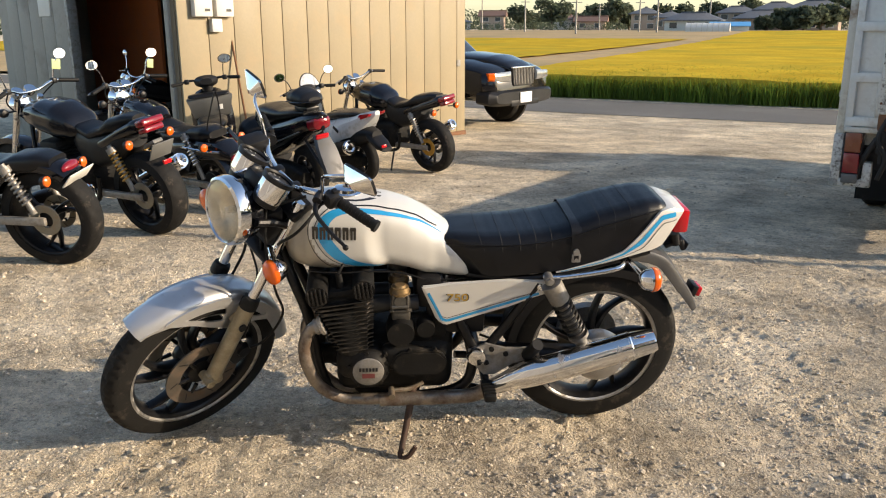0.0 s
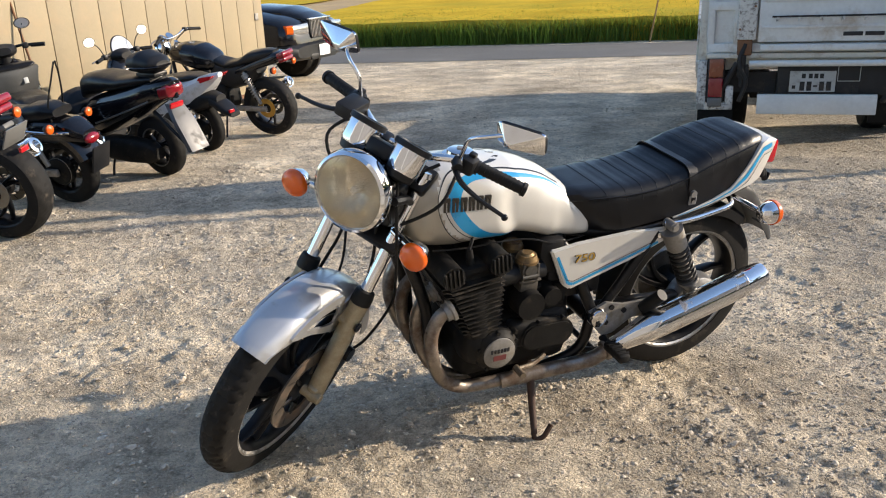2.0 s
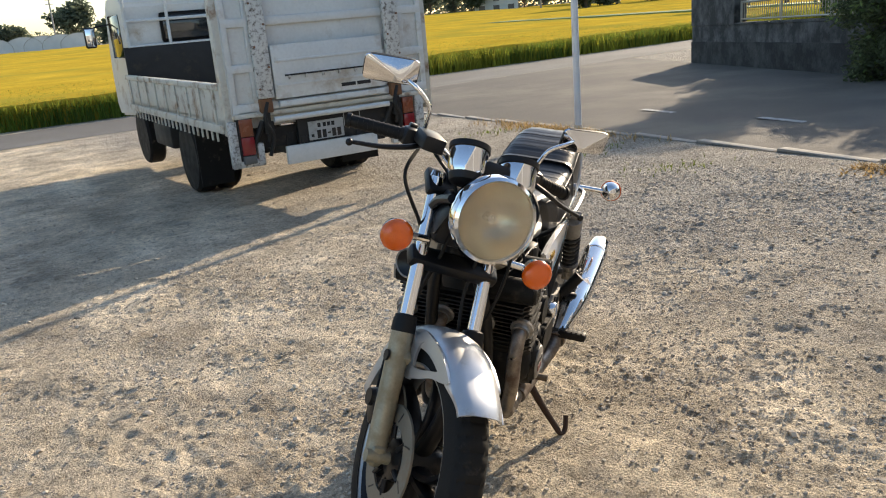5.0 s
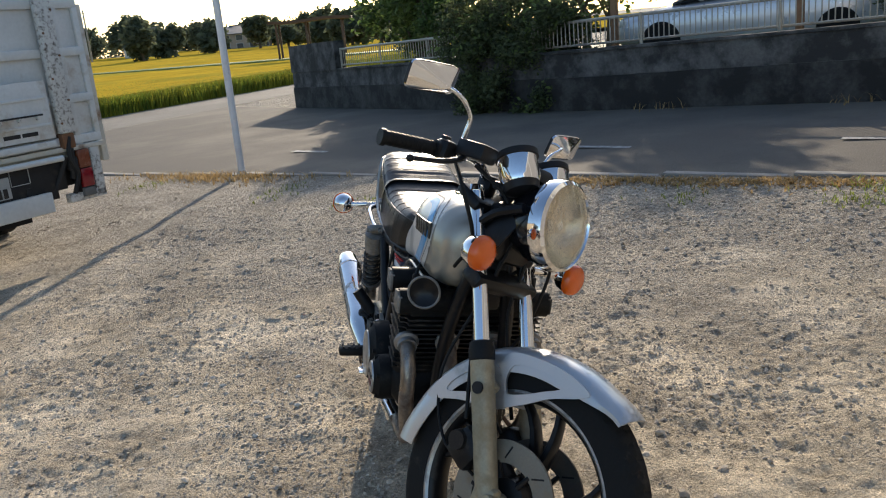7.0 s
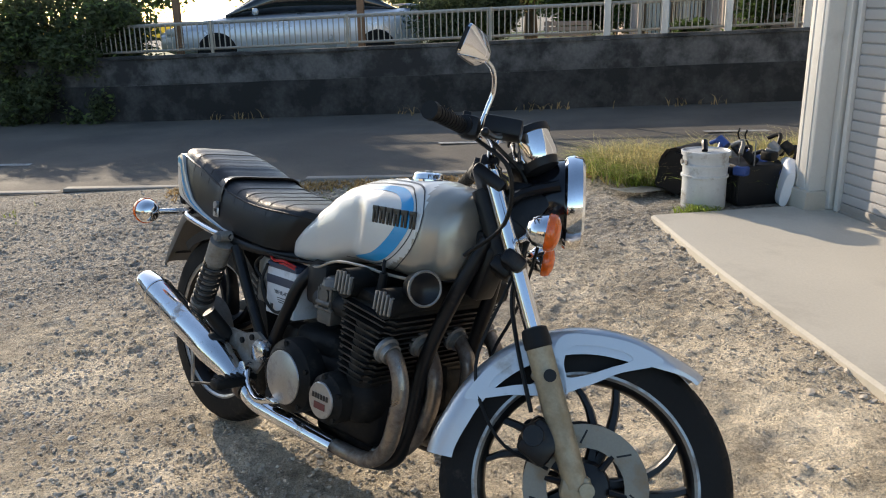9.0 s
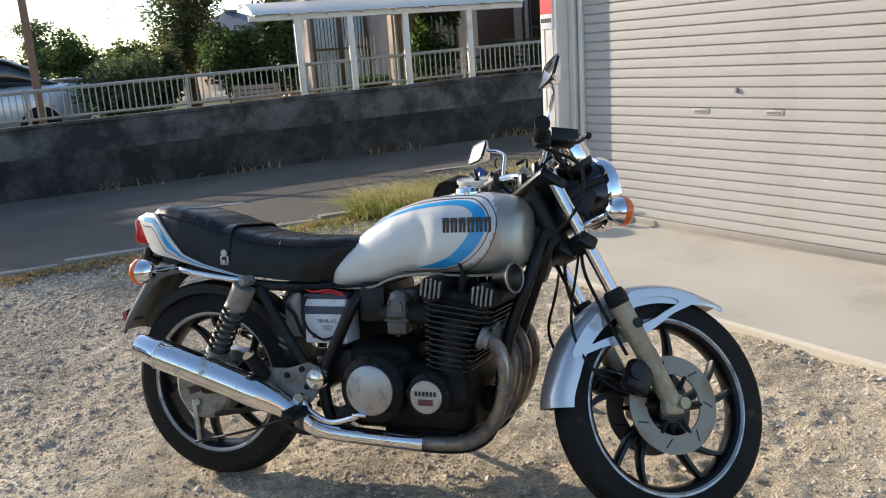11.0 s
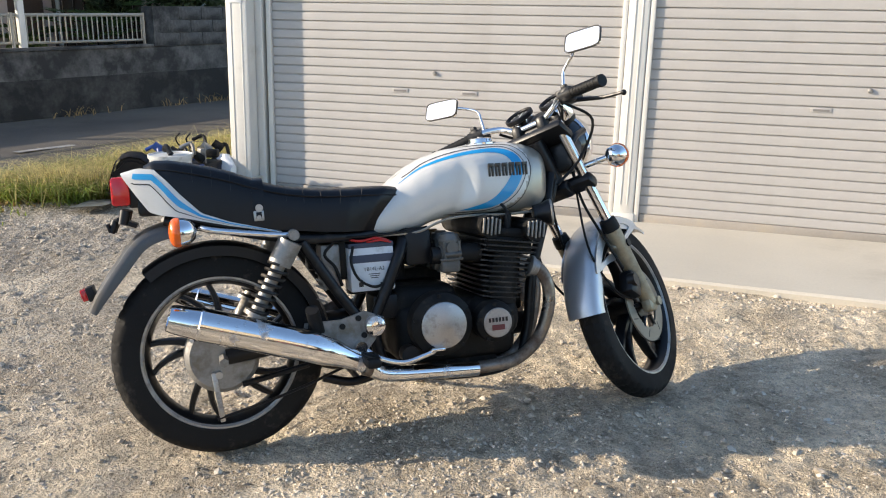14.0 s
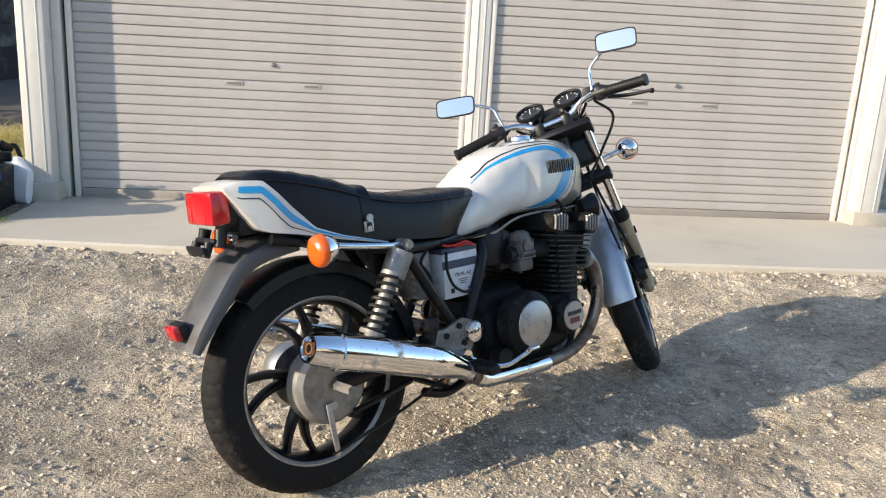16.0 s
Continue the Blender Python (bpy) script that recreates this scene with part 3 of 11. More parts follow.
strip("road", [((road_in(y) + 0.05 * math.sin(y * 1.7), y), (wall_x(y) - 0.02, y)) for y in [-60, -40, -20] + [k * 1.0 for k in range(-12, 16)] + [15.6]], "asphalt", 0.006, "worn grey asphalt road beside the lot", "road")
strip("farm_road", [((x, 15.6 + 0.35 * math.sin(x * 0.3) * (x < 4)), (x, 20.2)) for x in [-220, -120, -60, -30, -20, -14, -10, -6, -3, 0, 3, 6, 9, 12, 16, 20, 30, 60, 140]], "asphalt_dark", 0.008, "grey asphalt farm road along the rice", "road")
bm = B()
for cx, y in ((5.9, -3.9), (6.42, -1.28), (6.75, 1.30), (7.20, 3.45), (7.67, 5.55)):
    cbox(bm, (cx, y, gz(y) + 0.011), (0.85, 0.11, 0.002), 0, Matrix.Rotation(radians(79), 4, "Z"))
solid("road_marking", bm, "faded_paint", "faded white centre dashes", "road marking", kind="structure")
# concrete edge strip of the road
bm = B()
for k in range(-4, 14):
    y = k * 1.0
    x = road_in(y) + 0.04
    cbox(bm, (x, y, gz(y) + 0.004), (0.10, 0.985, 0.03), 0.006, Matrix.Rotation(radians(-10.8), 4, "Z"))
solid("kerb_strip", bm, "kerb", "low concrete edge strip partly buried in gravel", "kerb", kind="structure")

# ---- apron and garage ----
F = -2.75
GT = pose(0, F, 0.086, 0, -0.95, 0)
bm = B()
n = 18
rings = []
top, edge = [], []
for k in range(n + 1):
    x = lerp(-7.5, 2.96, k / n)
    ye = apron_edge(x) + 0.012 * noise.noise(Vector((x * 2.1, 0, 0)))
    z0, z1 = gz(ye) + 0.032, gz(F) - 0.044 + 0.0166 * x
    rings.append([Vector((x, ye, z0 - 0.16)), Vector((x, ye, z0 - 0.012)), Vector((x, ye - 0.014, z0)), Vector((x, (ye + F) / 2, (z0 + z1) / 2)), Vector((x, F - 0.6, z1)), Vector((x, F - 0.6, z0 - 0.16))])
loft(bm, rings)
solid("apron", bm, "concrete", "cream concrete apron in front of the garage", "pavement", kind="structure")

garage = thing("garage", GT, "garage with two beige roller shutters and cream pillars", "garage", kind="structure")
PITCH, BAYS = 0.0636, ((2.735, 0.205), (0.0, -2.585))
slat_bm = B()
rings = []
for x in (0.0, 1.0):
    rings.append([Vector((x, y, z)) for y, z in ((-0.010, 0.0), (0.004, 0.0008), (0.0072, 0.004), (0.0078, 0.010), (0.0082, 0.030), (0.0078, 0.050), (0.0070, 0.0545), (0.004, 0.0568), (-0.003, 0.0572), (-0.003, PITCH), (-0.010, PITCH))])
loft(slat_bm, rings)
slat_meshes = {}
for w, (xl, xr) in enumerate(BAYS):
    sh_bm = B()
    span(sh_bm, xr, xl, -0.03, -0.012, -0.05, 2.75)
    shutter = part("shutter", sh_bm, "slat_gap", garage, "closed beige roller shutter")
    b2 = slat_bm.copy()
    bmesh.ops.transform(b2, matrix=Matrix.Diagonal((xl - xr, 1, 1, 1)), verts=b2.verts)
    first = part("slat", b2, "slat", shutter)
    first.location = (xr, 0, 0.0114)
    for k in range(1, 43):
        o = new("slat", first.data)
        o.parent = shutter
        o.location = (xr, 0, 0.0114 + PITCH * k)
    bm = B()
    span(bm, xr + 0.004, xl - 0.004, -0.012, 0.014, -0.046, 0.010, 0.004)
    span(bm, xr + 0.004, xl - 0.004, -0.01, 0.020, -0.054, -0.040, 0.003)
    part("bottom_bar", bm, "shutter_bar", shutter, "brown-grey bottom bar")
    c = (xl + xr) / 2
    for dx in (-0.255, 0.255):
        bm = B()
        span(bm, c + dx - 0.062, c + dx + 0.062, 0.006, 0.013, 0.738, 0.770, 0.005)
        h = part("handle", bm, "slat", shutter, "recessed pull handle")
        part("recess", cbox(B(), (c + dx, 0.0132, 0.752), (0.094, 0.002, 0.014)), "slat_gap", h)
    part("lock", lathe(B(), [(0.015, 0), (0.015, 0.012), (0.010, 0.018), (0.002, 0.018)], axis_matrix((c, 0.006, 0.882), (0, 1, 0)), 18), "alloy_dull", shutter, "round lock")


def pillar(x0, x1, depth, name="pillar"):
    bm = B()
    span(bm, x0, x1, -0.06, depth, 0.008, 2.9, 0.012)
    p = part(name, bm, "pillar_paint", garage, "cream painted steel pillar")
    bm = B()
    for x in (x0 + 0.045, x1 - 0.045):
        span(bm, x - 0.004, x + 0.004, depth - 0.001, depth + 0.004, 0.07, 2.88, 0.002)
    part("pillar_fold", bm, "pillar_paint", p)
    return p


p1 = pillar(2.86, 3.035, 0.155)
part("plinth", span(B(), 2.83, 3.05, -0.06, 0.19, -0.12, 0.062, 0.008), "concrete", p1, "concrete plinth")
p2 = pillar(0.035, 0.170, 0.036)
part("plinth", span(B(), 0.030, 0.176, -0.06, 0.042, -0.12, 0.012, 0.006), "pillar_paint", p2, "pillar foot")
p3 = pillar(-2.86, -2.67, 0.155)
part("plinth", span(B(), -2.93, -2.655, -0.06, 0.19, -0.12, 0.062, 0.008), "concrete", p3, "concrete plinth")
for x0, x1 in ((2.738, 2.775), (2.80, 2.858), (0.172, 0.205), (0.0, 0.033), (-2.62, -2.585), (-2.668, -2.64)):
    part("guide_rail", span(B(), x0, x1, -0.04, 0.048 if x0 > 2.79 or x1 < -2.63 else 0.030, -0.05, 2.8, 0.004), "pillar_paint", garage, "shutter guide rail")
bm = B()
span(bm, -3.1, 3.2, -4.5, -0.05, 2.76, 3.0, 0.02)
part("roof", bm, "pillar_paint", garage)
bm = B()
span(bm, 3.0, 3.06, -4.4, -0.055, -0.05, 2.76)
span(bm, -2.95, -2.88, -4.4, -0.055, -0.05, 2.76)
span(bm, -2.9, 3.02, -4.45, -4.36, -0.05, 2.76)
part("garage_wall", bm, "pillar_paint", garage)
sg = part("sign", span(B(), 2.895, 3.022, 0.1565, 0.162, 1.33, 1.62, 0.002), "sign_white", p1, "white and red security sticker")
part("sign_band", span(B(), 2.898, 3.019, 0.162, 0.1632, 1.435, 1.615), "sign_red", p1)
bm = B()
for k in range(5):
    span(bm, 2.908 + 0.022 * k, 2.925 + 0.022 * k, 0.162, 0.1634, 1.375, 1.405)
part("sign_bars", bm, "black_decal", p1)
sg2 = part("sign", span(B(), -2.868, -2.742, 0.1565, 0.162, 1.33, 1.62, 0.002), "sign_white", p3, "white and red security sticker")
part("sign_band", span(B(), -2.865, -2.745, 0.162, 0.1632, 1.435, 1.615), "sign_red", p3)

# ---- boundary wall with railing ----
WDIR = Vector((0.31, 1, 0)).normalized()


def wall_frame(y):
    """At the foot of the wall: x runs along it, y away from the road."""
    a = math.atan2(WDIR.y, WDIR.x)
    return Matrix.Translation((wall_x(y), y, gz(y))) @ Matrix.Rotation(a, 4, "Z")


bwall = thing("boundary_wall", Matrix.Identity(4), "dark weathered concrete retaining wall with a railing", "wall", kind="structure")


def wall_piece(name, y0, y1, z0, z1, t0, t1, material, steps=12, label="", bev=0):
    bm = B()
    rings = []
    nrm = Vector((WDIR.y, -WDIR.x, 0))
    for k in range(steps + 1):
        y = lerp(y0, y1, k / steps)
        p = Vector((wall_x(y), y, gz(y)))
        w = 0.020 * noise.noise(Vector((y * 1.3, z0 * 5, 0))) + 0.012 * noise.noise(Vector((y * 6.0, z0 * 9, 3)))
        rings.append([p + nrm * (t0 + w) + Vector((0, 0, z0)), p + nrm * (t0 + w) + Vector((0, 0, z1 + w * 0.4)), p + nrm * t1 + Vector((0, 0, z1 + w * 0.4)), p + nrm * t1 + Vector((0, 0, z0))])
    loft(bm, rings)
    return part(name, bm, material, bwall, label)


wall_piece("retaining_base", -26, 11.32, -0.3, 0.50, -0.03, 0.30, "wall_dark", 240, "blackened lower wall")
core = wall_piece("block_core", -26, 11.32, 0.50, 0.855, 0.012, 0.26, "wall_concrete", 160)
cop = wall_piece("coping", -7.5, 9.20, 0.86, 0.90, -0.01, 0.28, "wall_concrete", 120, "concrete coping")
wall_piece("end_pier", 9.22, 11.35, 0.86, 1.50, 0.0, 0.30, "wall_concrete", 8, "taller block pier at the end")
wall_piece("high_blocks", -26, -7.52, 0.86, 1.42, 0.0, 0.26, "wall_concrete", 30, "taller block wall")
blk = B()
cbox(blk, (0, 0, 0), (0.392, 0.03, 0.172), 0.006)
blk_me = None
for row in range(3):
    for k in range(30):
        y = -7.75 - 0.393 * (k + 0.5 * row)
        if y < -18:
            continue
        m = wall_frame(y)
        if blk_me is None:
            o = part("concrete_block", blk, "wall_concrete", bwall)
            blk_me = o.data
        else:
            o = new("concrete_block", blk_me)
            o.parent = bwall
        o.matrix_basis = m @ pose(0, -0.006, 0.955 + 0.180 * row)

railing = thing("railing", Matrix.Identity(4), "beige aluminium railing on the wall", "railing")


def rail_run(y0, y1, bars, posts):
    nrm = Vector((WDIR.y, -WDIR.x, 0)) * 0.13
    at = lambda y, z: Vector((wall_x(y), y, gz(y) + z)) + nrm
    tr = part("top_rail", tube(B(), [at(y0, 1.30), at(y1, 1.30)], 0.024, 8, 0), "fence_metal", railing)
    part("bottom_rail", tube(B(), [at(y0, 0.955), at(y1, 0.955)], 0.018, 8, 0), "fence_metal", railing)
    me = None
    for k in range(bars):
        y = lerp(y0, y1, (k + 0.5) / bars)
        if me is None:
            o = part("bar", rod(B(), (0, 0, 0.955), (0, 0, 1.30), 0.0085, None, 6), "fence_metal", railing)
            me = o.data
        else:
            o = new("bar", me)
            o.parent = railing
        q = at(y, 0)
        o.location = q
    for k in range(posts + 1):
        y = lerp(y0, y1, k / posts)
        part("post", rod(B(), at(y, 0.86), at(y, 1.33), 0.022, None, 8), "fence_metal", railing)


rail_run(-7.45, 3.5, 150, 6)
rail_run(4.6, 9.16, 58, 3)

# garden behind the wall: one level terrace
bm = B()
nrm = Vector((WDIR.y, -WDIR.x, 0))
rings = []
for k in range(25):
    y = lerp(-40, 11.5, k / 24)
    p = Vector((wall_x(y), y, 0)) + nrm * 0.27
    q = p + nrm * 22
    rings.append([p + Vector((0, 0, -0.8)), Vector((p.x, p.y, gz(y) + 0.56)), Vector((q.x, q.y, gz(y) + 0.56)), q + Vector((0, 0, -0.8))])
loft(bm, rings)
solid("garden_ground", bm, "grass_green", "garden terrace with short grass behind the wall", "ground", kind="structure")

# white pole at the road edge
pole = thing("pole", pose(6.15, 5.62, gz(5.62)), "white painted steel pole at the road edge", "pole")
bm = B()
rod(bm, (0, 0, -0.1), (0.02, 0.0, 3.4), 0.042, None, 16)
part("shaft", bm, "pole_white", pole)
bm = B()
rod(bm, (0, 0, -0.02), (0, 0, 0.05), 0.07, 0.05, 14)
part("collar", bm, "concrete", pole)

# ---- the silver motorcycle in the middle ----
HERO = pose(0.4132, 0.4345, -0.0098) @ pose(0, 0, 0, -1.6, 0, 0) @ pose(0, 0, 0, 0, 0, 215.5) @ pose(0, 0, 0, -11, 0, 0)
hero = thing("motorcycle", HERO, "silver-white seventies-style naked motorcycle with blue stripes on its side stand", "motorcycle")
RAKE = radians(27)
STEER_AXIS = Vector((-math.sin(RAKE), 0, math.cos(RAKE)))
STEER_AT = Vector((0.742, 0, 0.295))
STEER = Matrix.Translation(STEER_AT) @ Matrix.Rotation(radians(40), 4, STEER_AXIS) @ Matrix.Translation(-STEER_AT)


def spart(name, bm, material, parent, label=""):
    bmesh.ops.transform(bm, matrix=STEER, verts=bm.verts)
    return part(name, bm, material, parent, label)


def tyre_mesh(bm, c, R, w, bead, seg=120, groove=0.007, pitch=8):
    """A tyre round the y axis with slanted tread grooves."""
    prof = []
    for k in range(17):
        a = math.pi * k / 16
        y = -w / 2 * math.cos(a)
        s = math.sin(a)
        r = bead + (R - bead) * (s ** 0.62)
        if abs(y) > w * 0.44:
            y *= 0.93
        prof.append((r, y, k))
    rings = []
    for i in range(seg):
        t = 2 * math.pi * i / seg
        ring = []
        for r, y, k in prof:
            rr = r
            if 4 <= k <= 12:
                q = (i + (seg // 60) * abs(k - 8)) % pitch
                if q == 0 and k not in (8,):
                    rr -= groove
                if k == 8:
                    rr -= groove * 0.6
            ring.append(Vector((c[0] + rr * math.cos(t), c[1] + y, c[2] + rr * math.sin(t))))
        rings.append(ring)
    rings.append(rings[0])
    rows = [[bm.verts.new(p) for p in ring] for ring in rings[:-1]]
    n = len(rows[0])
    for i in range(seg):
        a, b = rows[i], rows[(i + 1) % seg]
        for j in range(n - 1):
            bm.faces.new((a[j], a[j + 1], b[j + 1], b[j]))
        bm.faces.new((a[n - 1], a[0], b[0], b[n - 1]))
    return bm


def spoke_mesh(bm, c, a0, a1, r0, r1, w0, w1, d0, d1, y=0.0, n=7):
    rings = []
    for k in range(n):
        t = k / (n - 1)
        r = lerp(r0, r1, t)
        a = lerp(a0, a1, t ** 1.6)
        w, d = lerp(w0, w1, t), lerp(d0, d1, t)
        p = Vector((math.cos(a), 0, math.sin(a)))
        q = Vector((-math.sin(a), 0, math.cos(a)))
        o = Vector(c) + p * r
        rings.append([o + q * w * 0.5 * sx + Vector((0, y + d * 0.5 * sy, 0)) for sx, sy in ((-1, -0.6), (-0.6, -1), (0.6, -1), (1, -0.6), (1, 0.6), (0.6, 1), (-0.6, 1), (-1, 0.6))])
    loft(bm, rings)
    return bm


def cast_wheel(parent, c, R, w, rim, add, name, label, spokes=5, spin=0.0, dark="black_metal", edge="rim_edge", seg=240):
    """Cast wheel: rim ring, polished lip, tyre, paired curved spokes, hub."""
    ym = Matrix.Translation(c) @ Matrix.Rotation(radians(-90), 4, "X")
    hw = w * 0.40
    whl = add(name, lathe(B(), [(rim - 0.002, -hw), (rim - 0.016, -hw + 0.004), (rim - 0.026, -hw * 0.55), (rim - 0.030, 0), (rim - 0.026, hw * 0.55), (rim - 0.016, hw - 0.004), (rim - 0.002, hw), (rim - 0.006, 0)], ym, 64, True), dark, parent, label)
    for s in (-1, 1):
        add("rim_lip", lathe(B(), [(rim + 0.006, s * hw), (rim + 0.006, s * (hw + 0.004)), (rim - 0.008, s * (hw + 0.004)), (rim - 0.014, s * (hw - 0.001)), (rim - 0.004, s * (hw - 0.003))], ym, 64, True), edge, whl, "polished rim lip")
    add("tyre", tyre_mesh(B(), c, R, w, rim - 0.002, seg), "rubber", whl, "black road tyre with slanted tread")
    for k in range(spokes):
        a = spin + 2 * math.pi * k / spokes
        for s in (-1, 1):
            add("spoke", spoke_mesh(B(), c, a + s * 0.12, a + s * 0.12 + 0.30 + s * 0.10, 0.045, rim - 0.024, 0.026, 0.017, 0.05, 0.03), dark, whl)
    add("hub", lathe(B(), [(0.028, -0.062), (0.05, -0.058), (0.056, -0.03), (0.048, 0), (0.056, 0.03), (0.05, 0.058), (0.028, 0.062)], ym, 28), dark, whl)
    return whl


REAR, FRONT = (-0.65, 0, 0.322), (0.785, 0, 0.300)
rear_wheel = cast_wheel(hero, REAR, 0.318, 0.118, 0.236, part, "rear_wheel", "black cast wheel with polished rim edge", spin=0.35)
front_wheel = cast_wheel(hero, FRONT, 0.322, 0.098, 0.248, spart, "front_wheel", "black cast front wheel with polished rim edge", spin=0.1)


def brake_disc(add, c, y, r, whl, material, label):
    m = Matrix.Translation((c[0], y, c[2])) @ Matrix.Rotation(radians(-90), 4, "X")
    add("brake_disc", lathe(B(), [(r * 0.62, -0.003), (r, -0.003), (r, 0.003), (r * 0.62, 0.003)], m, 48, True), material, whl, label)
    bm = B()
    for k in range(6):
        a = 2 * math.pi * k / 6
        rod(bm, (c[0] + 0.05 * math.cos(a), y, c[2] + 0.05 * math.sin(a)), (c[0] + r * 0.66 * math.cos(a), y, c[2] + r * 0.66 * math.sin(a)), 0.008, 0.006, 8)
    each(add, "disc_carrier", bm, "black_metal", whl)
    bm = B()
    for k in range(7):
        a = 2 * math.pi * k / 7
        p = Vector((c[0] + r * 0.80 * math.cos(a), y, c[2] + r * 0.80 * math.sin(a)))
        cbox(bm, p, (0.032, 0.0072, 0.004), 0, Matrix.Rotation(-a + 0.5, 4, "Y"))
    each(add, "disc_slot", bm, "black_metal", whl)


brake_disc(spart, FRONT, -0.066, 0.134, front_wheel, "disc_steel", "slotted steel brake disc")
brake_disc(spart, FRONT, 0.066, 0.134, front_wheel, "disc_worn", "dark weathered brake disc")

# rear hub: drum on one side, shaft drive on the other
ym = Matrix.Translation(REAR) @ Matrix.Rotation(radians(-90), 4, "X")
drum = part("drum_brake", lathe(B(), [(0.02, 0.115), (0.095, 0.112), (0.108, 0.10), (0.112, 0.062), (0.112, 0.055), (0.02, 0.055)], ym @ Matrix.Rotation(math.pi, 4, "X"), 40), "alloy_dull", hero, "dull alloy brake drum plate")
bm = B()
rod(bm, (-0.665, -0.128, 0.272), (-0.665, -0.112, 0.272), 0.011)
cbox(bm, (-0.672, -0.122, 0.205), (0.016, 0.008, 0.15), 0.003, Matrix.Rotation(radians(-6), 4, "Y"))
part("brake_arm", bm, "alloy", drum, "bright brake lever arm")
part("brake_rod", tube(B(), [(-0.68, -0.122, 0.14), (-0.45, -0.135, 0.20), (-0.26, -0.15, 0.27)], 0.0045, 8), "black_metal", drum)
part("torque_link", tube(B(), [(-0.60, -0.12, 0.235), (-0.40, -0.12, 0.27)], 0.009, 8, 0), "black_metal", drum)
fd = part("final_drive", lathe(B(), [(0.02, 0.060), (0.088, 0.062), (0.096, 0.085), (0.088, 0.125), (0.06, 0.142), (0.03, 0.146)], ym, 36), "alloy", hero, "grey alloy shaft-drive housing")
part("filler_plug", rod(B(), (-0.60, 0.13, 0.39), (-0.595, 0.15, 0.395), 0.016, 0.014, 8), "alloy_dull", fd)
bm = B()
rod(bm, (-0.22, 0.115, 0.36), (-0.56, 0.105, 0.33), 0.036, 0.04, 16)
part("drive_shaft_tube", bm, "black_metal", hero)
bm = B()
tube(bm, [(-0.20, -0.115, 0.355), (-0.40, -0.118, 0.345), (-0.64, -0.115, 0.322)], 0.024, 12)
rod(bm, (-0.20, -0.13, 0.36), (-0.20, 0.13, 0.36), 0.026)
part("swing_arm", bm, "black_metal", hero)
bm = B()
rod(bm, (-0.65, -0.20, 0.322), (-0.65, -0.125, 0.322), 0.014, None, 6)
rod(bm, (-0.65, 0.145, 0.322), (-0.65, 0.165, 0.322), 0.02, None, 6)
each(part, "axle_nut", bm, "alloy_dull", hero)

# ---- tank ----
TANK = [(-0.182, 0.643, 0.702, 0.096), (-0.158, 0.640, 0.745, 0.114), (-0.12, 0.640, 0.783, 0.125), (-0.08, 0.641, 0.818, 0.133), (-0.03, 0.645, 0.852, 0.141),
        (0.03, 0.668, 0.879, 0.147), (0.10, 0.684, 0.900, 0.150), (0.20, 0.682, 0.915, 0.149), (0.30, 0.676, 0.917, 0.143), (0.36, 0.680, 0.909, 0.132),
        (0.40, 0.692, 0.896, 0.116), (0.425, 0.715, 0.880, 0.094), (0.438, 0.748, 0.858, 0.060)]


def tank_y(x, z, grow=0.0):
    zb, zt, w = table(TANK, x)
    zc, hz = (zb + zt) / 2 - 0.012, (zt - zb) / 2
    hz = (zt - zc) if z > zc else (zc - zb)
    q = min(0.999, abs(z - zc) / hz)
    p = 2.5 if z > zc else 3.6
    y = w * (1 - q ** p) ** (1 / p)
    crease = 0.172 - 0.55 * (z - 0.80) ** 2 * 6 - 0.10 * max(0, 0.76 - z)
    dip = smoothstep(crease + 0.012, crease - 0.055, x) * smoothstep(0.90, 0.80, z) * smoothstep(-0.17, -0.05, x)
    return y - 0.021 * dip + grow


bm = B()
rings, N_ = [], 72
for i in range(73):
    x = lerp(-0.182, 0.438, i / 72)
    zb, zt, w = table(TANK, x)
    zc = (zb + zt) / 2 - 0.012
    ring = []
    for k in range(N_):
        a = 2 * math.pi * k / N_
        s, c_ = math.sin(a), math.cos(a)
        hz, p = ((zt - zc), 2.5) if s > 0 else ((zc - zb), 3.6)
        z = zc + hz * math.copysign(abs(s) ** (2 / p), s)
        y = math.copysign(w * abs(c_) ** (2 / p), c_)
        if abs(y) > 0.02:
            dip = abs(y) / max(w, 1e-3)
            ref = tank_y(x, min(max(z, zb + 0.001), zt - 0.001))
            full = w * (1 - min(0.999, abs(z - zc) / hz) ** p) ** (1 / p)
            y *= max(0.5, ref / full) if full > 0.02 else 1
        ring.append(Vector((x, y, z)))
    rings.append(ring)
loft(bm, rings)
nose = lambda x, z: x > 0.355 - 1.1 * (z - 0.84) ** 2 * (3.2 if z < 0.84 else 6) - max(0, 0.74 - z) * 0.9
for f in bm.faces:
    c_ = f.calc_center_median()
    f.material_index = 1 if nose(c_.x, c_.z) or abs(c_.y) < 0.02 and c_.z < 0.75 else 0
tank = part("fuel_tank", bm, ["white_pearl", "champagne"], hero, "pearl white fuel tank with a grey nose")


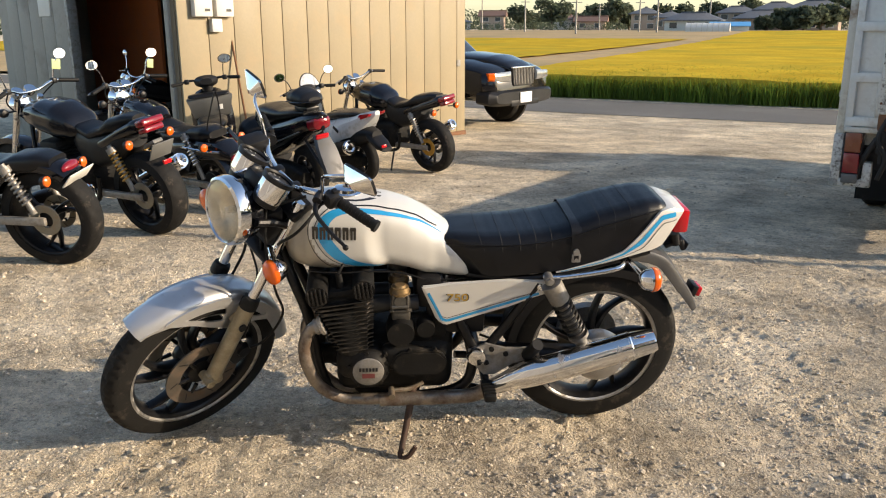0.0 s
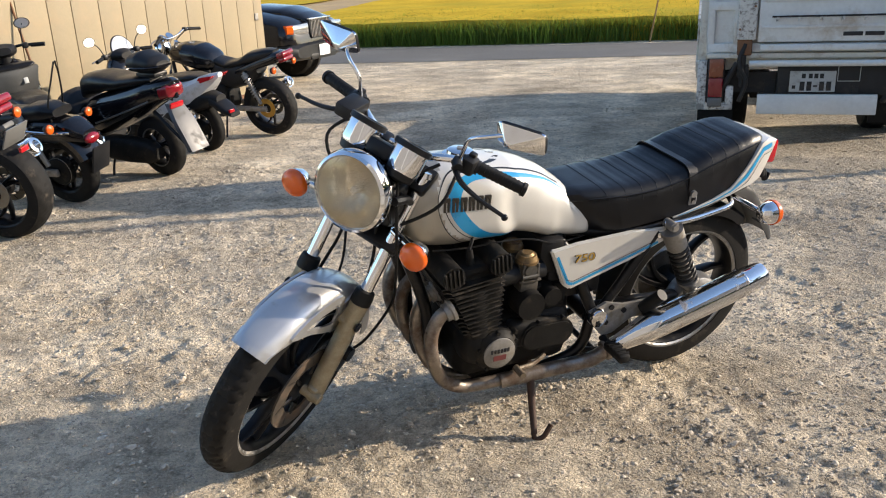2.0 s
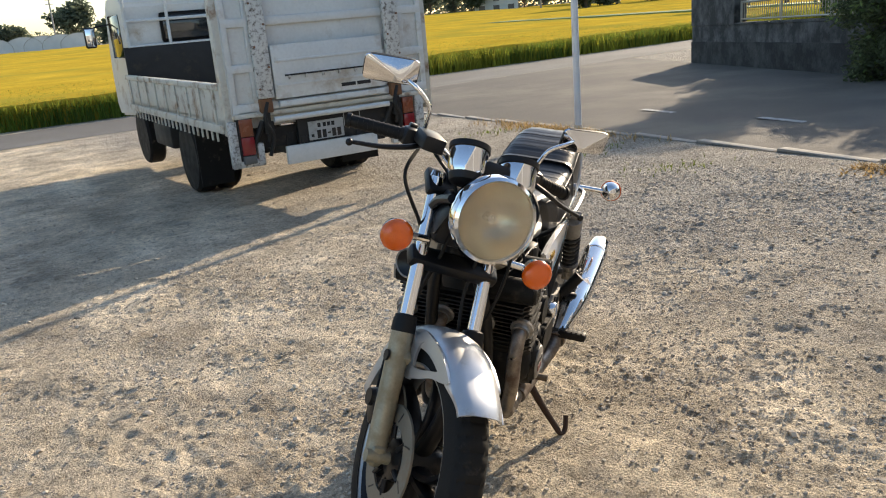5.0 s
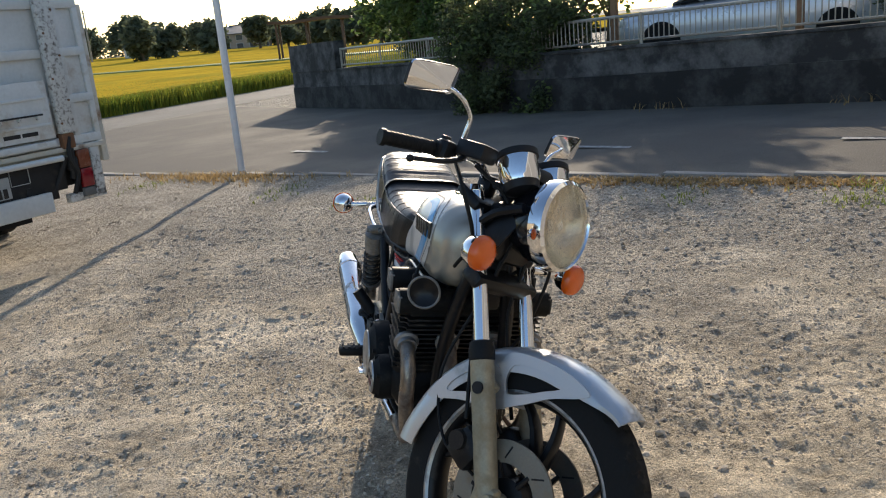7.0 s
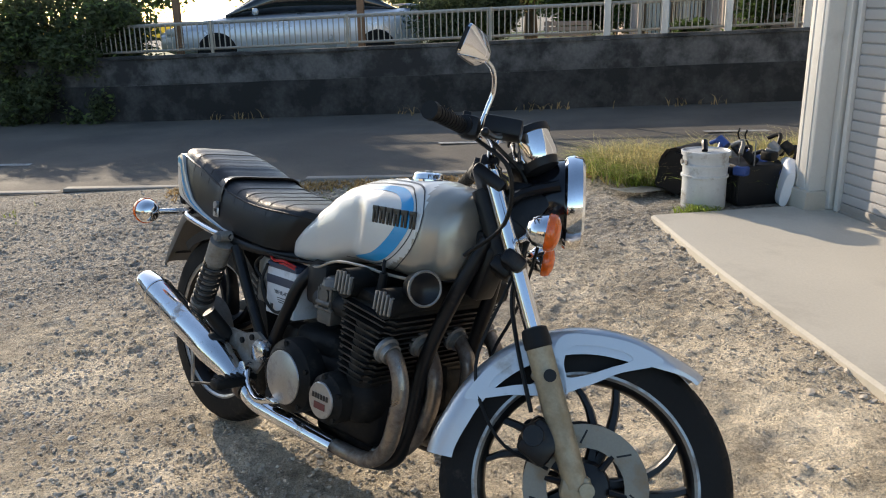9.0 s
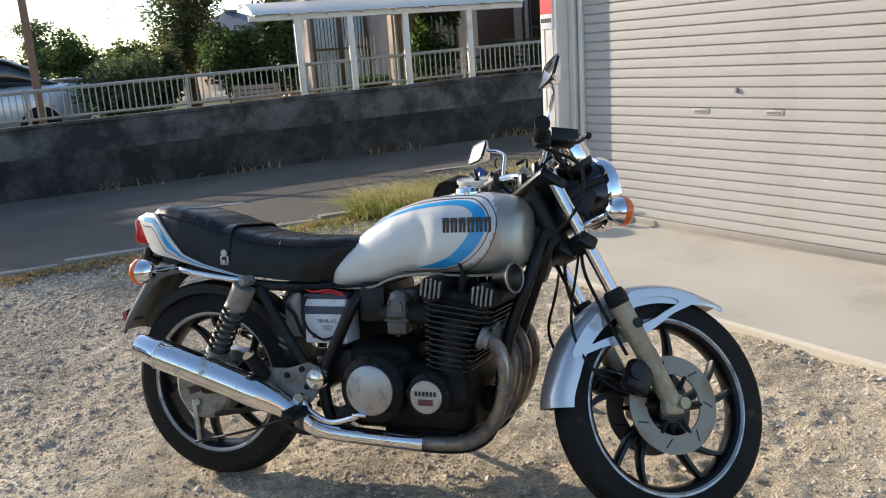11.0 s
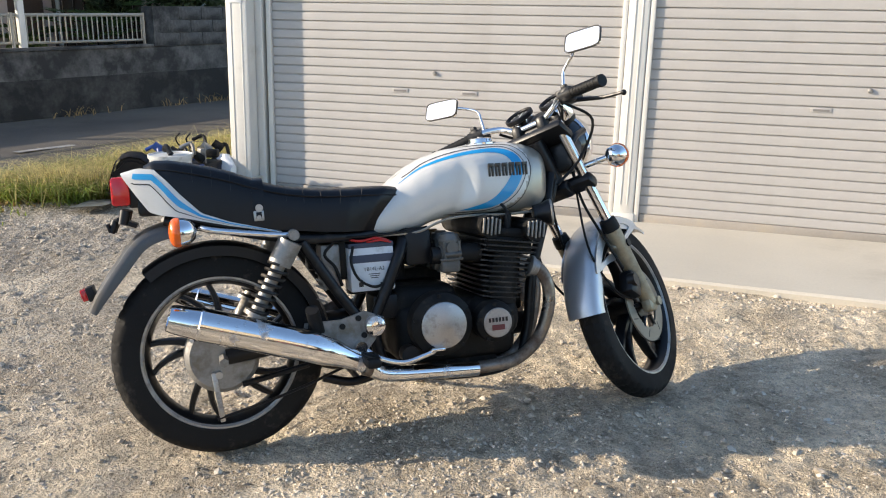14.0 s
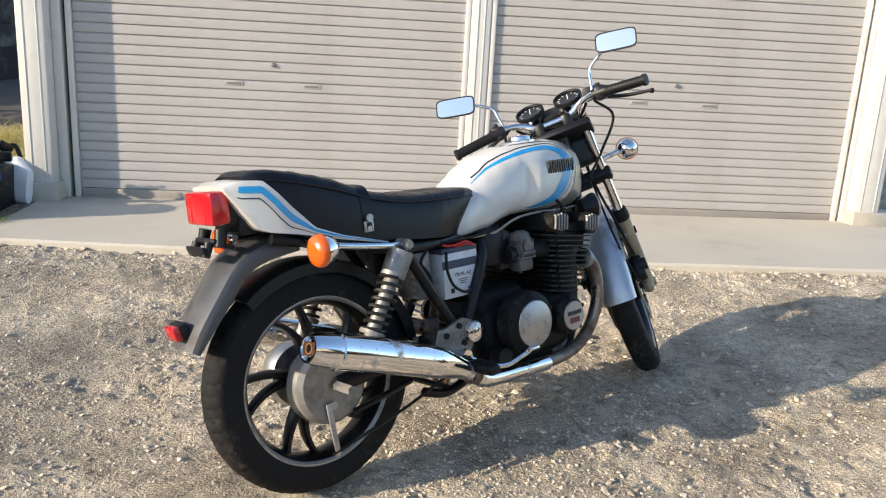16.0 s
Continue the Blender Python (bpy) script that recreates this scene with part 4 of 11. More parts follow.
def tank_strip(name, pts, widths, material, label=""):
    """A stripe that lies on both sides of the tank."""
    for s in (-1, 1):
        bm = B()
        line = curve([(x, 0, z) for x, z in pts], 10)
        n = len(line)
        ws = curve([(i, 0, w) for i, w in enumerate(widths)], 10)
        rows = []
        for i, q in enumerate(line):
            d = line[min(i + 1, n - 1)] - line[max(i - 1, 0)]
            o = Vector((-d.z, 0, d.x)).normalized()
            w = max(0.0005, ws[min(i, len(ws) - 1)].z)
            rows.append([bm.verts.new((p.x, s * (tank_y(p.x, p.z) + 0.0012), p.z)) for p in (q + o * w * k for k in (-0.5, -0.25, 0, 0.25, 0.5))])
        for a, b in zip(rows, rows[1:]):
            for j in range(4):
                bm.faces.new((a[j], a[j + 1], b[j + 1], b[j]))
        part(name, bm, material, tank, label)


BAND = [(-0.075, 0.800), (0.00, 0.846), (0.10, 0.876), (0.206, 0.889), (0.270, 0.882), (0.305, 0.852), (0.302, 0.806), (0.262, 0.752), (0.205, 0.718), (0.112, 0.703)]
tank_strip("blue_stripe", BAND, [0.001, 0.005, 0.009, 0.012, 0.020, 0.034, 0.038, 0.036, 0.023, 0.001], "blue_decal", "bright blue decal stripe")
tank_strip("pin_line", [(-0.06, 0.818), (0.02, 0.864), (0.12, 0.8915), (0.22, 0.9005), (0.285, 0.896), (0.328, 0.858), (0.334, 0.806), (0.292, 0.742), (0.215, 0.702), (0.10, 0.696)], [0.0025] * 10, "black_decal")
tank_strip("outline", [(0.12, 0.9045), (0.25, 0.9085), (0.315, 0.897), (0.352, 0.850), (0.350, 0.795), (0.318, 0.735), (0.255, 0.693), (0.15, 0.690), (0.06, 0.692)], [0.0025] * 9, "black_decal")
for s in (-1, 1):
    bm = B()
    n = 6
    for k in range(n):
        x = 0.203 + 0.024 * k
        z = 0.829
        y = s * (tank_y(x + 0.009, z) + 0.003)
        a = Matrix.Rotation(math.atan2(tank_y(x + 0.02, z) - tank_y(x, z), 0.02) * (1 if s > 0 else -1), 4, "Z")
        cbox(bm, (x + 0.009, y, z + 0.012), (0.019, 0.006, 0.012), 0.001, a)
        cbox(bm, (x + 0.0035, y, z - 0.007), (0.007, 0.006, 0.034), 0.001, a)
        cbox(bm, (x + 0.0145, y, z - 0.007), (0.007, 0.006, 0.034), 0.001, a)
    each(part, "emblem_bar", bm, "emblem", tank, "raised metal badge bar")
cap = part("filler_cap", lathe(B(), [(0.052, 0), (0.052, 0.006), (0.040, 0.008), (0.038, 0.018), (0.032, 0.022), (0.002, 0.022)], axis_matrix((0.235, 0, 0.911), (-0.03, 0, 1)), 32), "chrome", tank, "chrome filler cap")
part("lock", rod(B(), (0.235, 0, 0.932), (0.235, 0, 0.937), 0.010), "alloy_dull", cap)
# rolled seam under the tank
for s in (-1, 1):
    # the right side's lit edge is put into a pale colour; left stays black
    part("lower_seam", tube(B(), [(x, s * (table(TANK, x)[2] * 0.90), table(TANK, x)[0] + 0.003) for x in (-0.16, -0.10, -0.03, 0.03, 0.08, 0.16, 0.26, 0.36)], 0.004 if s < 0 else 0.0028, 6), "champagne" if s < 0 else "black_metal", tank)

# ---- seat ----
SEAT = [(-0.115, 0.662, 0.790, 0.104), (-0.17, 0.664, 0.797, 0.130), (-0.25, 0.666, 0.797, 0.146), (-0.33, 0.672, 0.801, 0.150), (-0.42, 0.682, 0.812, 0.152), (-0.48, 0.690, 0.826, 0.152),
        (-0.53, 0.694, 0.846, 0.151), (-0.58, 0.70, 0.866, 0.149), (-0.64, 0.712, 0.884, 0.146), (-0.70, 0.730, 0.899, 0.141), (-0.755, 0.750, 0.909, 0.132), (-0.80, 0.775, 0.910, 0.117), (-0.825, 0.795, 0.898, 0.100)]


def seat_slant(x, z):
    """The seat nose leans forward over the back of the tank."""
    return (0.80 * (z - 0.66) - 0.052) * smoothstep(-0.34, -0.115, x)


def seat_ring(x, squash=0.0):
    zb, zt, w = table(SEAT, x)
    zt -= squash
    ring = []
    for y, t in ((-1.0, 0.0), (-1.0, 0.25), (-0.99, 0.45), (-0.965, 0.65), (-0.92, 0.82), (-0.84, 0.93), (-0.70, 0.985), (-0.45, 1.0), (0, 0.995)):
        z = lerp(zb, zt, t)
        ring.append(Vector((x + seat_slant(x, z), y * w, z)))
    ring += [Vector((v.x, -v.y, v.z)) for v in reversed(ring[:-1])]
    return ring


bm = B()
rings = []
for i in range(96):
    x = lerp(-0.115, -0.825, i / 95)
    k = (x + 0.20) / -0.052
    rib = 0.0013 * (abs(math.sin(math.pi * k)) < 0.16) if -0.74 < x < -0.20 and abs(x + 0.515) > 0.03 else 0
    wob = 0.002 * noise.noise(Vector((x * 9, 0, 3)))
    rings.append([v + Vector((0, 0, (wob - rib) if abs(v.y) < 0.8 * 0.15 and v.z > 0.76 else 0)) for v in seat_ring(x)])
loft(bm, rings)
seat = part("seat", bm, "vinyl", hero, "black vinyl dual seat with stitched ribs")
for s in (-1, 1):
    part("seat_welt", tube(B(), [(x + seat_slant(x, lerp(*table(SEAT, x)[:2], 0.81)), s * table(SEAT, x)[2] * 0.93, lerp(*table(SEAT, x)[:2], 0.81)) for x in (-0.12, -0.20, -0.30, -0.40, -0.50, -0.60, -0.70, -0.78, -0.82)], 0.003, 6), "vinyl", seat)
for k in range(10):
    x = -0.226 - 0.052 * k
    if abs(x + 0.515) < 0.03:
        continue
    pts = [v + Vector((0, 0, 0.0005)) for v in seat_ring(x)][3:-3]
    part("stitch_line", tube(B(), pts, 0.0008, 4, 0), "thread", seat)
pts = [(v.x, v.y * 1.012, v.z + 0.003) for v in seat_ring(-0.515)][2:-2]
bm = B()
rows = [[bm.verts.new((p[0] + dx, p[1], p[2] + dz)) for p in pts] for dx, dz in ((-0.017, -0.003), (-0.017, 0.001), (0.017, 0.001), (0.017, -0.003))]
for a, b in zip(rows, rows[1:]):
    for j in range(len(pts) - 1):
        bm.faces.new((a[j], a[j + 1], b[j + 1], b[j]))
strap = part("seat_strap", bm, "vinyl", seat, "black passenger strap")
for s in (-1, 1):
    bm = B()
    cbox(bm, (-0.517, s * 0.1545, 0.733), (0.030, 0.006, 0.030), 0.003)
    rod(bm, (-0.515, s * 0.152, 0.756), (-0.515, s * 0.161, 0.756), 0.011)
    rod(bm, (-0.517, s * 0.155, 0.728), (-0.517, s * 0.160, 0.728), 0.007)
    bk = part("buckle", bm, "alloy", seat, "worn metal strap buckle")
    part("strap_end", cbox(B(), (-0.5165, s * 0.1582, 0.734), (0.016, 0.003, 0.020), 0.001), "vinyl", bk)

# ---- tail cowl ----
COWL_LOW = [(0.0, -0.455, 0.679), (0.30, -0.60, 0.710), (0.52, -0.72, 0.740), (0.66, -0.790, 0.753), (0.78, -0.818, 0.764), (0.88, -0.850, 0.812), (1.0, -0.884, 0.866)]
COWL_TOP = [(0.0, -0.455, 0.683), (0.30, -0.60, 0.722), (0.45, -0.676, 0.752), (0.60, -0.730, 0.808), (0.72, -0.765, 0.850), (0.82, -0.797, 0.884), (0.92, -0.845, 0.888), (1.0, -0.888, 0.877)]
COWL_W = [(-0.90, 0.084), (-0.88, 0.094), (-0.84, 0.112), (-0.80, 0.126), (-0.76, 0.138), (-0.71, 0.147), (-0.65, 0.153), (-0.58, 0.156), (-0.50, 0.156), (-0.455, 0.153)]


def cowl_at(u, t, s, out=0.0):
    """Point on the cowl's flank: u from the front tip to the tail, t from the lower edge up."""
    (xa, za), (xb, zb) = table(COWL_LOW, u), table(COWL_TOP, u)
    x, z = lerp(xa, xb, t), lerp(za, zb, t)
    w = table(COWL_W, x)[0] * (1.0 - (0.015 + 0.07 * smoothstep(0.72, 0.95, u)) * max(0, (t - 0.55) / 0.45) ** 2)
    return Vector((x, s * (w + out), z))


bm = B()
rings = []
for i in range(44):
    u = i / 43
    side = [cowl_at(u, t, -1) for t in (0, 0.12, 0.3, 0.5, 0.7, 0.85, 0.95, 1.0)]
    low = side[0].copy()
    low.y *= 0.82
    mid = side[-1].copy()
    mid.y, mid.z = 0, mid.z + 0.004
    ring = [low] + side + [mid]
    rings.append(ring + [Vector((v.x, -v.y, v.z)) for v in reversed(ring[:-1])])
loft(bm, rings)
cowl = part("tail_cowl", bm, "white_pearl", hero, "white tail cowl with blue stripes")


def cowl_strip(name, lo, hi, material, label=""):
    for s in (-1, 1):
        bm = B()
        rows = []
        for i in range(41):
            u = lerp(0.03, 0.93, i / 40)
            size = (cowl_at(u, 1, s) - cowl_at(u, 0, s)).length
            k = min(1.0, size / 0.062)
            rows.append([bm.verts.new(cowl_at(u, 1 - k * d / size, s, 0.0014)) for d in (lo, (lo + hi) / 2, hi)])
        for a, b in zip(rows, rows[1:]):
            for j in range(2):
                bm.faces.new((a[j], a[j + 1], b[j + 1], b[j]))
        part(name, bm, material, cowl, label)


cowl_strip("blue_stripe", 0.014, 0.031, "blue_decal", "bright blue decal stripe")
cowl_strip("pin_line", 0.043, 0.046, "black_decal")
bm = B()
cbox(bm, (-0.845, 0, 0.812), (0.060, 0.13, 0.070), 0.010)
cbox(bm, (-0.80, 0, 0.775), (0.10, 0.15, 0.05), 0.012)
part("lamp_housing", bm, "black_plastic", cowl)
bm = B()
cbox(bm, (-0.893, 0, 0.826), (0.052, 0.152, 0.084), 0.010)
for k in (-1, 1):
    cbox(bm, (-0.913, k * 0.04, 0.822), (0.014, 0.004, 0.064), 0.001)
tail = part("tail_lamp", bm, "red_lens", hero, "red plastic tail lamp")

# ---- rear mudguard ----
bm = B()
rings = []
line = curve([(-0.70, 0, 0.738), (-0.80, 0, 0.722), (-0.868, 0, 0.688), (-0.930, 0, 0.612), (-0.982, 0, 0.540), (-1.010, 0, 0.488)], 5)
for i, base in enumerate(line):
    t = i / (len(line) - 1)
    dx = (line[min(i + 1, len(line) - 1)] - line[max(i - 1, 0)]).normalized()
    o = Vector((dx.z, 0, -dx.x))
    if o.z < 0:
        o = -o
    w = lerp(0.088, 0.068, t)
    d = 0.046 * (1 - 0.45 * t ** 3)
    prof = [(-1, -d), (-1.0, -0.018), (-0.9, -0.006), (-0.6, 0.001), (0, 0.004), (0.6, 0.001), (0.9, -0.006), (1.0, -0.018), (1, -d), (0.95, -d), (0.94, -0.018), (0.84, -0.008), (0.5, -0.003), (0, -0.001), (-0.5, -0.003), (-0.84, -0.008), (-0.94, -0.018), (-0.95, -d)]
    rings.append([base + Vector((0, q * w, 0)) + o * h for q, h in prof])
loft(bm, rings)
guard = part("rear_mudguard", bm, "guard_grey", hero, "grey rear mudguard tail")
bm = B()
rings = []
for i in range(26):
    a = radians(lerp(8, 128, i / 25))
    base = Vector(REAR) + Vector((math.cos(a), 0, math.sin(a))) * 0.328
    o = Vector((math.cos(a), 0, math.sin(a)))
    rings.append([base + Vector((0, q * 0.068, 0)) + o * h for q, h in ((-1, -0.03), (-1, 0), (-0.7, 0.008), (0.7, 0.010), (1, 0), (1, -0.03), (0.93, -0.03), (0.9, -0.004), (-0.9, -0.004), (-0.93, -0.03))])
loft(bm, rings)
part("inner_mudguard", bm, "black_plastic", guard)
bm = B()
cbox(bm, (-0.885, 0, 0.735), (0.06, 0.11, 0.012), 0.003, Matrix.Rotation(radians(25), 4, "Y"))
for s in (-1, 1):
    rod(bm, (-0.885, s * 0.045, 0.770), (-0.895, s * 0.05, 0.730), 0.016, 0.014)
    rod(bm, (-0.915, s * 0.035, 0.742), (-0.93, s * 0.04, 0.708), 0.012, 0.010)
cbox(bm, (-0.935, 0, 0.722), (0.008, 0.10, 0.026), 0.003, Matrix.Rotation(radians(-18), 4, "Y"))
part("plate_bracket", bm, "black_plastic", guard, "black bracket without a plate")
bm = B()
cbox(bm, (-1.020, 0, 0.532), (0.018, 0.056, 0.036), 0.004, Matrix.Rotation(radians(-15), 4, "Y"))
part("reflector", bm, "red_lens", guard, "small red reflector")
part("reflector_holder", cbox(B(), (-1.002, 0, 0.535), (0.022, 0.062, 0.042), 0.004, Matrix.Rotation(radians(-15), 4, "Y")), "black_plastic", guard)


def turn_signal(add, c, d, stalk, parent_label):
    """Chrome cup with an amber lens that looks along d, on a stalk."""
    m = axis_matrix(c, d)
    ts = add("turn_signal", lathe(B(), [(0.004, -0.040), (0.020, -0.036), (0.032, -0.022), (0.037, -0.004), (0.038, 0.002)], m, 28), "chrome", hero, parent_label)
    add("lens", lathe(B(), [(0.037, 0.001), (0.0405, 0.004), (0.0405, 0.015), (0.035, 0.024), (0.020, 0.031), (0.002, 0.033)], m, 28), "amber", ts, "amber lens")
    add("stalk", tube(B(), stalk, 0.010, 10, 0), "chrome_worn", ts)


for s in (-1, 1):
    turn_signal(spart, (0.592, s * 0.203, 0.803), (1, 0, 0), [(0.575, s * 0.178, 0.803), (0.545, s * 0.10, 0.795)], "chrome turn signal with an amber lens")
    turn_signal(part, (-0.735, s * 0.268, 0.708), (-1, 0, 0), [(-0.715, s * 0.24, 0.708), (-0.70, s * 0.09, 0.715)], "chrome turn signal with an amber lens")
    part("grab_rail", tube(B(), [(-0.41, s * 0.165, 0.672), (-0.47, s * 0.176, 0.675), (-0.58, s * 0.178, 0.690), (-0.66, s * 0.172, 0.704), (-0.685, s * 0.14, 0.712), (-0.69, s * 0.09, 0.716)], 0.009, 10), "chrome", hero, "chrome grab rail")
    # shock absorber
    top, bot = Vector((-0.425, s * 0.178, 0.672)), Vector((-0.585, s * 0.165, 0.385))
    ax = (bot - top).normalized()
    bm = B()
    rod(bm, top + ax * 0.02, top + ax * 0.095, 0.036, 0.034, 20)
    shock = part("shock_absorber", bm, "alloy_dull", hero, "shock absorber with an open black spring")
    bm = B()
    line = []
    q = ax.to_track_quat("Z", "Y").to_matrix()
    for k in range(121):
        t = k / 120
        a = t * 2 * math.pi * 7.5
        line.append(top + ax * lerp(0.095, 0.255, t) + q @ Vector((0.031 * math.cos(a), 0.031 * math.sin(a), 0)))
    tube(bm, line, 0.0052, 7, 0)
    part("spring", bm, "fin_edge", shock)
    bm = B()
    rod(bm, top + ax * 0.09, bot, 0.020)
    rod(bm, top + ax * 0.25, top + ax * 0.262, 0.036, 0.036, 20)
    rod(bm, bot - ax * 0.035, bot + ax * 0.01, 0.022, 0.018)
    rod(bm, bot + Vector((0, -0.02, 0)), bot + Vector((0, 0.02, 0)), 0.02)
    part("damper_body", bm, "alloy_dull", shock)
    bm = B()
    rod(bm, top + Vector((0, -0.02, 0)), top + Vector((0, 0.022, 0)), 0.016)
    rod(bm, top + Vector((0, s * 0.02, 0)), top + Vector((0, s * 0.03, 0)), 0.012, None, 6)
    part("top_mount", bm, "alloy_dull", shock)

# ---- exhaust ----
for s in (-1, 1):
    q = 0.014 if s < 0 else 0.0
    axis = [(-0.245, s * 0.205, 0.270), (-0.36, s * (0.222 - q * 0.5), 0.327), (-0.50, s * (0.236 - q), 0.378), (-0.705, s * (0.247 - q), 0.446)]
    prof = lambda t: 0.027 + 0.021 * smoothstep(0, 0.45, t)
    muf = part("muffler", tube(B(), axis, prof, 28, 8), "chrome_worn", hero, "long chrome muffler with rust spots")
    d = (Vector(axis[-1]) - Vector(axis[-2])).normalized()
    m = axis_matrix(axis[-1], d)
    part("end_cone", lathe(B(), [(0.046, -0.002), (0.050, 0.0), (0.050, 0.006), (0.046, 0.010), (0.040, 0.075), (0.036, 0.088), (0.030, 0.088), (0.022, 0.070), (0.020, 0.02)], m, 32), "chrome", muf, "bright end cone")
    part("outlet", lathe(B(), [(0.014, 0.045), (0.014, 0.085), (0.011, 0.085), (0.011, 0.045)], m, 16, True), "rust", muf)
    part("clamp", lathe(B(), [(0.033, -0.012), (0.033, 0.012), (0.028, 0.012), (0.028, -0.012)], axis_matrix((-0.235, s * 0.203, 0.264), d), 24, True), "header_pipe", muf)
    part("muffler_bracket", plate(B(), [(-0.42, 0.31), (-0.385, 0.31), (-0.36, 0.40), (-0.40, 0.41)], s * 0.175, s * 0.183), "black_metal", muf)
    part("lower_pipe", tube(B(), [(-0.24, s * 0.204, 0.266), (-0.19, s * 0.192, 0.232), (-0.10, s * 0.178, 0.217), (0.127, s * 0.155, 0.198)], 0.0245, 18), "chrome_worn" if s < 0 else "header_pipe", muf)
    for k, (y0, y1) in enumerate(((0.175, 0.150), (0.062, 0.085))):
        pts = [(0.318, s * y0, 0.512), (0.352, s * y0, 0.498), (0.378, s * y0, 0.44), (0.372, s * y0, 0.36), (0.335, s * lerp(y0, y1, 0.5), 0.268), (0.268, s * y1, 0.212), (0.19, s * y1, 0.200), (0.10, s * y1, 0.200)]
        hp = part("header_pipe", tube(B(), pts, 0.0205, 16), "header_pipe", hero, "heat-browned exhaust header pipe")
        part("flange", lathe(B(), [(0.02, 0), (0.034, 0.002), (0.034, 0.012), (0.027, 0.016), (0.027, 0.03)], axis_matrix((0.312, s * y0, 0.516), (0.9, 0, -0.35)), 20), "alloy_dull", hp)

# ---- engine ----
TILT = Matrix.Translation((0.222, 0, 0.405)) @ Matrix.Rotation(radians(8), 4, "Y")
bm = B()
cbox(bm, (0.075, 0, 0.325), (0.40, 0.30, 0.20), 0.045, None, 3)
engine = part("engine", bm, "engine_black", hero, "black four-cylinder engine with oily dust")
part("crank_housing", cbox(B(), (0.19, 0, 0.36), (0.17, 0.40, 0.13), 0.05, None, 3), "engine_black", engine)
part("gearbox_top", cbox(B(), (-0.02, 0, 0.41), (0.21, 0.26, 0.13), 0.035, None, 3), "engine_black", engine)
part("sump", cbox(B(), (0.10, 0, 0.218), (0.24, 0.22, 0.06), 0.02), "engine_black", engine)
for k in range(12):
    z = 0.018 + 0.0162 * k
    bm = B()
    w, l = (0.40 if k % 2 else 0.394), lerp(0.126, 0.206, k / 11)
    m = TILT @ Matrix.Translation((lerp(-0.012, 0.003, k / 11), 0, z))
    vs = bmesh.ops.create_cube(bm, size=1, matrix=m @ Matrix.Diagonal((l, w, 0.0045, 1)))["verts"]
    es = [e for e in bm.edges if abs((e.verts[0].co - e.verts[1].co).normalized().dot(TILT.to_3x3() @ Vector((0, 0, 1)))) > 0.9]
    bmesh.ops.bevel(bm, geom=es, offset=0.02, segments=3, affect="EDGES")
    part("cooling_fin", bm, "fin_edge", engine)
bm = B()
for y in (-0.15, -0.05, 0.05, 0.15):
    rod(bm, TILT @ Vector((0, y, 0)), TILT @ Vector((0, y, 0.16)), 0.047, None, 20)
cbox(bm, TILT @ Vector((0, 0, 0.08)), (0.10, 0.34, 0.15), 0.01, TILT.to_3x3().to_4x4())
part("cylinder_block", bm, "engine_black", engine)
bm = B()
cbox(bm, TILT @ Vector((0.002, 0, 0.185)), (0.165, 0.35, 0.06), 0.012, TILT.to_3x3().to_4x4())
cbox(bm, TILT @ Vector((0, 0, 0.222)), (0.215, 0.36, 0.03), 0.010, TILT.to_3x3().to_4x4())
head = part("cylinder_head", bm, "engine_black", engine)
for fx in (-0.074, 0.076):
    bm = B()
    rod(bm, TILT @ Vector((fx, -0.205, 0.238)), TILT @ Vector((fx, 0.205, 0.238)), 0.036, None, 22)
    part("cam_cover", bm, "engine_black", head)
    for s in (-1, 1):
        bm = B()
        for k in range(5):
            p = TILT @ Vector((fx - 0.026 + 0.013 * k, s * 0.207, 0.240))
            cbox(bm, p, (0.0055, 0.012, 0.058 - abs(k - 2) * 0.006), 0.0015, TILT.to_3x3().to_4x4())
        each(part, "cam_end_rib", bm, "alloy_dull" if s < 0 else "fin_edge", head, "rib of the cam end cap")
bm = B()
for y in (-0.15, -0.05, 0.05, 0.15):
    rod(bm, TILT @ Vector((0.0, y, 0.235)), TILT @ Vector((0.0, y, 0.285)), 0.013, 0.010, 10)
    tube(bm, [TILT @ Vector((0.0, y, 0.285)), TILT @ Vector((-0.02, y * 0.9, 0.31)), TILT @ Vector((-0.05, y * 0.5, 0.33))], 0.005, 6)
each(part, "spark_lead", bm, "rubber_clean", head)
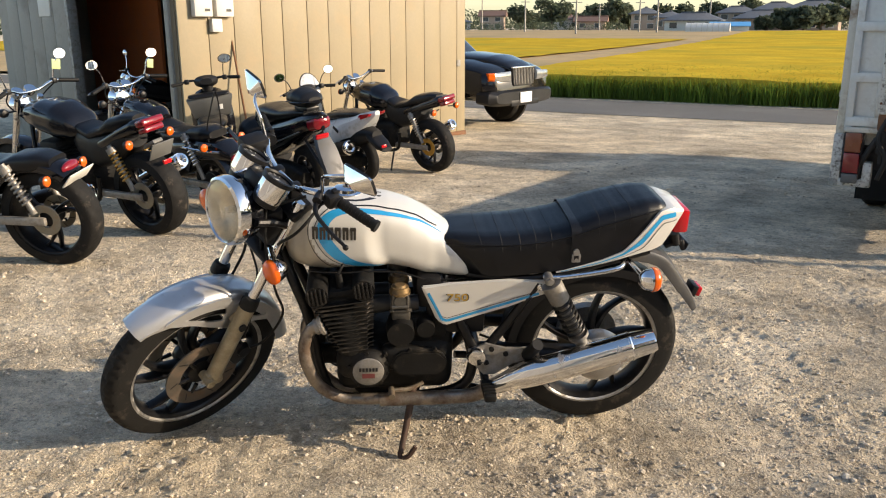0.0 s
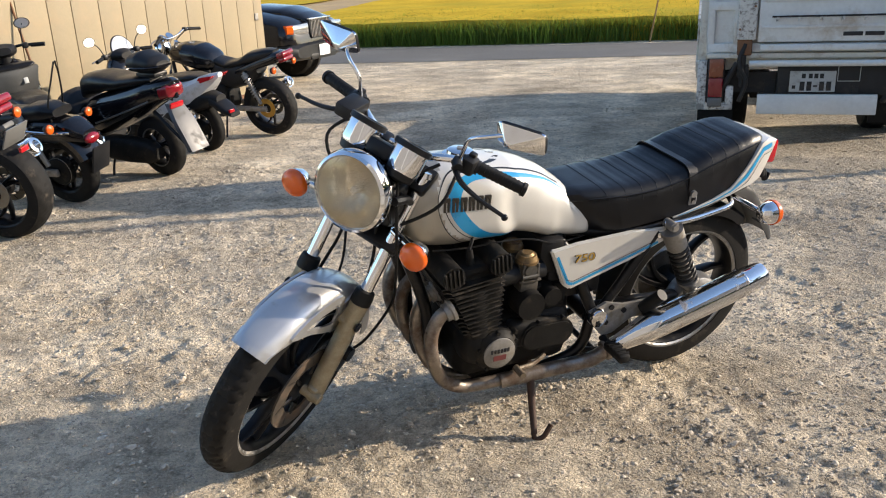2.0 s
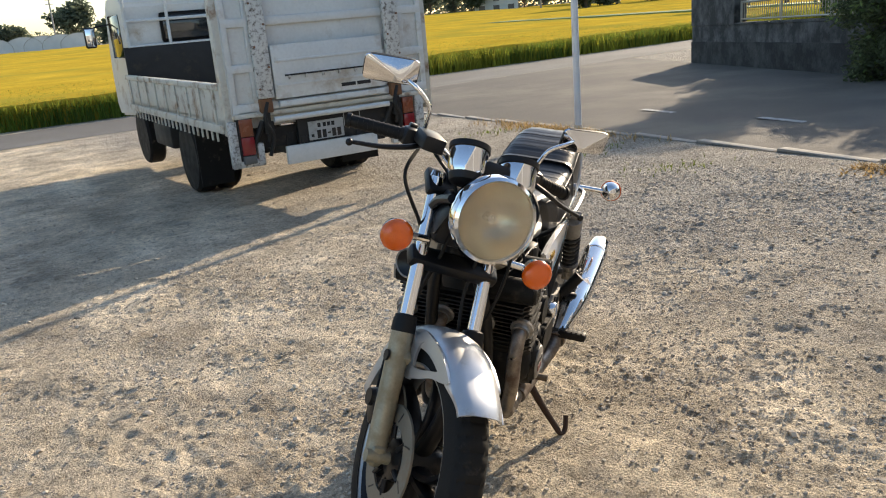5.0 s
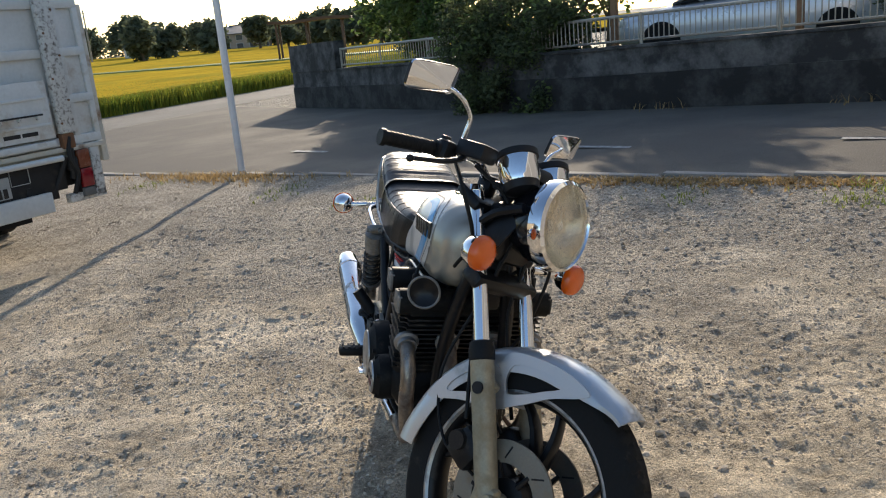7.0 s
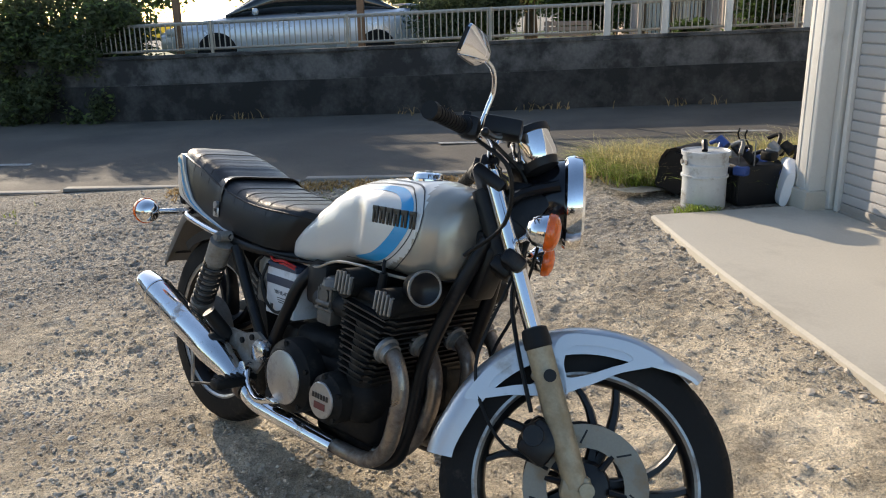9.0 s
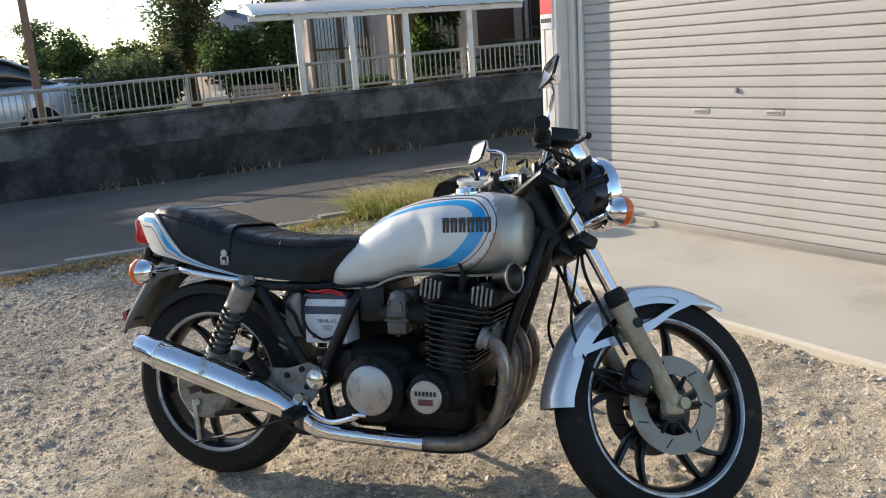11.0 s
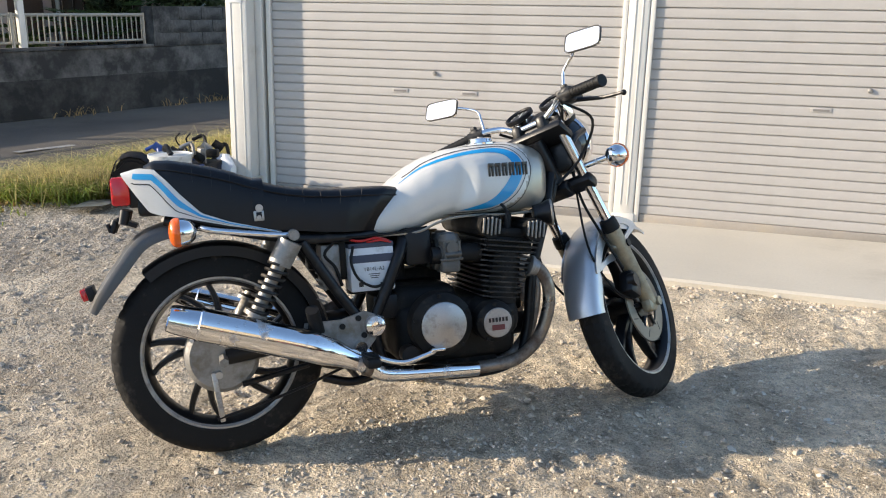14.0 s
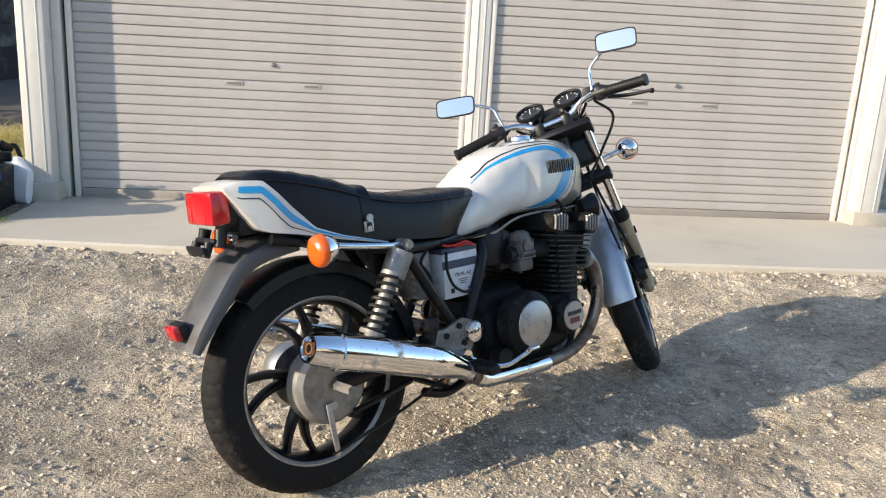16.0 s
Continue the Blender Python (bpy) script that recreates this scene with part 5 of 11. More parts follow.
for y in (-0.140, -0.050, 0.050, 0.140):
    s = math.copysign(1, y)
    bm = B()
    cbox(bm, (0.062, y, 0.585), (0.058, 0.058, 0.055), 0.010)
    rod(bm, (0.062, y - 0.034, 0.592), (0.062, y + 0.034, 0.592), 0.020, None, 18)
    rod(bm, (0.035, y + s * 0.030, 0.572), (0.090, y + s * 0.030, 0.572), 0.0075, None, 10)
    rod(bm, (0.028, y, 0.575), (0.098, y, 0.573), 0.026, 0.026, 18)
    for q in (-1, 1):
        rod(bm, (0.062 + 0.024 * q, y + s * 0.028, 0.556), (0.062 + 0.024 * q, y + s * 0.028, 0.612), 0.0048, None, 8)
    carb = part("carburettor", bm, "carb_grey" if y < 0 else "carb_dark", engine, "weathered alloy carburettor")
    bm = B()
    cbox(bm, (0.060, y, 0.556), (0.074, 0.064, 0.008), 0.003)
    cbox(bm, (0.058, y, 0.534), (0.062, 0.054, 0.042), 0.010)
    rod(bm, (0.052, y, 0.516), (0.052, y, 0.506), 0.009, 0.007, 8)
    part("float_bowl", bm, "carb_grey" if y < 0 else "carb_dark", carb)
    bm = B()
    rod(bm, (0.062, y, 0.610), (0.062, y, 0.618), 0.036, None, 22)
    rod(bm, (0.062, y, 0.618), (0.062, y, 0.634), 0.033, 0.028, 22)
    rod(bm, (0.062, y, 0.634), (0.062, y, 0.640), 0.022, 0.016, 18)
    part("top_cap", bm, "carb_grey" if y < 0 else "brass", carb, "tarnished top cap")
    bm = B()
    rod(bm, (0.094, y, 0.573), (0.160, y, 0.568), 0.029, 0.031, 18)
    part("intake_boot", bm, "rubber_clean", carb)
bm = B()
cbox(bm, (-0.035, 0, 0.60), (0.09, 0.26, 0.12), 0.02)
rod(bm, (0.0, -0.135, 0.57), (0.035, -0.135, 0.568), 0.027)
rod(bm, (0.0, 0.135, 0.57), (0.035, 0.135, 0.568), 0.027)
part("airbox", bm, "black_plastic", engine)


def round_cover(c, s, r, depth, face, ring="engine_black", name="side_cover", label=""):
    m = axis_matrix(c, (0, s, 0))
    o = part(name, lathe(B(), [(r * 1.42, -0.03), (r * 1.42, 0.0), (r * 1.36, depth * 0.5), (r * 1.16, depth * 0.75), (r * 1.05, depth)], m, 40), ring, engine, label)
    part("cover_face", lathe(B(), [(r * 1.03, depth - 0.004), (r * 1.0, depth + 0.003), (r * 0.96, depth + 0.0045), (0.002, depth + 0.005)], m, 40), face, o, "plain round alloy face")
    bm = B()
    for k in range(5):
        a = 2 * math.pi * k / 5 + 0.4
        p = m @ Vector((r * 1.24 * math.cos(a), r * 1.24 * math.sin(a), depth * 0.6))
        rod(bm, p - Vector((0, s * 0.008, 0)), p + Vector((0, s * 0.007, 0)), 0.007, None, 8)
    each(part, "cover_bolt", bm, "engine_black", o)
    return o


clutch = round_cover((0.0, -0.205, 0.366), -1, 0.071, 0.035, "alloy", label="black clutch cover with a grey disc")
gen = round_cover((0.172, -0.212, 0.356), -1, 0.046, 0.032, "alloy", label="round engine cover with a badge")
genl = round_cover((0.168, 0.180, 0.350), 1, 0.052, 0.030, "alloy_dull", label="round engine cover with a badge")
for o, x, z, y in ((gen, 0.172, 0.356, -0.2495), (genl, 0.168, 0.350, 0.2155)):
    s = math.copysign(1, y)
    bm = B()
    for k in range(6):
        cbox(bm, (x - 0.0275 + 0.011 * k, y, z + 0.010), (0.007, 0.002, 0.013))
    each(part, "badge_bar", bm, "black_decal", o)
    bm = B()
    cbox(bm, (x, y, z - 0.014), (0.042, 0.002, 0.017))
    part("badge_patch", bm, "red_mark", o, "faded red badge patch")
bm = B()
cbox(bm, (0.03, 0.165, 0.372), (0.20, 0.06, 0.095), 0.028, Matrix.Rotation(radians(-8), 4, "Y"), 3)
part("gear_cover", bm, "engine_black", engine)
bm = B()
oval = lambda r: [((0.042 if math.cos(a) > 0 else -0.048) + r * math.cos(a), 0.371 + r * math.sin(a)) for a in (2 * math.pi * (k + 0.5) / 28 for k in range(28))]
plate(bm, oval(0.047), 0.186, 0.2005)
plate(bm, oval(0.040), 0.2005, 0.2045)
part("oval_cover", bm, "engine_black", engine)
bm = B()
rod(bm, (0.060, 0.13, 0.480), (0.060, 0.195, 0.480), 0.048, 0.045, 28)
rod(bm, (-0.025, 0.12, 0.485), (-0.025, 0.175, 0.485), 0.033, 0.030, 24)
cbox(bm, (0.0, 0.11, 0.47), (0.20, 0.06, 0.09), 0.02)
part("starter_cover", bm, "engine_black", engine)
bm = B()
for k, (x, z) in enumerate(((0.110, 0.405), (0.105, 0.335), (-0.055, 0.42), (-0.06, 0.35), (0.02, 0.325), (0.03, 0.418))):
    rod(bm, (x, 0.185, z), (x, 0.202, z), 0.0065, None, 8)
each(part, "cover_bolt", bm, "engine_black", engine)
bm = B()
cbox(bm, (0.33, 0, 0.40), (0.03, 0.05, 0.10), 0.01)
rod(bm, (0.28, 0, 0.30), (0.36, 0, 0.30), 0.04, 0.037, 20)
part("oil_filter", bm, "engine_black", engine)

# ---- frame ----
bm = B()
rod(bm, (0.43, 0, 0.91), (0.505, 0, 0.76), 0.032, None, 18)
tube(bm, [(0.46, 0, 0.86), (0.25, 0, 0.80), (0.0, 0, 0.73), (-0.15, 0, 0.66)], 0.024, 12)
for s in (-1, 1):
    tube(bm, [(0.475, s * 0.025, 0.80), (0.425, s * 0.065, 0.66), (0.362, s * 0.085, 0.48), (0.335, s * 0.09, 0.30), (0.29, s * 0.095, 0.205), (0.18, s * 0.105, 0.175), (-0.05, s * 0.125, 0.195), (-0.17, s * 0.14, 0.25), (-0.20, s * 0.145, 0.38)], 0.0185, 12)
    tube(bm, [(-0.20, s * 0.145, 0.38), (-0.14, s * 0.14, 0.50), (-0.095, s * 0.128, 0.595), (-0.06, s * 0.07, 0.665)], 0.018, 12)
    tube(bm, [(-0.225, s * 0.145, 0.375), (-0.31, s * 0.148, 0.50), (-0.40, s * 0.15, 0.645)], 0.0165, 12)
    tube(bm, [(-0.07, s * 0.06, 0.655), (-0.25, s * 0.12, 0.650), (-0.42, s * 0.14, 0.658), (-0.62, s * 0.12, 0.70), (-0.78, s * 0.10, 0.735)], 0.015, 10)
cbox(bm, (0.46, 0, 0.72), (0.05, 0.07, 0.14), 0.01, Matrix.Rotation(radians(20), 4, "Y"))
frame_ = part("frame", bm, "black_metal", hero, "black tubular steel frame")
for s in (-1, 1):
    bm = B()
    plate(bm, [(-0.20, 0.335), (-0.17, 0.40), (-0.23, 0.425), (-0.30, 0.405), (-0.41, 0.405), (-0.42, 0.372), (-0.33, 0.345), (-0.27, 0.305), (-0.23, 0.30)], s * 0.163, s * 0.174)
    fp = part("footrest_plate", bm, "alloy_dull", hero, "ribbed alloy footrest plate")
    bm = B()
    for x, z in ((-0.235, 0.352), (-0.30, 0.385), (-0.385, 0.388), (-0.25, 0.405)):
        rod(bm, (x, s * 0.17, z), (x, s * 0.180, z), 0.009, None, 12)
    each(part, "rubber_plug", bm, "rubber_clean", fp)
    m = axis_matrix((-0.200, s * 0.168, 0.378), (0, s, 0))
    part("pivot_cap", lathe(B(), [(0.033, 0), (0.033, 0.014), (0.029, 0.022), (0.018, 0.026), (0.002, 0.027)], m, 28), "chrome_worn", fp, "polished pivot cap")
    bm = B()
    rod(bm, (-0.235, s * 0.17, 0.292), (-0.235, s * 0.205, 0.290), 0.012)
    cbox(bm, (-0.235, s * 0.255, 0.288), (0.042, 0.10, 0.030), 0.010)
    for k in range(5):
        cbox(bm, (-0.235, s * (0.218 + 0.018 * k), 0.304), (0.040, 0.006, 0.005))
    part("footrest", bm, "rubber_clean", fp, "black rubber footrest")
    bm = B()
    rod(bm, (-0.375, s * 0.18, 0.38), (-0.395, s * 0.235, 0.455), 0.022, 0.020, 12)
    part("pillion_footrest", bm, "rubber_clean", fp, "folded rubber pillion footrest")
bm = B()
tube(bm, [(-0.245, -0.19, 0.318), (-0.20, -0.215, 0.285), (-0.13, -0.232, 0.266), (-0.06, -0.24, 0.283), (-0.035, -0.243, 0.293)], 0.0085, 10)
rod(bm, (-0.25, -0.175, 0.32), (-0.25, -0.205, 0.32), 0.018, None, 14)
cbox(bm, (-0.028, -0.245, 0.297), (0.045, 0.03, 0.010), 0.004)
part("brake_pedal", bm, "chrome_worn", hero, "chrome brake pedal")
bm = B()
tube(bm, [(-0.02, 0.17, 0.275), (0.03, 0.185, 0.26), (0.09, 0.195, 0.262)], 0.008, 8)
rod(bm, (0.09, 0.185, 0.262), (0.09, 0.235, 0.262), 0.011, None, 12)
part("gear_lever", bm, "gear_lever", hero, "rusty gear lever")
bm = B()
rod(bm, (0.018, 0.115, 0.228), (0.018, 0.160, 0.215), 0.020)
tube(bm, [(0.015, 0.148, 0.222), (0.036, 0.212, 0.147), (0.062, 0.290, 0.070)], lambda t: lerp(0.014, 0.010, t), 10)
tube(bm, [(0.064, 0.286, 0.074), (0.062, 0.302, 0.060), (0.038, 0.308, 0.070), (0.012, 0.302, 0.104)], 0.0085, 8)
part("side_stand", bm, "rust_dark", hero, "extended rusty side stand")
bm = B()
tube(bm, [(-0.16, 0.10, 0.215), (-0.27, 0.12, 0.20), (-0.36, 0.125, 0.225)], 0.014, 10)
tube(bm, [(-0.16, -0.10, 0.215), (-0.27, -0.12, 0.20), (-0.36, -0.125, 0.225)], 0.014, 10)
rod(bm, (-0.25, -0.12, 0.204), (-0.25, 0.12, 0.204), 0.010)
part("centre_stand", bm, "black_metal", hero)

# ---- left side cover, battery on the open side ----
bm = B()
plate(bm, [(-0.006, 0.640), (-0.10, 0.648), (-0.30, 0.658), (-0.436, 0.656), (-0.442, 0.612), (-0.30, 0.562), (-0.09, 0.492), (-0.06, 0.515)], 0.146, 0.164)
bmesh.ops.bevel(bm, geom=list(bm.edges), offset=0.006, segments=2, affect="EDGES")
cover = part("side_panel", bm, "white_pearl", hero, "white side panel with a blue edge stripe")


def panel_strip(name, pts, w, material, label=""):
    bm = B()
    line = [Vector((x, 0.1654, z)) for x, z in pts]
    for a, b in zip(line, line[1:]):
        d = (b - a).normalized()
        o = Vector((-d.z, 0, d.x)) * w / 2
        bm.faces.new([bm.verts.new(p) for p in (a - o, b - o, b + o, a + o)])
    part(name, bm, material, cover, label)


panel_strip("blue_stripe", [(-0.030, 0.618), (-0.078, 0.520), (-0.096, 0.514), (-0.30, 0.578), (-0.40, 0.610)], 0.0095, "blue_decal", "thin blue edge stripe")
panel_strip("pin_line", [(-0.030, 0.610), (-0.072, 0.531), (-0.096, 0.524), (-0.30, 0.588), (-0.39, 0.617)], 0.002, "black_decal")
words("750", 0.040, pose(-0.127, 0.1658, 0.599, 90, 0, 180), "black_decal", "number_base", cover, 0.0006, "black shadow of the capacity number", 1.35)
words("750", 0.036, pose(-0.127, 0.1672, 0.600, 90, 0, 180), "gold_decal", "number", cover, 0.0010, "gold capacity number", 1.35)
part("panel_lock", lathe(B(), [(0.013, 0), (0.013, 0.004), (0.009, 0.006), (0.002, 0.006)], axis_matrix((-0.405, 0.164, 0.634), (0, 1, 0)), 18), "chrome_worn", cover)
bm = B()
cbox(bm, (-0.13, 0.10, 0.50), (0.20, 0.05, 0.12), 0.012)
cbox(bm, (-0.28, 0.09, 0.585), (0.16, 0.05, 0.10), 0.012)
part("tool_box", bm, "black_plastic", hero)
bm = B()
cbox(bm, (-0.187, -0.085, 0.545), (0.138, 0.095, 0.135), 0.004)
batt = part("battery", bm, "battery_case", hero, "white starter battery in the open frame")
part("battery_band", cbox(B(), (-0.187, -0.1325, 0.578), (0.139, 0.002, 0.024)), "battery_top", batt)
part("battery_lid", cbox(B(), (-0.187, -0.085, 0.619), (0.140, 0.097, 0.016), 0.003), "battery_top", batt)
words("YB14L-A2", 0.016, pose(-0.182, -0.1335, 0.545, 90, 0, 0), "black_decal", "battery_code", batt, 0.0003, "printed battery code")
bm = B()
for k in range(3):
    cbox(bm, (-0.182, -0.1330, 0.530 - 0.006 * k), (0.036 - 0.006 * k, 0.001, 0.0022))
cbox(bm, (-0.225, -0.1330, 0.500), (0.014, 0.001, 0.014))
cbox(bm, (-0.15, -0.1330, 0.50), (0.03, 0.001, 0.004))
each(part, "battery_print", bm, "black_decal", batt)
bm = B()
tube(bm, [(-0.13, -0.125, 0.628), (-0.17, -0.14, 0.640), (-0.22, -0.135, 0.634), (-0.27, -0.12, 0.645)], 0.004, 7)
tube(bm, [(-0.12, -0.13, 0.622), (-0.16, -0.142, 0.632), (-0.20, -0.13, 0.628)], 0.003, 7)
each(part, "red_lead", bm, "red_wire", batt)
bm = B()
tube(bm, [(-0.245, -0.14, 0.62), (-0.255, -0.15, 0.57), (-0.235, -0.15, 0.52), (-0.19, -0.148, 0.492), (-0.15, -0.145, 0.50)], 0.0045, 7)
tube(bm, [(-0.30, -0.13, 0.65), (-0.20, -0.14, 0.648), (-0.10, -0.13, 0.650), (0.0, -0.11, 0.66)], 0.004, 7)
tube(bm, [(-0.30, -0.12, 0.635), (-0.33, -0.125, 0.60), (-0.30, -0.12, 0.56), (-0.28, -0.11, 0.50)], 0.005, 7)
each(part, "wire", bm, "rubber_clean", hero)
bm = B()
cbox(bm, (-0.31, -0.06, 0.56), (0.06, 0.10, 0.14), 0.01)
for k in range(6):
    cbox(bm, (-0.345, -0.115, 0.56 - 0.02 * k), (0.035, 0.004, 0.006), 0, Matrix.Rotation(0.5, 4, "Y"))
part("regulator", bm, "alloy_dull", hero)
bm = B()
cbox(bm, (-0.14, -0.06, 0.42), (0.10, 0.12, 0.08), 0.015)
rod(bm, (-0.10, -0.16, 0.278), (-0.10, -0.205, 0.278), 0.028, None, 18)
cbox(bm, (-0.24, 0, 0.58), (0.10, 0.14, 0.14), 0.015)
part("battery_tray", bm, "black_plastic", hero)
m = axis_matrix((0.404, -0.152, 0.678), (0.94, -0.32, 0.08))
horn = part("horn", lathe(B(), [(0.012, -0.055), (0.03, -0.05), (0.034, -0.02), (0.041, -0.008), (0.043, 0.004), (0.037, 0.008), (0.031, 0.004), (0.010, -0.004), (0.002, -0.004)], m, 32), "black_metal", hero, "round black horn with a bright ring")
part("horn_ring", lathe(B(), [(0.043, 0.002), (0.044, 0.007), (0.041, 0.010), (0.037, 0.007)], m, 32, True), "alloy_dull", horn)


# ---- front end (turned to full lock) ----
def fx(z):
    return 0.457 + (0.908 - z) * 0.505


for s in (-1, 1):
    y = s * 0.098
    fork = spart("fork_leg", rod(B(), (fx(0.585), y, 0.585), (fx(0.30), y, 0.30), 0.0285, 0.0265, 22), "fork_leg", hero, "weathered golden-grey fork leg")
    spart("fork_tube", rod(B(), (fx(0.935), y, 0.935), (fx(0.58), y, 0.58), 0.0185, None, 22), "chrome", fork, "chrome fork tube")
    spart("dust_seal", lathe(B(), [(0.020, 0.022), (0.028, 0.018), (0.031, 0.0), (0.031, -0.022), (0.027, -0.026)], axis_matrix((fx(0.590), y, 0.590), (-0.45, 0, 0.89)), 22), "rubber_clean", fork)
    bm = B()
    cbox(bm, (fx(0.305), y, 0.298), (0.062, 0.040, 0.060), 0.014)
    rod(bm, (FRONT[0], y - s * 0.03, FRONT[2]), (FRONT[0], y + s * 0.032, FRONT[2]), 0.016, None, 14)
    spart("axle_clamp", bm, "fork_leg", fork)
    bm = B()
    rod(bm, (fx(0.935), y, 0.932), (fx(0.945), y, 0.946), 0.022, 0.018, 18)
    spart("fork_cap", bm, "chrome_worn", fork)
    bm = B()
    cbox(bm, (fx(0.36) - 0.062, s * 0.088, 0.372), (0.075, 0.055, 0.085), 0.014, Matrix.Rotation(radians(27), 4, "Y"))
    rod(bm, (fx(0.37) - 0.075, s * 0.10, 0.385), (fx(0.37) - 0.075, s * 0.126, 0.385), 0.026, 0.022, 20)
    cal = spart("brake_caliper", bm, "black_metal", hero, "black brake caliper")
    spart("reflector_cap", rod(B(), (fx(0.50), s * 0.126, 0.515), (fx(0.50), s * 0.132, 0.515), 0.014), "black_plastic", fork)
# lower and upper yokes
bm = B()
cbox(bm, (fx(0.742) - 0.005, 0, 0.742), (0.058, 0.255, 0.040), 0.012, Matrix.Rotation(radians(27), 4, "Y"))
cbox(bm, (fx(0.742) - 0.03, 0, 0.735), (0.06, 0.10, 0.04), 0.012, Matrix.Rotation(radians(27), 4, "Y"))
spart("lower_yoke", bm, "black_metal", hero)
bm = B()
cbox(bm, (fx(0.912) - 0.012, 0, 0.916), (0.085, 0.25, 0.030), 0.010, Matrix.Rotation(radians(27), 4, "Y"))
for s in (-1, 1):
    cbox(bm, (fx(0.94) - 0.01, s * 0.05, 0.955), (0.045, 0.035, 0.055), 0.010)
spart("upper_yoke", bm, "black_metal", hero)
bm = B()
for s in (-1, 1):
    tube(bm, [(fx(0.86), s * 0.098, 0.86), (0.53, s * 0.105, 0.90), (0.60, s * 0.106, 0.93)], 0.012, 8)
    cbox(bm, (0.545, s * 0.090, 0.868), (0.060, 0.006, 0.085), 0.002, Matrix.Rotation(radians(27), 4, "Y"))
cbox(bm, (0.52, 0, 0.86), (0.07, 0.18, 0.14), 0.02)
spart("headlight_bracket", bm, "black_metal", hero)

# front mudguard
bm = B()
rings = []
for i in range(44):
    t = i / 43
    a = radians(lerp(54, 181, t))
    r = 0.334 + 0.010 * smoothstep(0.12, 0.0, t) + 0.010 * smoothstep(0.85, 1, t)
    hw = 0.064 - 0.008 * smoothstep(0.14, 0, t) - 0.004 * smoothstep(0.85, 1, t)
    drop = 0.050 * (0.35 + 0.65 * smoothstep(0, 0.25, t))
    o = Vector((math.cos(a), 0, math.sin(a)))
    base = Vector(FRONT) + o * r
    prof = [(-1.02, -drop), (-1.03, -drop * 0.55), (-0.98, -0.010), (-0.82, 0.003), (-0.5, 0.010), (0, 0.013), (0.5, 0.010), (0.82, 0.003), (0.98, -0.010), (1.03, -drop * 0.55), (1.02, -drop),
            (0.97, -drop), (0.96, -drop * 0.5), (0.90, -0.012), (0.5, 0.006), (0, 0.009), (-0.5, 0.006), (-0.90, -0.012), (-0.96, -drop * 0.5), (-0.97, -drop)]
    rings.append([base + Vector((0, q * hw, 0)) + o * h for q, h in prof])
loft(bm, rings)
fender = spart("front_mudguard", bm, "silver_paint", hero, "silver front mudguard with slotted braces")
for s in (-1, 1):
    y = s * 0.066

    def brace(outer, inner):
        """A flat brace between its outline and its window; both as angle and radius round the axle."""
        at = lambda q: (FRONT[0] + q[1] * math.cos(radians(q[0])), FRONT[2] + q[1] * math.sin(radians(q[0])))
        loop = lambda pts: [v for v in curve([(*at(q), 0) for q in pts + pts[:1]], 6)][:-1]
        bm = B()
        rings = [[bm.verts.new((v.x, y + d, v.y)) for v in loop(pts)] for pts, d in ((outer, -0.0035), (inner, -0.0035), (inner, 0.0035), (outer, 0.0035))]
        n = len(rings[0])
        for a, b in zip(rings, rings[1:] + rings[:1]):
            for k in range(n):
                bm.faces.new((a[k], a[(k + 1) % n], b[(k + 1) % n], b[k]))
        return bm

    spart("brace", brace([(118, 0.200), (108, 0.206), (96, 0.222), (84, 0.256), (72, 0.298), (70, 0.322), (82, 0.326), (96, 0.326), (110, 0.326), (117, 0.270)],
                         [(111, 0.236), (107, 0.234), (98, 0.242), (89, 0.262), (82, 0.284), (81, 0.296), (86, 0.302), (97, 0.303), (107, 0.300), (111, 0.270)]), "silver_paint", fender)
    spart("brace", brace([(112, 0.200), (122, 0.205), (132, 0.222), (142, 0.252), (154, 0.298), (156, 0.322), (145, 0.326), (133, 0.326), (121, 0.326), (113, 0.270)],
                         [(119, 0.236), (123, 0.236), (130, 0.246), (137, 0.262), (145, 0.284), (146, 0.296), (141, 0.302), (131, 0.303), (122, 0.300), (119, 0.270)]), "silver_paint", fender)
    bm = B()
    cbox(bm, (fx(0.52), s * 0.082, 0.515), (0.05, 0.034, 0.05), 0.010, Matrix.Rotation(radians(27), 4, "Y"))
    spart("brace_lug", bm, "fork_leg", fender)

# headlight
HL = axis_matrix((0.625, 0, 0.918), (0.985, 0, 0.17))
bowl = spart("headlight", lathe(B(), [(0.012, -0.115), (0.05, -0.108), (0.078, -0.085), (0.096, -0.045), (0.102, 0.0), (0.102, 0.012), (0.1005, 0.012), (0.1005, 0.0), (0.094, -0.045), (0.076, -0.083), (0.048, -0.106), (0.012, -0.113)], HL, 48, True), "black_gloss", hero, "round headlight with a chrome rim")
spart("rim", lathe(B(), [(0.103, -0.010), (0.110, -0.004), (0.112, 0.012), (0.108, 0.030), (0.100, 0.036), (0.096, 0.030), (0.098, 0.0)], HL, 56, True), "chrome", bowl, "chrome headlight rim")
spart("reflector", lathe(B(), [(0.096, 0.022), (0.085, 0.0), (0.062, -0.028), (0.036, -0.045), (0.012, -0.052), (0.012, -0.054), (0.037, -0.047), (0.0635, -0.030), (0.0865, -0.002), (0.0975, 0.022)], HL, 48, True), "lamp_reflector", bowl)
bm = B()
rod(bm, HL @ Vector((0, 0, -0.05)), HL @ Vector((0, 0, -0.012)), 0.012, 0.010, 14)
spart("bulb", bm, "chrome", bowl)
bm = B()
rows = []
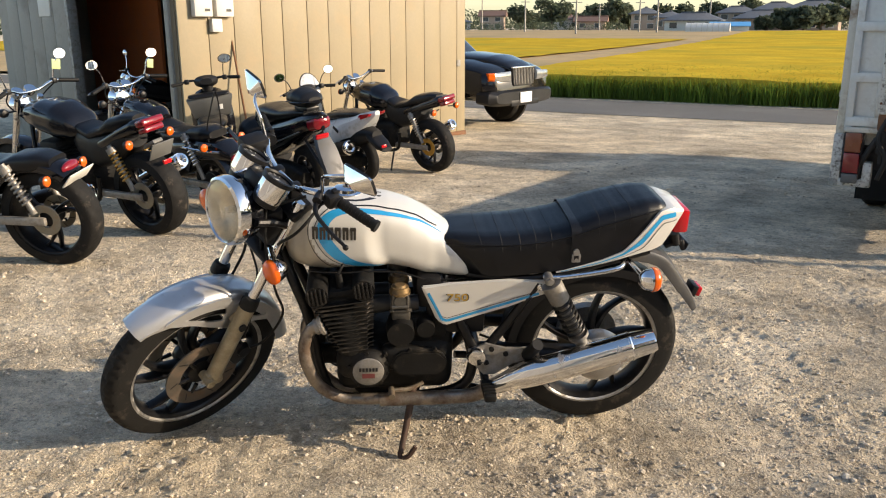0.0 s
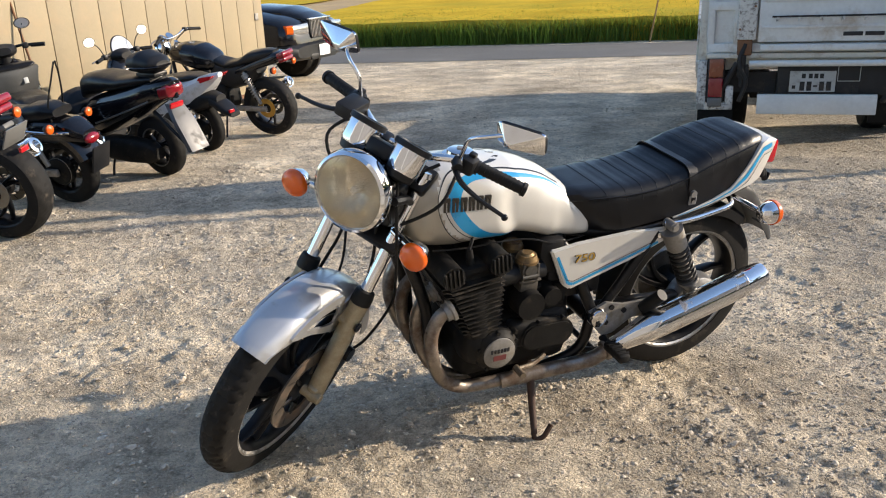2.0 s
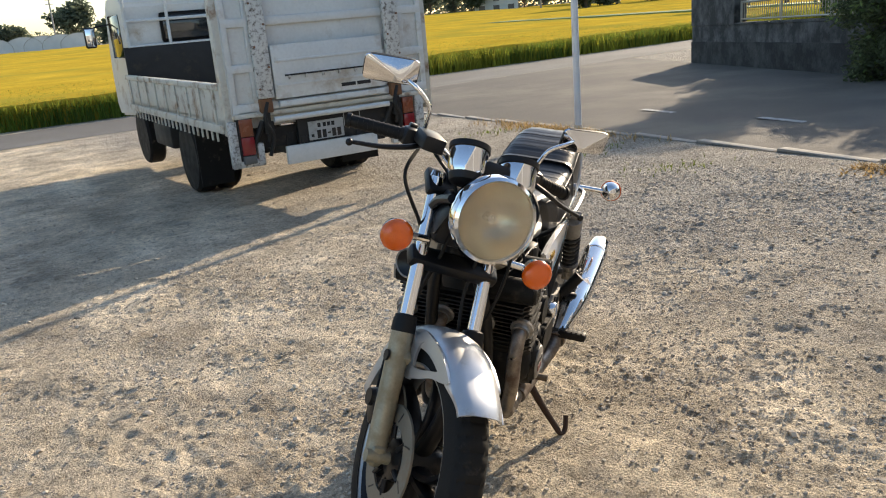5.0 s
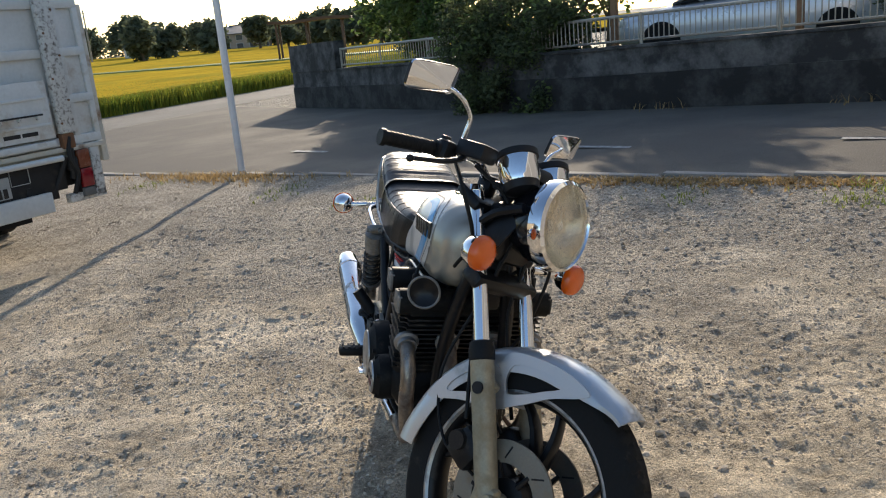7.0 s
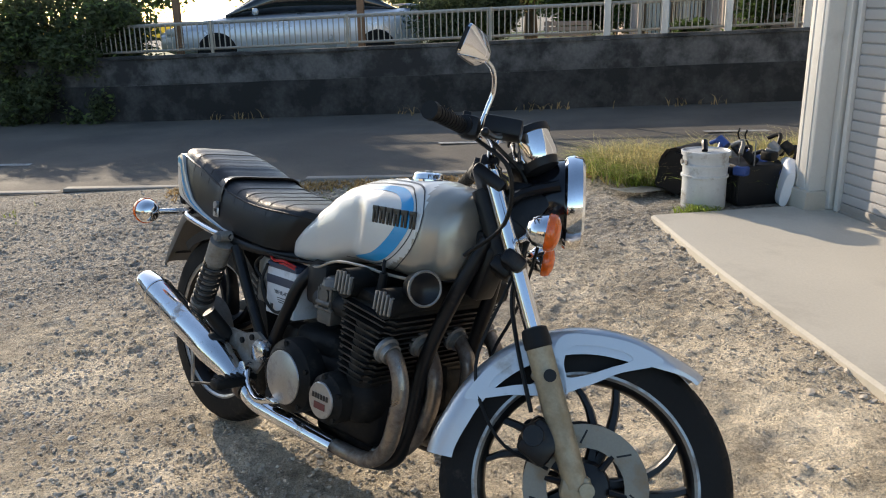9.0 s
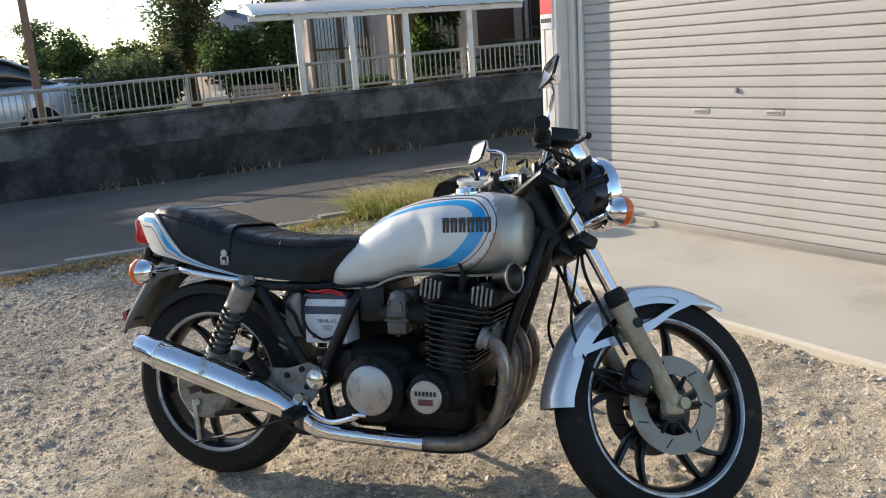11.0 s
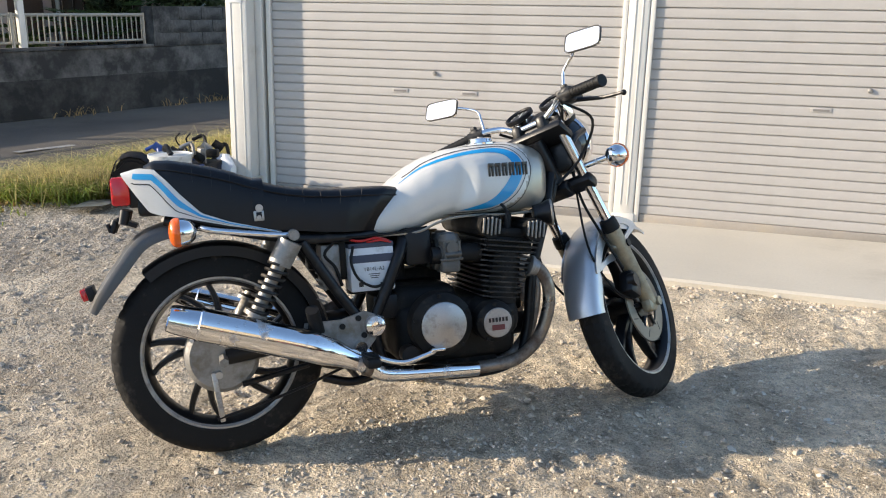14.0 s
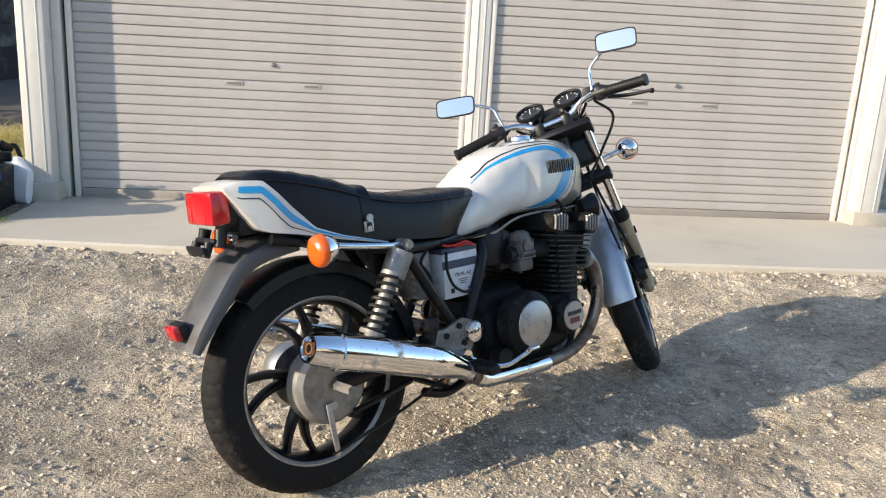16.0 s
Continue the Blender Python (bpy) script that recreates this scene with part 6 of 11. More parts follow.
for k in range(49):
    row = []
    for q in range(33):
        u, v = lerp(-1, 1, k / 48), lerp(-1, 1, q / 32)
        du, dv = u * math.sqrt(1 - v * v / 2), v * math.sqrt(1 - u * u / 2)
        r2 = du * du + dv * dv
        row.append(bm.verts.new(HL @ Vector((0.0975 * du, 0.0975 * dv, 0.030 + 0.012 * (1 - r2) + 0.00022 * math.sin(v * 50) * (1 - r2)))))
    rows.append(row)
for k in range(48):
    for q in range(32):
        bm.faces.new((rows[k][q], rows[k + 1][q], rows[k + 1][q + 1], rows[k][q + 1]))
bmesh.ops.solidify(bm, geom=list(bm.faces), thickness=0.003)
glass = spart("lens", bm, "lens_glass", bowl, "fluted glass lens")
glass.visible_shadow = False

# gauges
for s in (-1, 1):
    GM = axis_matrix((0.525, s * 0.072, 1.010), (-0.56, 0, 0.83))
    gauge = spart("gauge", lathe(B(), [(0.03, -0.04), (0.044, -0.034), (0.049, -0.022), (0.049, 0.030), (0.046, 0.032)], GM, 36), "chrome", hero, "chrome instrument with a black dial")
    spart("bezel", lathe(B(), [(0.0495, 0.028), (0.053, 0.030), (0.053, 0.044), (0.048, 0.046), (0.044, 0.040), (0.046, 0.030)], GM, 36, True), "black_plastic", gauge)
    spart("dial", lathe(B(), [(0.0455, 0.030), (0.0455, 0.034), (0.002, 0.034)], GM, 36), "dial_face", gauge)
    bm = B()
    for k in range(11):
        a = radians(225 - 27 * k)
        p = GM @ Vector((0.036 * math.cos(a), 0.036 * math.sin(a), 0.0352))
        cbox(bm, p, (0.010, 0.0022, 0.001), 0, GM.to_3x3().to_4x4() @ Matrix.Rotation(a, 4, "Z"))
    cbox(bm, GM @ Vector((0.0, 0.012, 0.0356)), (0.003, 0.03, 0.001), 0, GM.to_3x3().to_4x4())
    spart("dial_marks", bm, "white_mark", gauge)
    spart("gauge_cup", lathe(B(), [(0.02, -0.06), (0.040, -0.052), (0.045, -0.03), (0.040, -0.028)], GM, 30), "black_plastic", gauge)
bm = B()
cbox(bm, (0.525, 0, 1.0), (0.08, 0.075, 0.045), 0.012, Matrix.Rotation(radians(-34), 4, "Y"))
cbox(bm, (0.50, 0, 0.962), (0.05, 0.18, 0.02), 0.006)
spart("warning_panel", bm, "black_plastic", hero)

# handlebar and controls
bar = spart("handlebar", tube(B(), [(0.362, -0.215, 0.992), (0.40, -0.165, 1.006), (0.43, -0.115, 1.000), (0.432, -0.06, 0.972), (0.432, 0, 0.968), (0.432, 0.06, 0.972), (0.43, 0.115, 1.000), (0.40, 0.165, 1.006), (0.362, 0.215, 0.992)], 0.011, 14), "chrome", hero, "chrome handlebar")
for s in (-1, 1):
    g = spart("grip", tube(B(), [(0.368, s * 0.208, 0.994), (0.322, s * 0.338, 0.974)], 0.0165, 16, 0), "rubber_clean", bar, "black ribbed rubber grip")
    bm = B()
    for k in range(9):
        t = 0.08 + 0.095 * k
        p = Vector((0.368, s * 0.208, 0.994)).lerp(Vector((0.322, s * 0.338, 0.974)), t)
        d = Vector((-0.33, s * 0.93, -0.14))
        rod(bm, p - d * 0.003, p + d * 0.003, 0.0178, None, 16)
    rod(bm, (0.324, s * 0.333, 0.9745), (0.320, s * 0.343, 0.973), 0.0205, 0.0195, 16)
    spart("grip_ribs", bm, "rubber_clean", g)
    bm = B()
    cbox(bm, (0.385, s * 0.190, 0.998), (0.045, 0.042, 0.050), 0.012)
    rod(bm, (0.388, s * 0.165, 1.0), (0.372, s * 0.213, 0.995), 0.021, None, 16)
    cbox(bm, (0.375, s * 0.188, 1.025), (0.018, 0.02, 0.014), 0.003)
    if s < 0:
        cbox(bm, (0.455, s * 0.160, 1.018), (0.085, 0.060, 0.040), 0.007)
    else:
        rod(bm, (0.405, s * 0.155, 1.005), (0.435, s * 0.18, 1.005), 0.014)
    spart("switch_box", bm, "black_plastic", bar, "black switch box")
    bm = B()
    tube(bm, [(0.425, s * 0.165, 0.995), (0.455, s * 0.21, 0.985), (0.452, s * 0.27, 0.965), (0.440, s * 0.345, 0.949)], lambda t: 0.0085 - 0.003 * t, 8)
    ball(bm, (0.440, s * 0.350, 0.947), 0.0095)
    spart("lever", bm, "black_metal", bar, "black lever with a ball end")
    # mirror
    st = spart("mirror_stem", tube(B(), [(0.405, s * 0.165, 1.015), (0.412, s * 0.172, 1.055), (0.418, s * 0.182, 1.092), (0.412, s * 0.225, 1.122), (0.384, s * 0.262, 1.136)], 0.0055, 10), "chrome", hero, "chrome mirror on a bent stem")
    roll = radians(-12.5)
    MM = Matrix.Translation((0.367, s * 0.296, 1.141)) @ Matrix.Rotation(radians(-9 if s < 0 else 0), 4, "Z") @ Matrix.Rotation(roll * -1, 4, "X") @ Matrix.Rotation(radians(15), 4, "Y")
    bm = B()
    fw, fh = 0.069, 0.034
    back = [(0.0, 1.0, 1.0), (0.006, 0.995, 0.99), (0.034, 0.24, 0.34), (0.038, 0.14, 0.20)]
    rings = []
    for dx, kw, kh in back:
        ring = []
        off = (1 - kw) * Vector((0, -s * 0.36 * fw, -0.30 * fh))
        for k in range(24):
            a = 2 * math.pi * k / 24
            c_, s_ = math.cos(a), math.sin(a)
            ring.append(MM @ (off + Vector((dx, math.copysign(kw * fw * abs(c_) ** 0.22, c_), math.copysign(kh * fh * abs(s_) ** 0.22, s_)))))
        rings.append(ring)
    loft(bm, rings)
    sh_ = spart("mirror_shell", bm, "chrome", st, "chrome mirror shell")
    bm = B()
    ring = []
    for k in range(24):
        a = 2 * math.pi * k / 24
        c_, s_ = math.cos(a), math.sin(a)
        ring.append(bm.verts.new(MM @ Vector((-0.0015, math.copysign((fw - 0.003) * abs(c_) ** 0.35, c_), math.copysign((fh - 0.003) * abs(s_) ** 0.35, s_)))))
    bm.faces.new(ring)
    spart("mirror_glass", bm, "mirror", st, "flat mirror glass")
    bm = B()
    rings = []
    for dx, grow in ((0.005, 0.0012), (-0.003, 0.0012), (-0.003, -0.0022), (-0.0012, -0.0022)):
        ring = []
        for k in range(24):
            a = 2 * math.pi * k / 24
            c_, s_ = math.cos(a), math.sin(a)
            ring.append(MM @ Vector((dx, math.copysign((fw + grow) * abs(c_) ** 0.35, c_), math.copysign((fh + grow) * abs(s_) ** 0.35, s_))))
        rings.append(ring)
    loft(bm, rings)
    spart("mirror_rim", bm, "black_plastic", sh_, "thin black mirror rim")
# cables and hoses
bm = B()
for s, off in ((-1, 0), (1, 0.01)):
    tube(bm, [(0.44, s * 0.13, 0.99), (0.525, s * 0.07, 0.93), (0.55, s * 0.05, 0.80), (0.545, s * 0.06, 0.68), (0.575, s * 0.075, 0.58), (0.64, s * 0.095, 0.43)], 0.005, 7)
tube(bm, [(0.40, 0.17, 0.985), (0.50, 0.19, 0.92), (0.52, 0.10, 0.80), (0.46, 0.04, 0.72), (0.36, 0.03, 0.70)], 0.005, 7)
tube(bm, [(0.40, -0.16, 0.985), (0.49, -0.20, 0.92), (0.50, -0.12, 0.82), (0.42, -0.05, 0.74)], 0.005, 7)
tube(bm, [(0.54, -0.05, 1.0), (0.565, -0.055, 0.86), (0.535, -0.05, 0.70), (0.50, -0.06, 0.50), (0.58, -0.075, 0.36), (0.70, -0.08, 0.32)], 0.004, 7)
tube(bm, [(0.53, 0.05, 1.0), (0.575, 0.12, 0.84), (0.555, 0.15, 0.66), (0.52, 0.145, 0.52), (0.58, 0.125, 0.40), (0.66, 0.10, 0.37)], 0.0045, 7)
each(spart, "cable", bm, "rubber_clean", hero)
bm = B()
cbox(bm, (0.36, 0.0, 0.745), (0.05, 0.16, 0.05), 0.01)
cbox(bm, (0.43, 0.02, 0.78), (0.06, 0.09, 0.07), 0.01)
each(part, "ignition_coil", bm, "black_plastic", hero)

# ---- grass and rice ----
def blades(name, spots, material, label, category, h0, h1, w, lean=0.35, per=1, kind="stuff", seed=1, curl=0.3):
    """Bent tapered blades at the spots, as one mesh."""
    rng = random.Random(seed)
    V, Fc = [], []
    for x, y, z in spots:
        for _ in range(per):
            h = rng.uniform(h0, h1)
            a = rng.uniform(0, 2 * math.pi)
            l = rng.uniform(0, lean) * h
            dx, dy = math.cos(a) * l, math.sin(a) * l
            b = a + rng.uniform(1.0, 2.1)
            wx, wy = math.cos(b) * w / 2, math.sin(b) * w / 2
            i = len(V)
            V += [(x - wx, y - wy, z), (x + wx, y + wy, z), (x + dx * 0.45 + wx * 0.8, y + dy * 0.45 + wy * 0.8, z + h * 0.6), (x + dx * 0.45 - wx * 0.8, y + dy * 0.45 - wy * 0.8, z + h * 0.6), (x + dx * (1 + curl), y + dy * (1 + curl), z + h * (1 - 0.25 * curl * lean))]
            Fc += [(i, i + 1, i + 2, i + 3), (i + 3, i + 2, i + 4)]
    me = bpy.data.meshes.new(name)
    me.from_pydata(V, [], Fc)
    me.materials.append(M[material])
    return tagged(new(name, me), label, category, kind=kind)


FZ = gz(22)
FIELD_RISE = 1.15
rng = random.Random(5)


def field_edge(x):
    return 20.9 + 0.12 * math.sin(x * 0.9) + 0.2 * math.sin(x * 0.21)


def field_sheet(name, poly, z, material, label, nx=60, ny=40, amp=0.05):
    """A bumpy crop surface over a four-sided plot."""
    a, b, c, d = [Vector((*p, 0)) for p in poly]
    bm = B()
    rows = []
    for j in range(ny + 1):
        row = []
        for i in range(nx + 1):
            p = a.lerp(b, i / nx).lerp(d.lerp(c, i / nx), (j / ny) ** 1.7)
            row.append(bm.verts.new((p.x, p.y, z + FIELD_RISE * smoothstep(40, 170, p.y) + amp * noise.noise(Vector((p.x * 0.7, p.y * 0.5, 2))) + amp * 0.6 * noise.noise(Vector((p.x * 2.5, p.y * 2.1, 5))))))
        rows.append(row)
    for j in range(ny):
        for i in range(nx):
            bm.faces.new((rows[j][i], rows[j][i + 1], rows[j + 1][i + 1], rows[j + 1][i]))
    skirt = [bm.verts.new((v.co.x, v.co.y, FZ)) for v in rows[0]]
    for i in range(nx):
        bm.faces.new((skirt[i], skirt[i + 1], rows[0][i + 1], rows[0][i]))
    return solid(name, bm, material, label, "rice field", kind="stuff")


field_sheet("rice_field", [(-9.7, 21.3), (70, 21.3), (120, 150), (-19.5, 120)], FZ + 0.66, "rice_gold", "ripe golden rice field", 120, 70)
field_sheet("rice_field", [(-90, 42), (-19.5, 42), (-21.5, 95), (-120, 95)], FZ + 0.24, "rice_gold", "ripe rice field farther off", 50, 20)
field_sheet("rice_field", [(74, 12), (260, 10), (300, 150), (120, 150)], FZ + 0.5, "rice_gold", "ripe rice field beyond the crossing", 50, 20)
bm = B()
for k in range(31):
    y = lerp(21, 175, k / 30)
    q = (y - 21) / 100
    z = FZ + 0.15 + FIELD_RISE * smoothstep(40, 170, y)
    bm.verts.new((-90 - 30 * q, y, z))
    bm.verts.new((-6 - 8 * q, y, z))
bm.verts.ensure_lookup_table()
for k in range(30):
    bm.faces.new((bm.verts[2 * k], bm.verts[2 * k + 1], bm.verts[2 * k + 3], bm.verts[2 * k + 2]))
solid("stubble_field", bm, "stubble", "harvested tan stubble field", "field", kind="stuff")
spots = []
for k in range(9000):
    x = rng.uniform(-9, 30)
    y = field_edge(x) + rng.uniform(0, 0.7)
    spots.append((x, y, FZ))
blades("rice_edge", spots, "rice_green", "green rice stalks along the field edge", "rice plants", 0.45, 0.82, 0.020, 0.8, 2, seed=2, curl=0.5)
spots = [(rng.uniform(-9, 30), 21.0 + 9 * rng.random() ** 1.6, FZ + 0.45) for k in range(14000)]
blades("rice_ears", spots, "rice_tip", "drooping yellow-green rice ears", "rice plants", 0.18, 0.36, 0.022, 1.3, 2, seed=3, curl=0.6)
spots = [(rng.uniform(30, 75), field_edge(30) + rng.uniform(0, 0.8), FZ) for k in range(4000)]
blades("rice_edge", spots, "rice_green", "green rice stalks along the field edge", "rice plants", 0.55, 0.9, 0.03, 0.45, 1, seed=4)

spots = [(rng.uniform(9, 75), field_edge(20) + rng.uniform(-0.1, 0.6), FZ) for k in range(9000)]
blades("rice_ears", spots, "rice_tip", "golden rice along the field edge", "rice plants", 0.45, 0.80, 0.035, 0.6, 1, seed=10)

# weeds by the garage corner, straw at the pole, tufts along the road
spots = []
for k in range(6400):
    y = -1.86 - 2.8 * rng.random() ** 1.25 + rng.gauss(0, 0.07)
    x = lerp(3.75 if y > -2.3 else 3.25, road_in(y) + 0.08, rng.random()) + rng.gauss(0, 0.06)
    if x - 3.78 < 0.75 * (y + 1.95) or math.sin(x * 7.3 + y * 3.1) + math.sin(y * 9.7 - x * 2.2) < rng.uniform(-2.6, -0.2):
        continue
    spots.append((x, y, gz(y)))
blades("weeds", spots, "weed_green", "tall green weeds beside the road", "grass", 0.06, 0.24, 0.009, 2.0, 3, seed=6, curl=0.6)
blades("weeds", [s for s in spots if rng.random() < 0.7], "weed_dry", "dry yellow weeds beside the road", "grass", 0.08, 0.32, 0.006, 1.7, 3, seed=7, curl=0.6)
spots = []
for k in range(150):
    y = rng.gauss(-1.95, 0.06)
    spots.append((rng.gauss(3.03, 0.035), y, gz(y)))
for k in range(120):
    x, y = rng.gauss(4.35, 0.22), rng.gauss(-1.35, 0.22)
    spots.append((x, y, gz(y)))
blades("grass_clump", spots, "weed_green", "low green grass at the apron corner", "grass", 0.02, 0.07, 0.007, 1.8, 3, seed=19)
spots = []
for k in range(1100):
    y = rng.uniform(-2.1, 1.6)
    spots.append((road_in(y) - 0.12 - abs(rng.gauss(0, 0.16)), y, gz(y)))
blades("road_edge_litter", spots, "straw", "dry brown grass litter along the road edge", "grass", 0.01, 0.05, 0.012, 2.2, 3, seed=17)
spots = []
for k in range(500):
    y = rng.gauss(5.9, 0.7)
    spots.append((road_in(y) - abs(rng.gauss(0, 0.22)) - 0.02, y, gz(y)))
blades("straw", spots, "straw", "dry brown straw round the pole foot", "straw", 0.02, 0.10, 0.008, 1.6, 3, seed=8)
spots = []
for k in range(260):
    x, y = rng.choice(((4.3, 0.2), (4.9, 4.2), (4.1, -0.9), (5.6, 6.6), (4.5, 2.9)))
    x, y = x + rng.gauss(0, 0.22), y + rng.gauss(0, 0.14)
    spots.append((x, y, gz(y)))
blades("grass_tuft", spots, "grass_green", "thin low grass growing in the gravel", "grass", 0.015, 0.05, 0.006, 1.2, 3, seed=9)

# ---- loose stones ----
def stones(name, count, size0, size1, pick, material, label, seed):
    rng = random.Random(seed)
    base = [Vector(p).normalized() for p in ((1, 0, 0), (-1, 0, 0), (0, 1, 0), (0, -1, 0), (0, 0, 1), (0, 0, -1), (0.6, 0.6, 0.6), (-0.6, 0.6, 0.6), (0.6, -0.6, 0.6), (-0.6, -0.6, 0.6))]
    tri = [(4, 6, 7), (4, 7, 9), (4, 9, 8), (4, 8, 6), (6, 0, 2), (6, 2, 7), (7, 2, 1), (7, 1, 9), (9, 1, 3), (9, 3, 8), (8, 3, 0), (8, 0, 6), (5, 2, 0), (5, 1, 2), (5, 3, 1), (5, 0, 3)]
    V, Fc = [], []
    for _ in range(count):
        x, y = pick(rng)
        s = size0 * (size1 / size0) ** (rng.random() ** 2.2)
        a, b = rng.uniform(0, 6.28), rng.uniform(-0.5, 0.5)
        ca, sa, cb, sb = math.cos(a), math.sin(a), math.cos(b), math.sin(b)
        sx, sy, sz = s * rng.uniform(0.7, 1.3), s * rng.uniform(0.6, 1.0), s * rng.uniform(0.4, 0.8)
        z = gz(y) + bumps(x, y) + sz * rng.uniform(-0.25, 0.25)
        i = len(V)
        for p in base:
            j = rng.uniform(0.75, 1.15)
            px, py, pz = p.x * sx * j, p.y * sy * j, p.z * sz * j
            px, pz = px * cb - pz * sb, px * sb + pz * cb
            V.append((x + px * ca - py * sa, y + px * sa + py * ca, z + pz))
        Fc += [(i + p, i + q, i + r) for p, q, r in tri]
    me = bpy.data.meshes.new(name)
    me.from_pydata(V, [], Fc)
    me.materials.append(M[material])
    return tagged(new(name, me), label, "gravel", kind="stuff")


def near_pick(rng):
    while True:
        x, y = rng.gauss(0.6, 1.9), rng.gauss(0.9, 1.7)
        if (y > apron_edge(x) - 0.04 or x > 2.97) and y > -2.4 and x < road_in(y) - 0.05 and noise.noise(Vector((x * 1.2, y * 1.2, 4))) > rng.uniform(-0.45, 0.25):
            return x, y


def far_pick(rng):
    while True:
        x, y = rng.uniform(-4.5, 5.5), rng.uniform(-2.0, 8.0)
        if (y > apron_edge(x) - 0.06 or x > 3.0) and x < road_in(y) - 0.03:
            return x, y


def edge_pick(rng):
    x = rng.uniform(-2.5, 3.0)
    return x, apron_edge(x) - 0.03 + abs(rng.gauss(0, 0.09))


stones("gravel", 62000, 0.0022, 0.0105, near_pick, "stone", "small loose grey stones", 11)
stones("gravel", 12000, 0.004, 0.020, far_pick, "stone", "loose grey stones over the lot", 12)
stones("gravel", 900, 0.005, 0.018, near_pick, "stone_pale", "pale limestone chips", 13)
stones("gravel", 700, 0.006, 0.022, edge_pick, "stone", "stones gathered along the apron edge", 14)

stones("gravel", 6500, 0.006, 0.020, lambda r: (4.75 - abs(r.gauss(0, 1.0)), r.gauss(0.8, 1.4)), "stone", "coarse gravel near the road edge", 15)

spots = []
for k in range(110):
    y = rng.choice((-8.6, -7.9, -6.2, -4.4, -2.7, -1.2, 1.4)) + rng.gauss(0, 0.28)
    spots.append((wall_x(y) - 0.05 - abs(rng.gauss(0, 0.10)), y, gz(y)))
blades("wall_foot_weeds", spots, "straw", "dry weeds and litter along the wall foot", "grass", 0.03, 0.17, 0.012, 1.3, 2, seed=16)

# ---- parked motorcycles and scooters ----
def at_ground(x, y, heading, lean=0.0):
    return pose(x, y, gz(y) - 0.004) @ pose(0, 0, 0, 0, 0, heading) @ pose(0, 0, 0, -lean, 0, 0)


def body_loft(rows, pw=2.6, n=24, m=72):
    """A smooth body along x: rows of x, bottom, top, half width."""
    bm = B()
    rows = sorted(rows)
    x0, x1 = rows[0][0], rows[-1][0]
    rings = []
    for i in range(m // 3 + 1):
        x = lerp(x0, x1, i / (m // 3))
        zb, zt, w = table(rows, x)
        zc, h = (zb + zt) / 2, max(0.003, (zt - zb) / 2)
        ring = []
        for k in range(n):
            a = 2 * math.pi * k / n
            c_, s_ = math.cos(a), math.sin(a)
            ring.append(Vector((x, math.copysign(max(w, 0.003) * abs(c_) ** (2 / pw), c_), zc + math.copysign(h * abs(s_) ** (2 / pw), s_))))
        rings.append(ring)
    loft(bm, rings)
    return bm


def small_signal(parent, c, d, stalk_to, material="amber"):
    m = axis_matrix(c, d)
    o = part("turn_signal", lathe(B(), [(0.006, -0.036), (0.027, -0.028), (0.034, -0.004), (0.034, 0.002)], m, 16), "black_plastic", parent)
    part("lens", lathe(B(), [(0.033, 0.002), (0.032, 0.012), (0.018, 0.022), (0.002, 0.024)], m, 16), material, o, "amber lens")
    part("stalk", tube(B(), [c, stalk_to], 0.007, 6, 0), "black_plastic", o)


def round_mirror(parent, base, head, n, rx=0.05, ry=0.036, label="", shell="black_plastic"):
    o = part("mirror_stem", tube(B(), [base, (lerp(base[0], head[0], 0.5), lerp(base[1], head[1], 0.35), lerp(base[2], head[2], 0.6)), head], 0.005, 6), shell, parent, label)
    m = axis_matrix(head, n)
    part("mirror_shell", lathe(B(), [(0.006, -0.022), (0.7 * rx, -0.014), (rx, -0.002), (rx, 0.0)], m @ Matrix.Diagonal((1, ry / rx, 1, 1)), 20), shell, o)
    part("mirror_glass", lathe(B(), [(rx * 0.86, 0.0), (rx * 0.86, 0.0015), (0.002, 0.0015)], m @ Matrix.Diagonal((1, ry / rx, 1, 1)), 20), "mirror", o, "bright mirror glass")


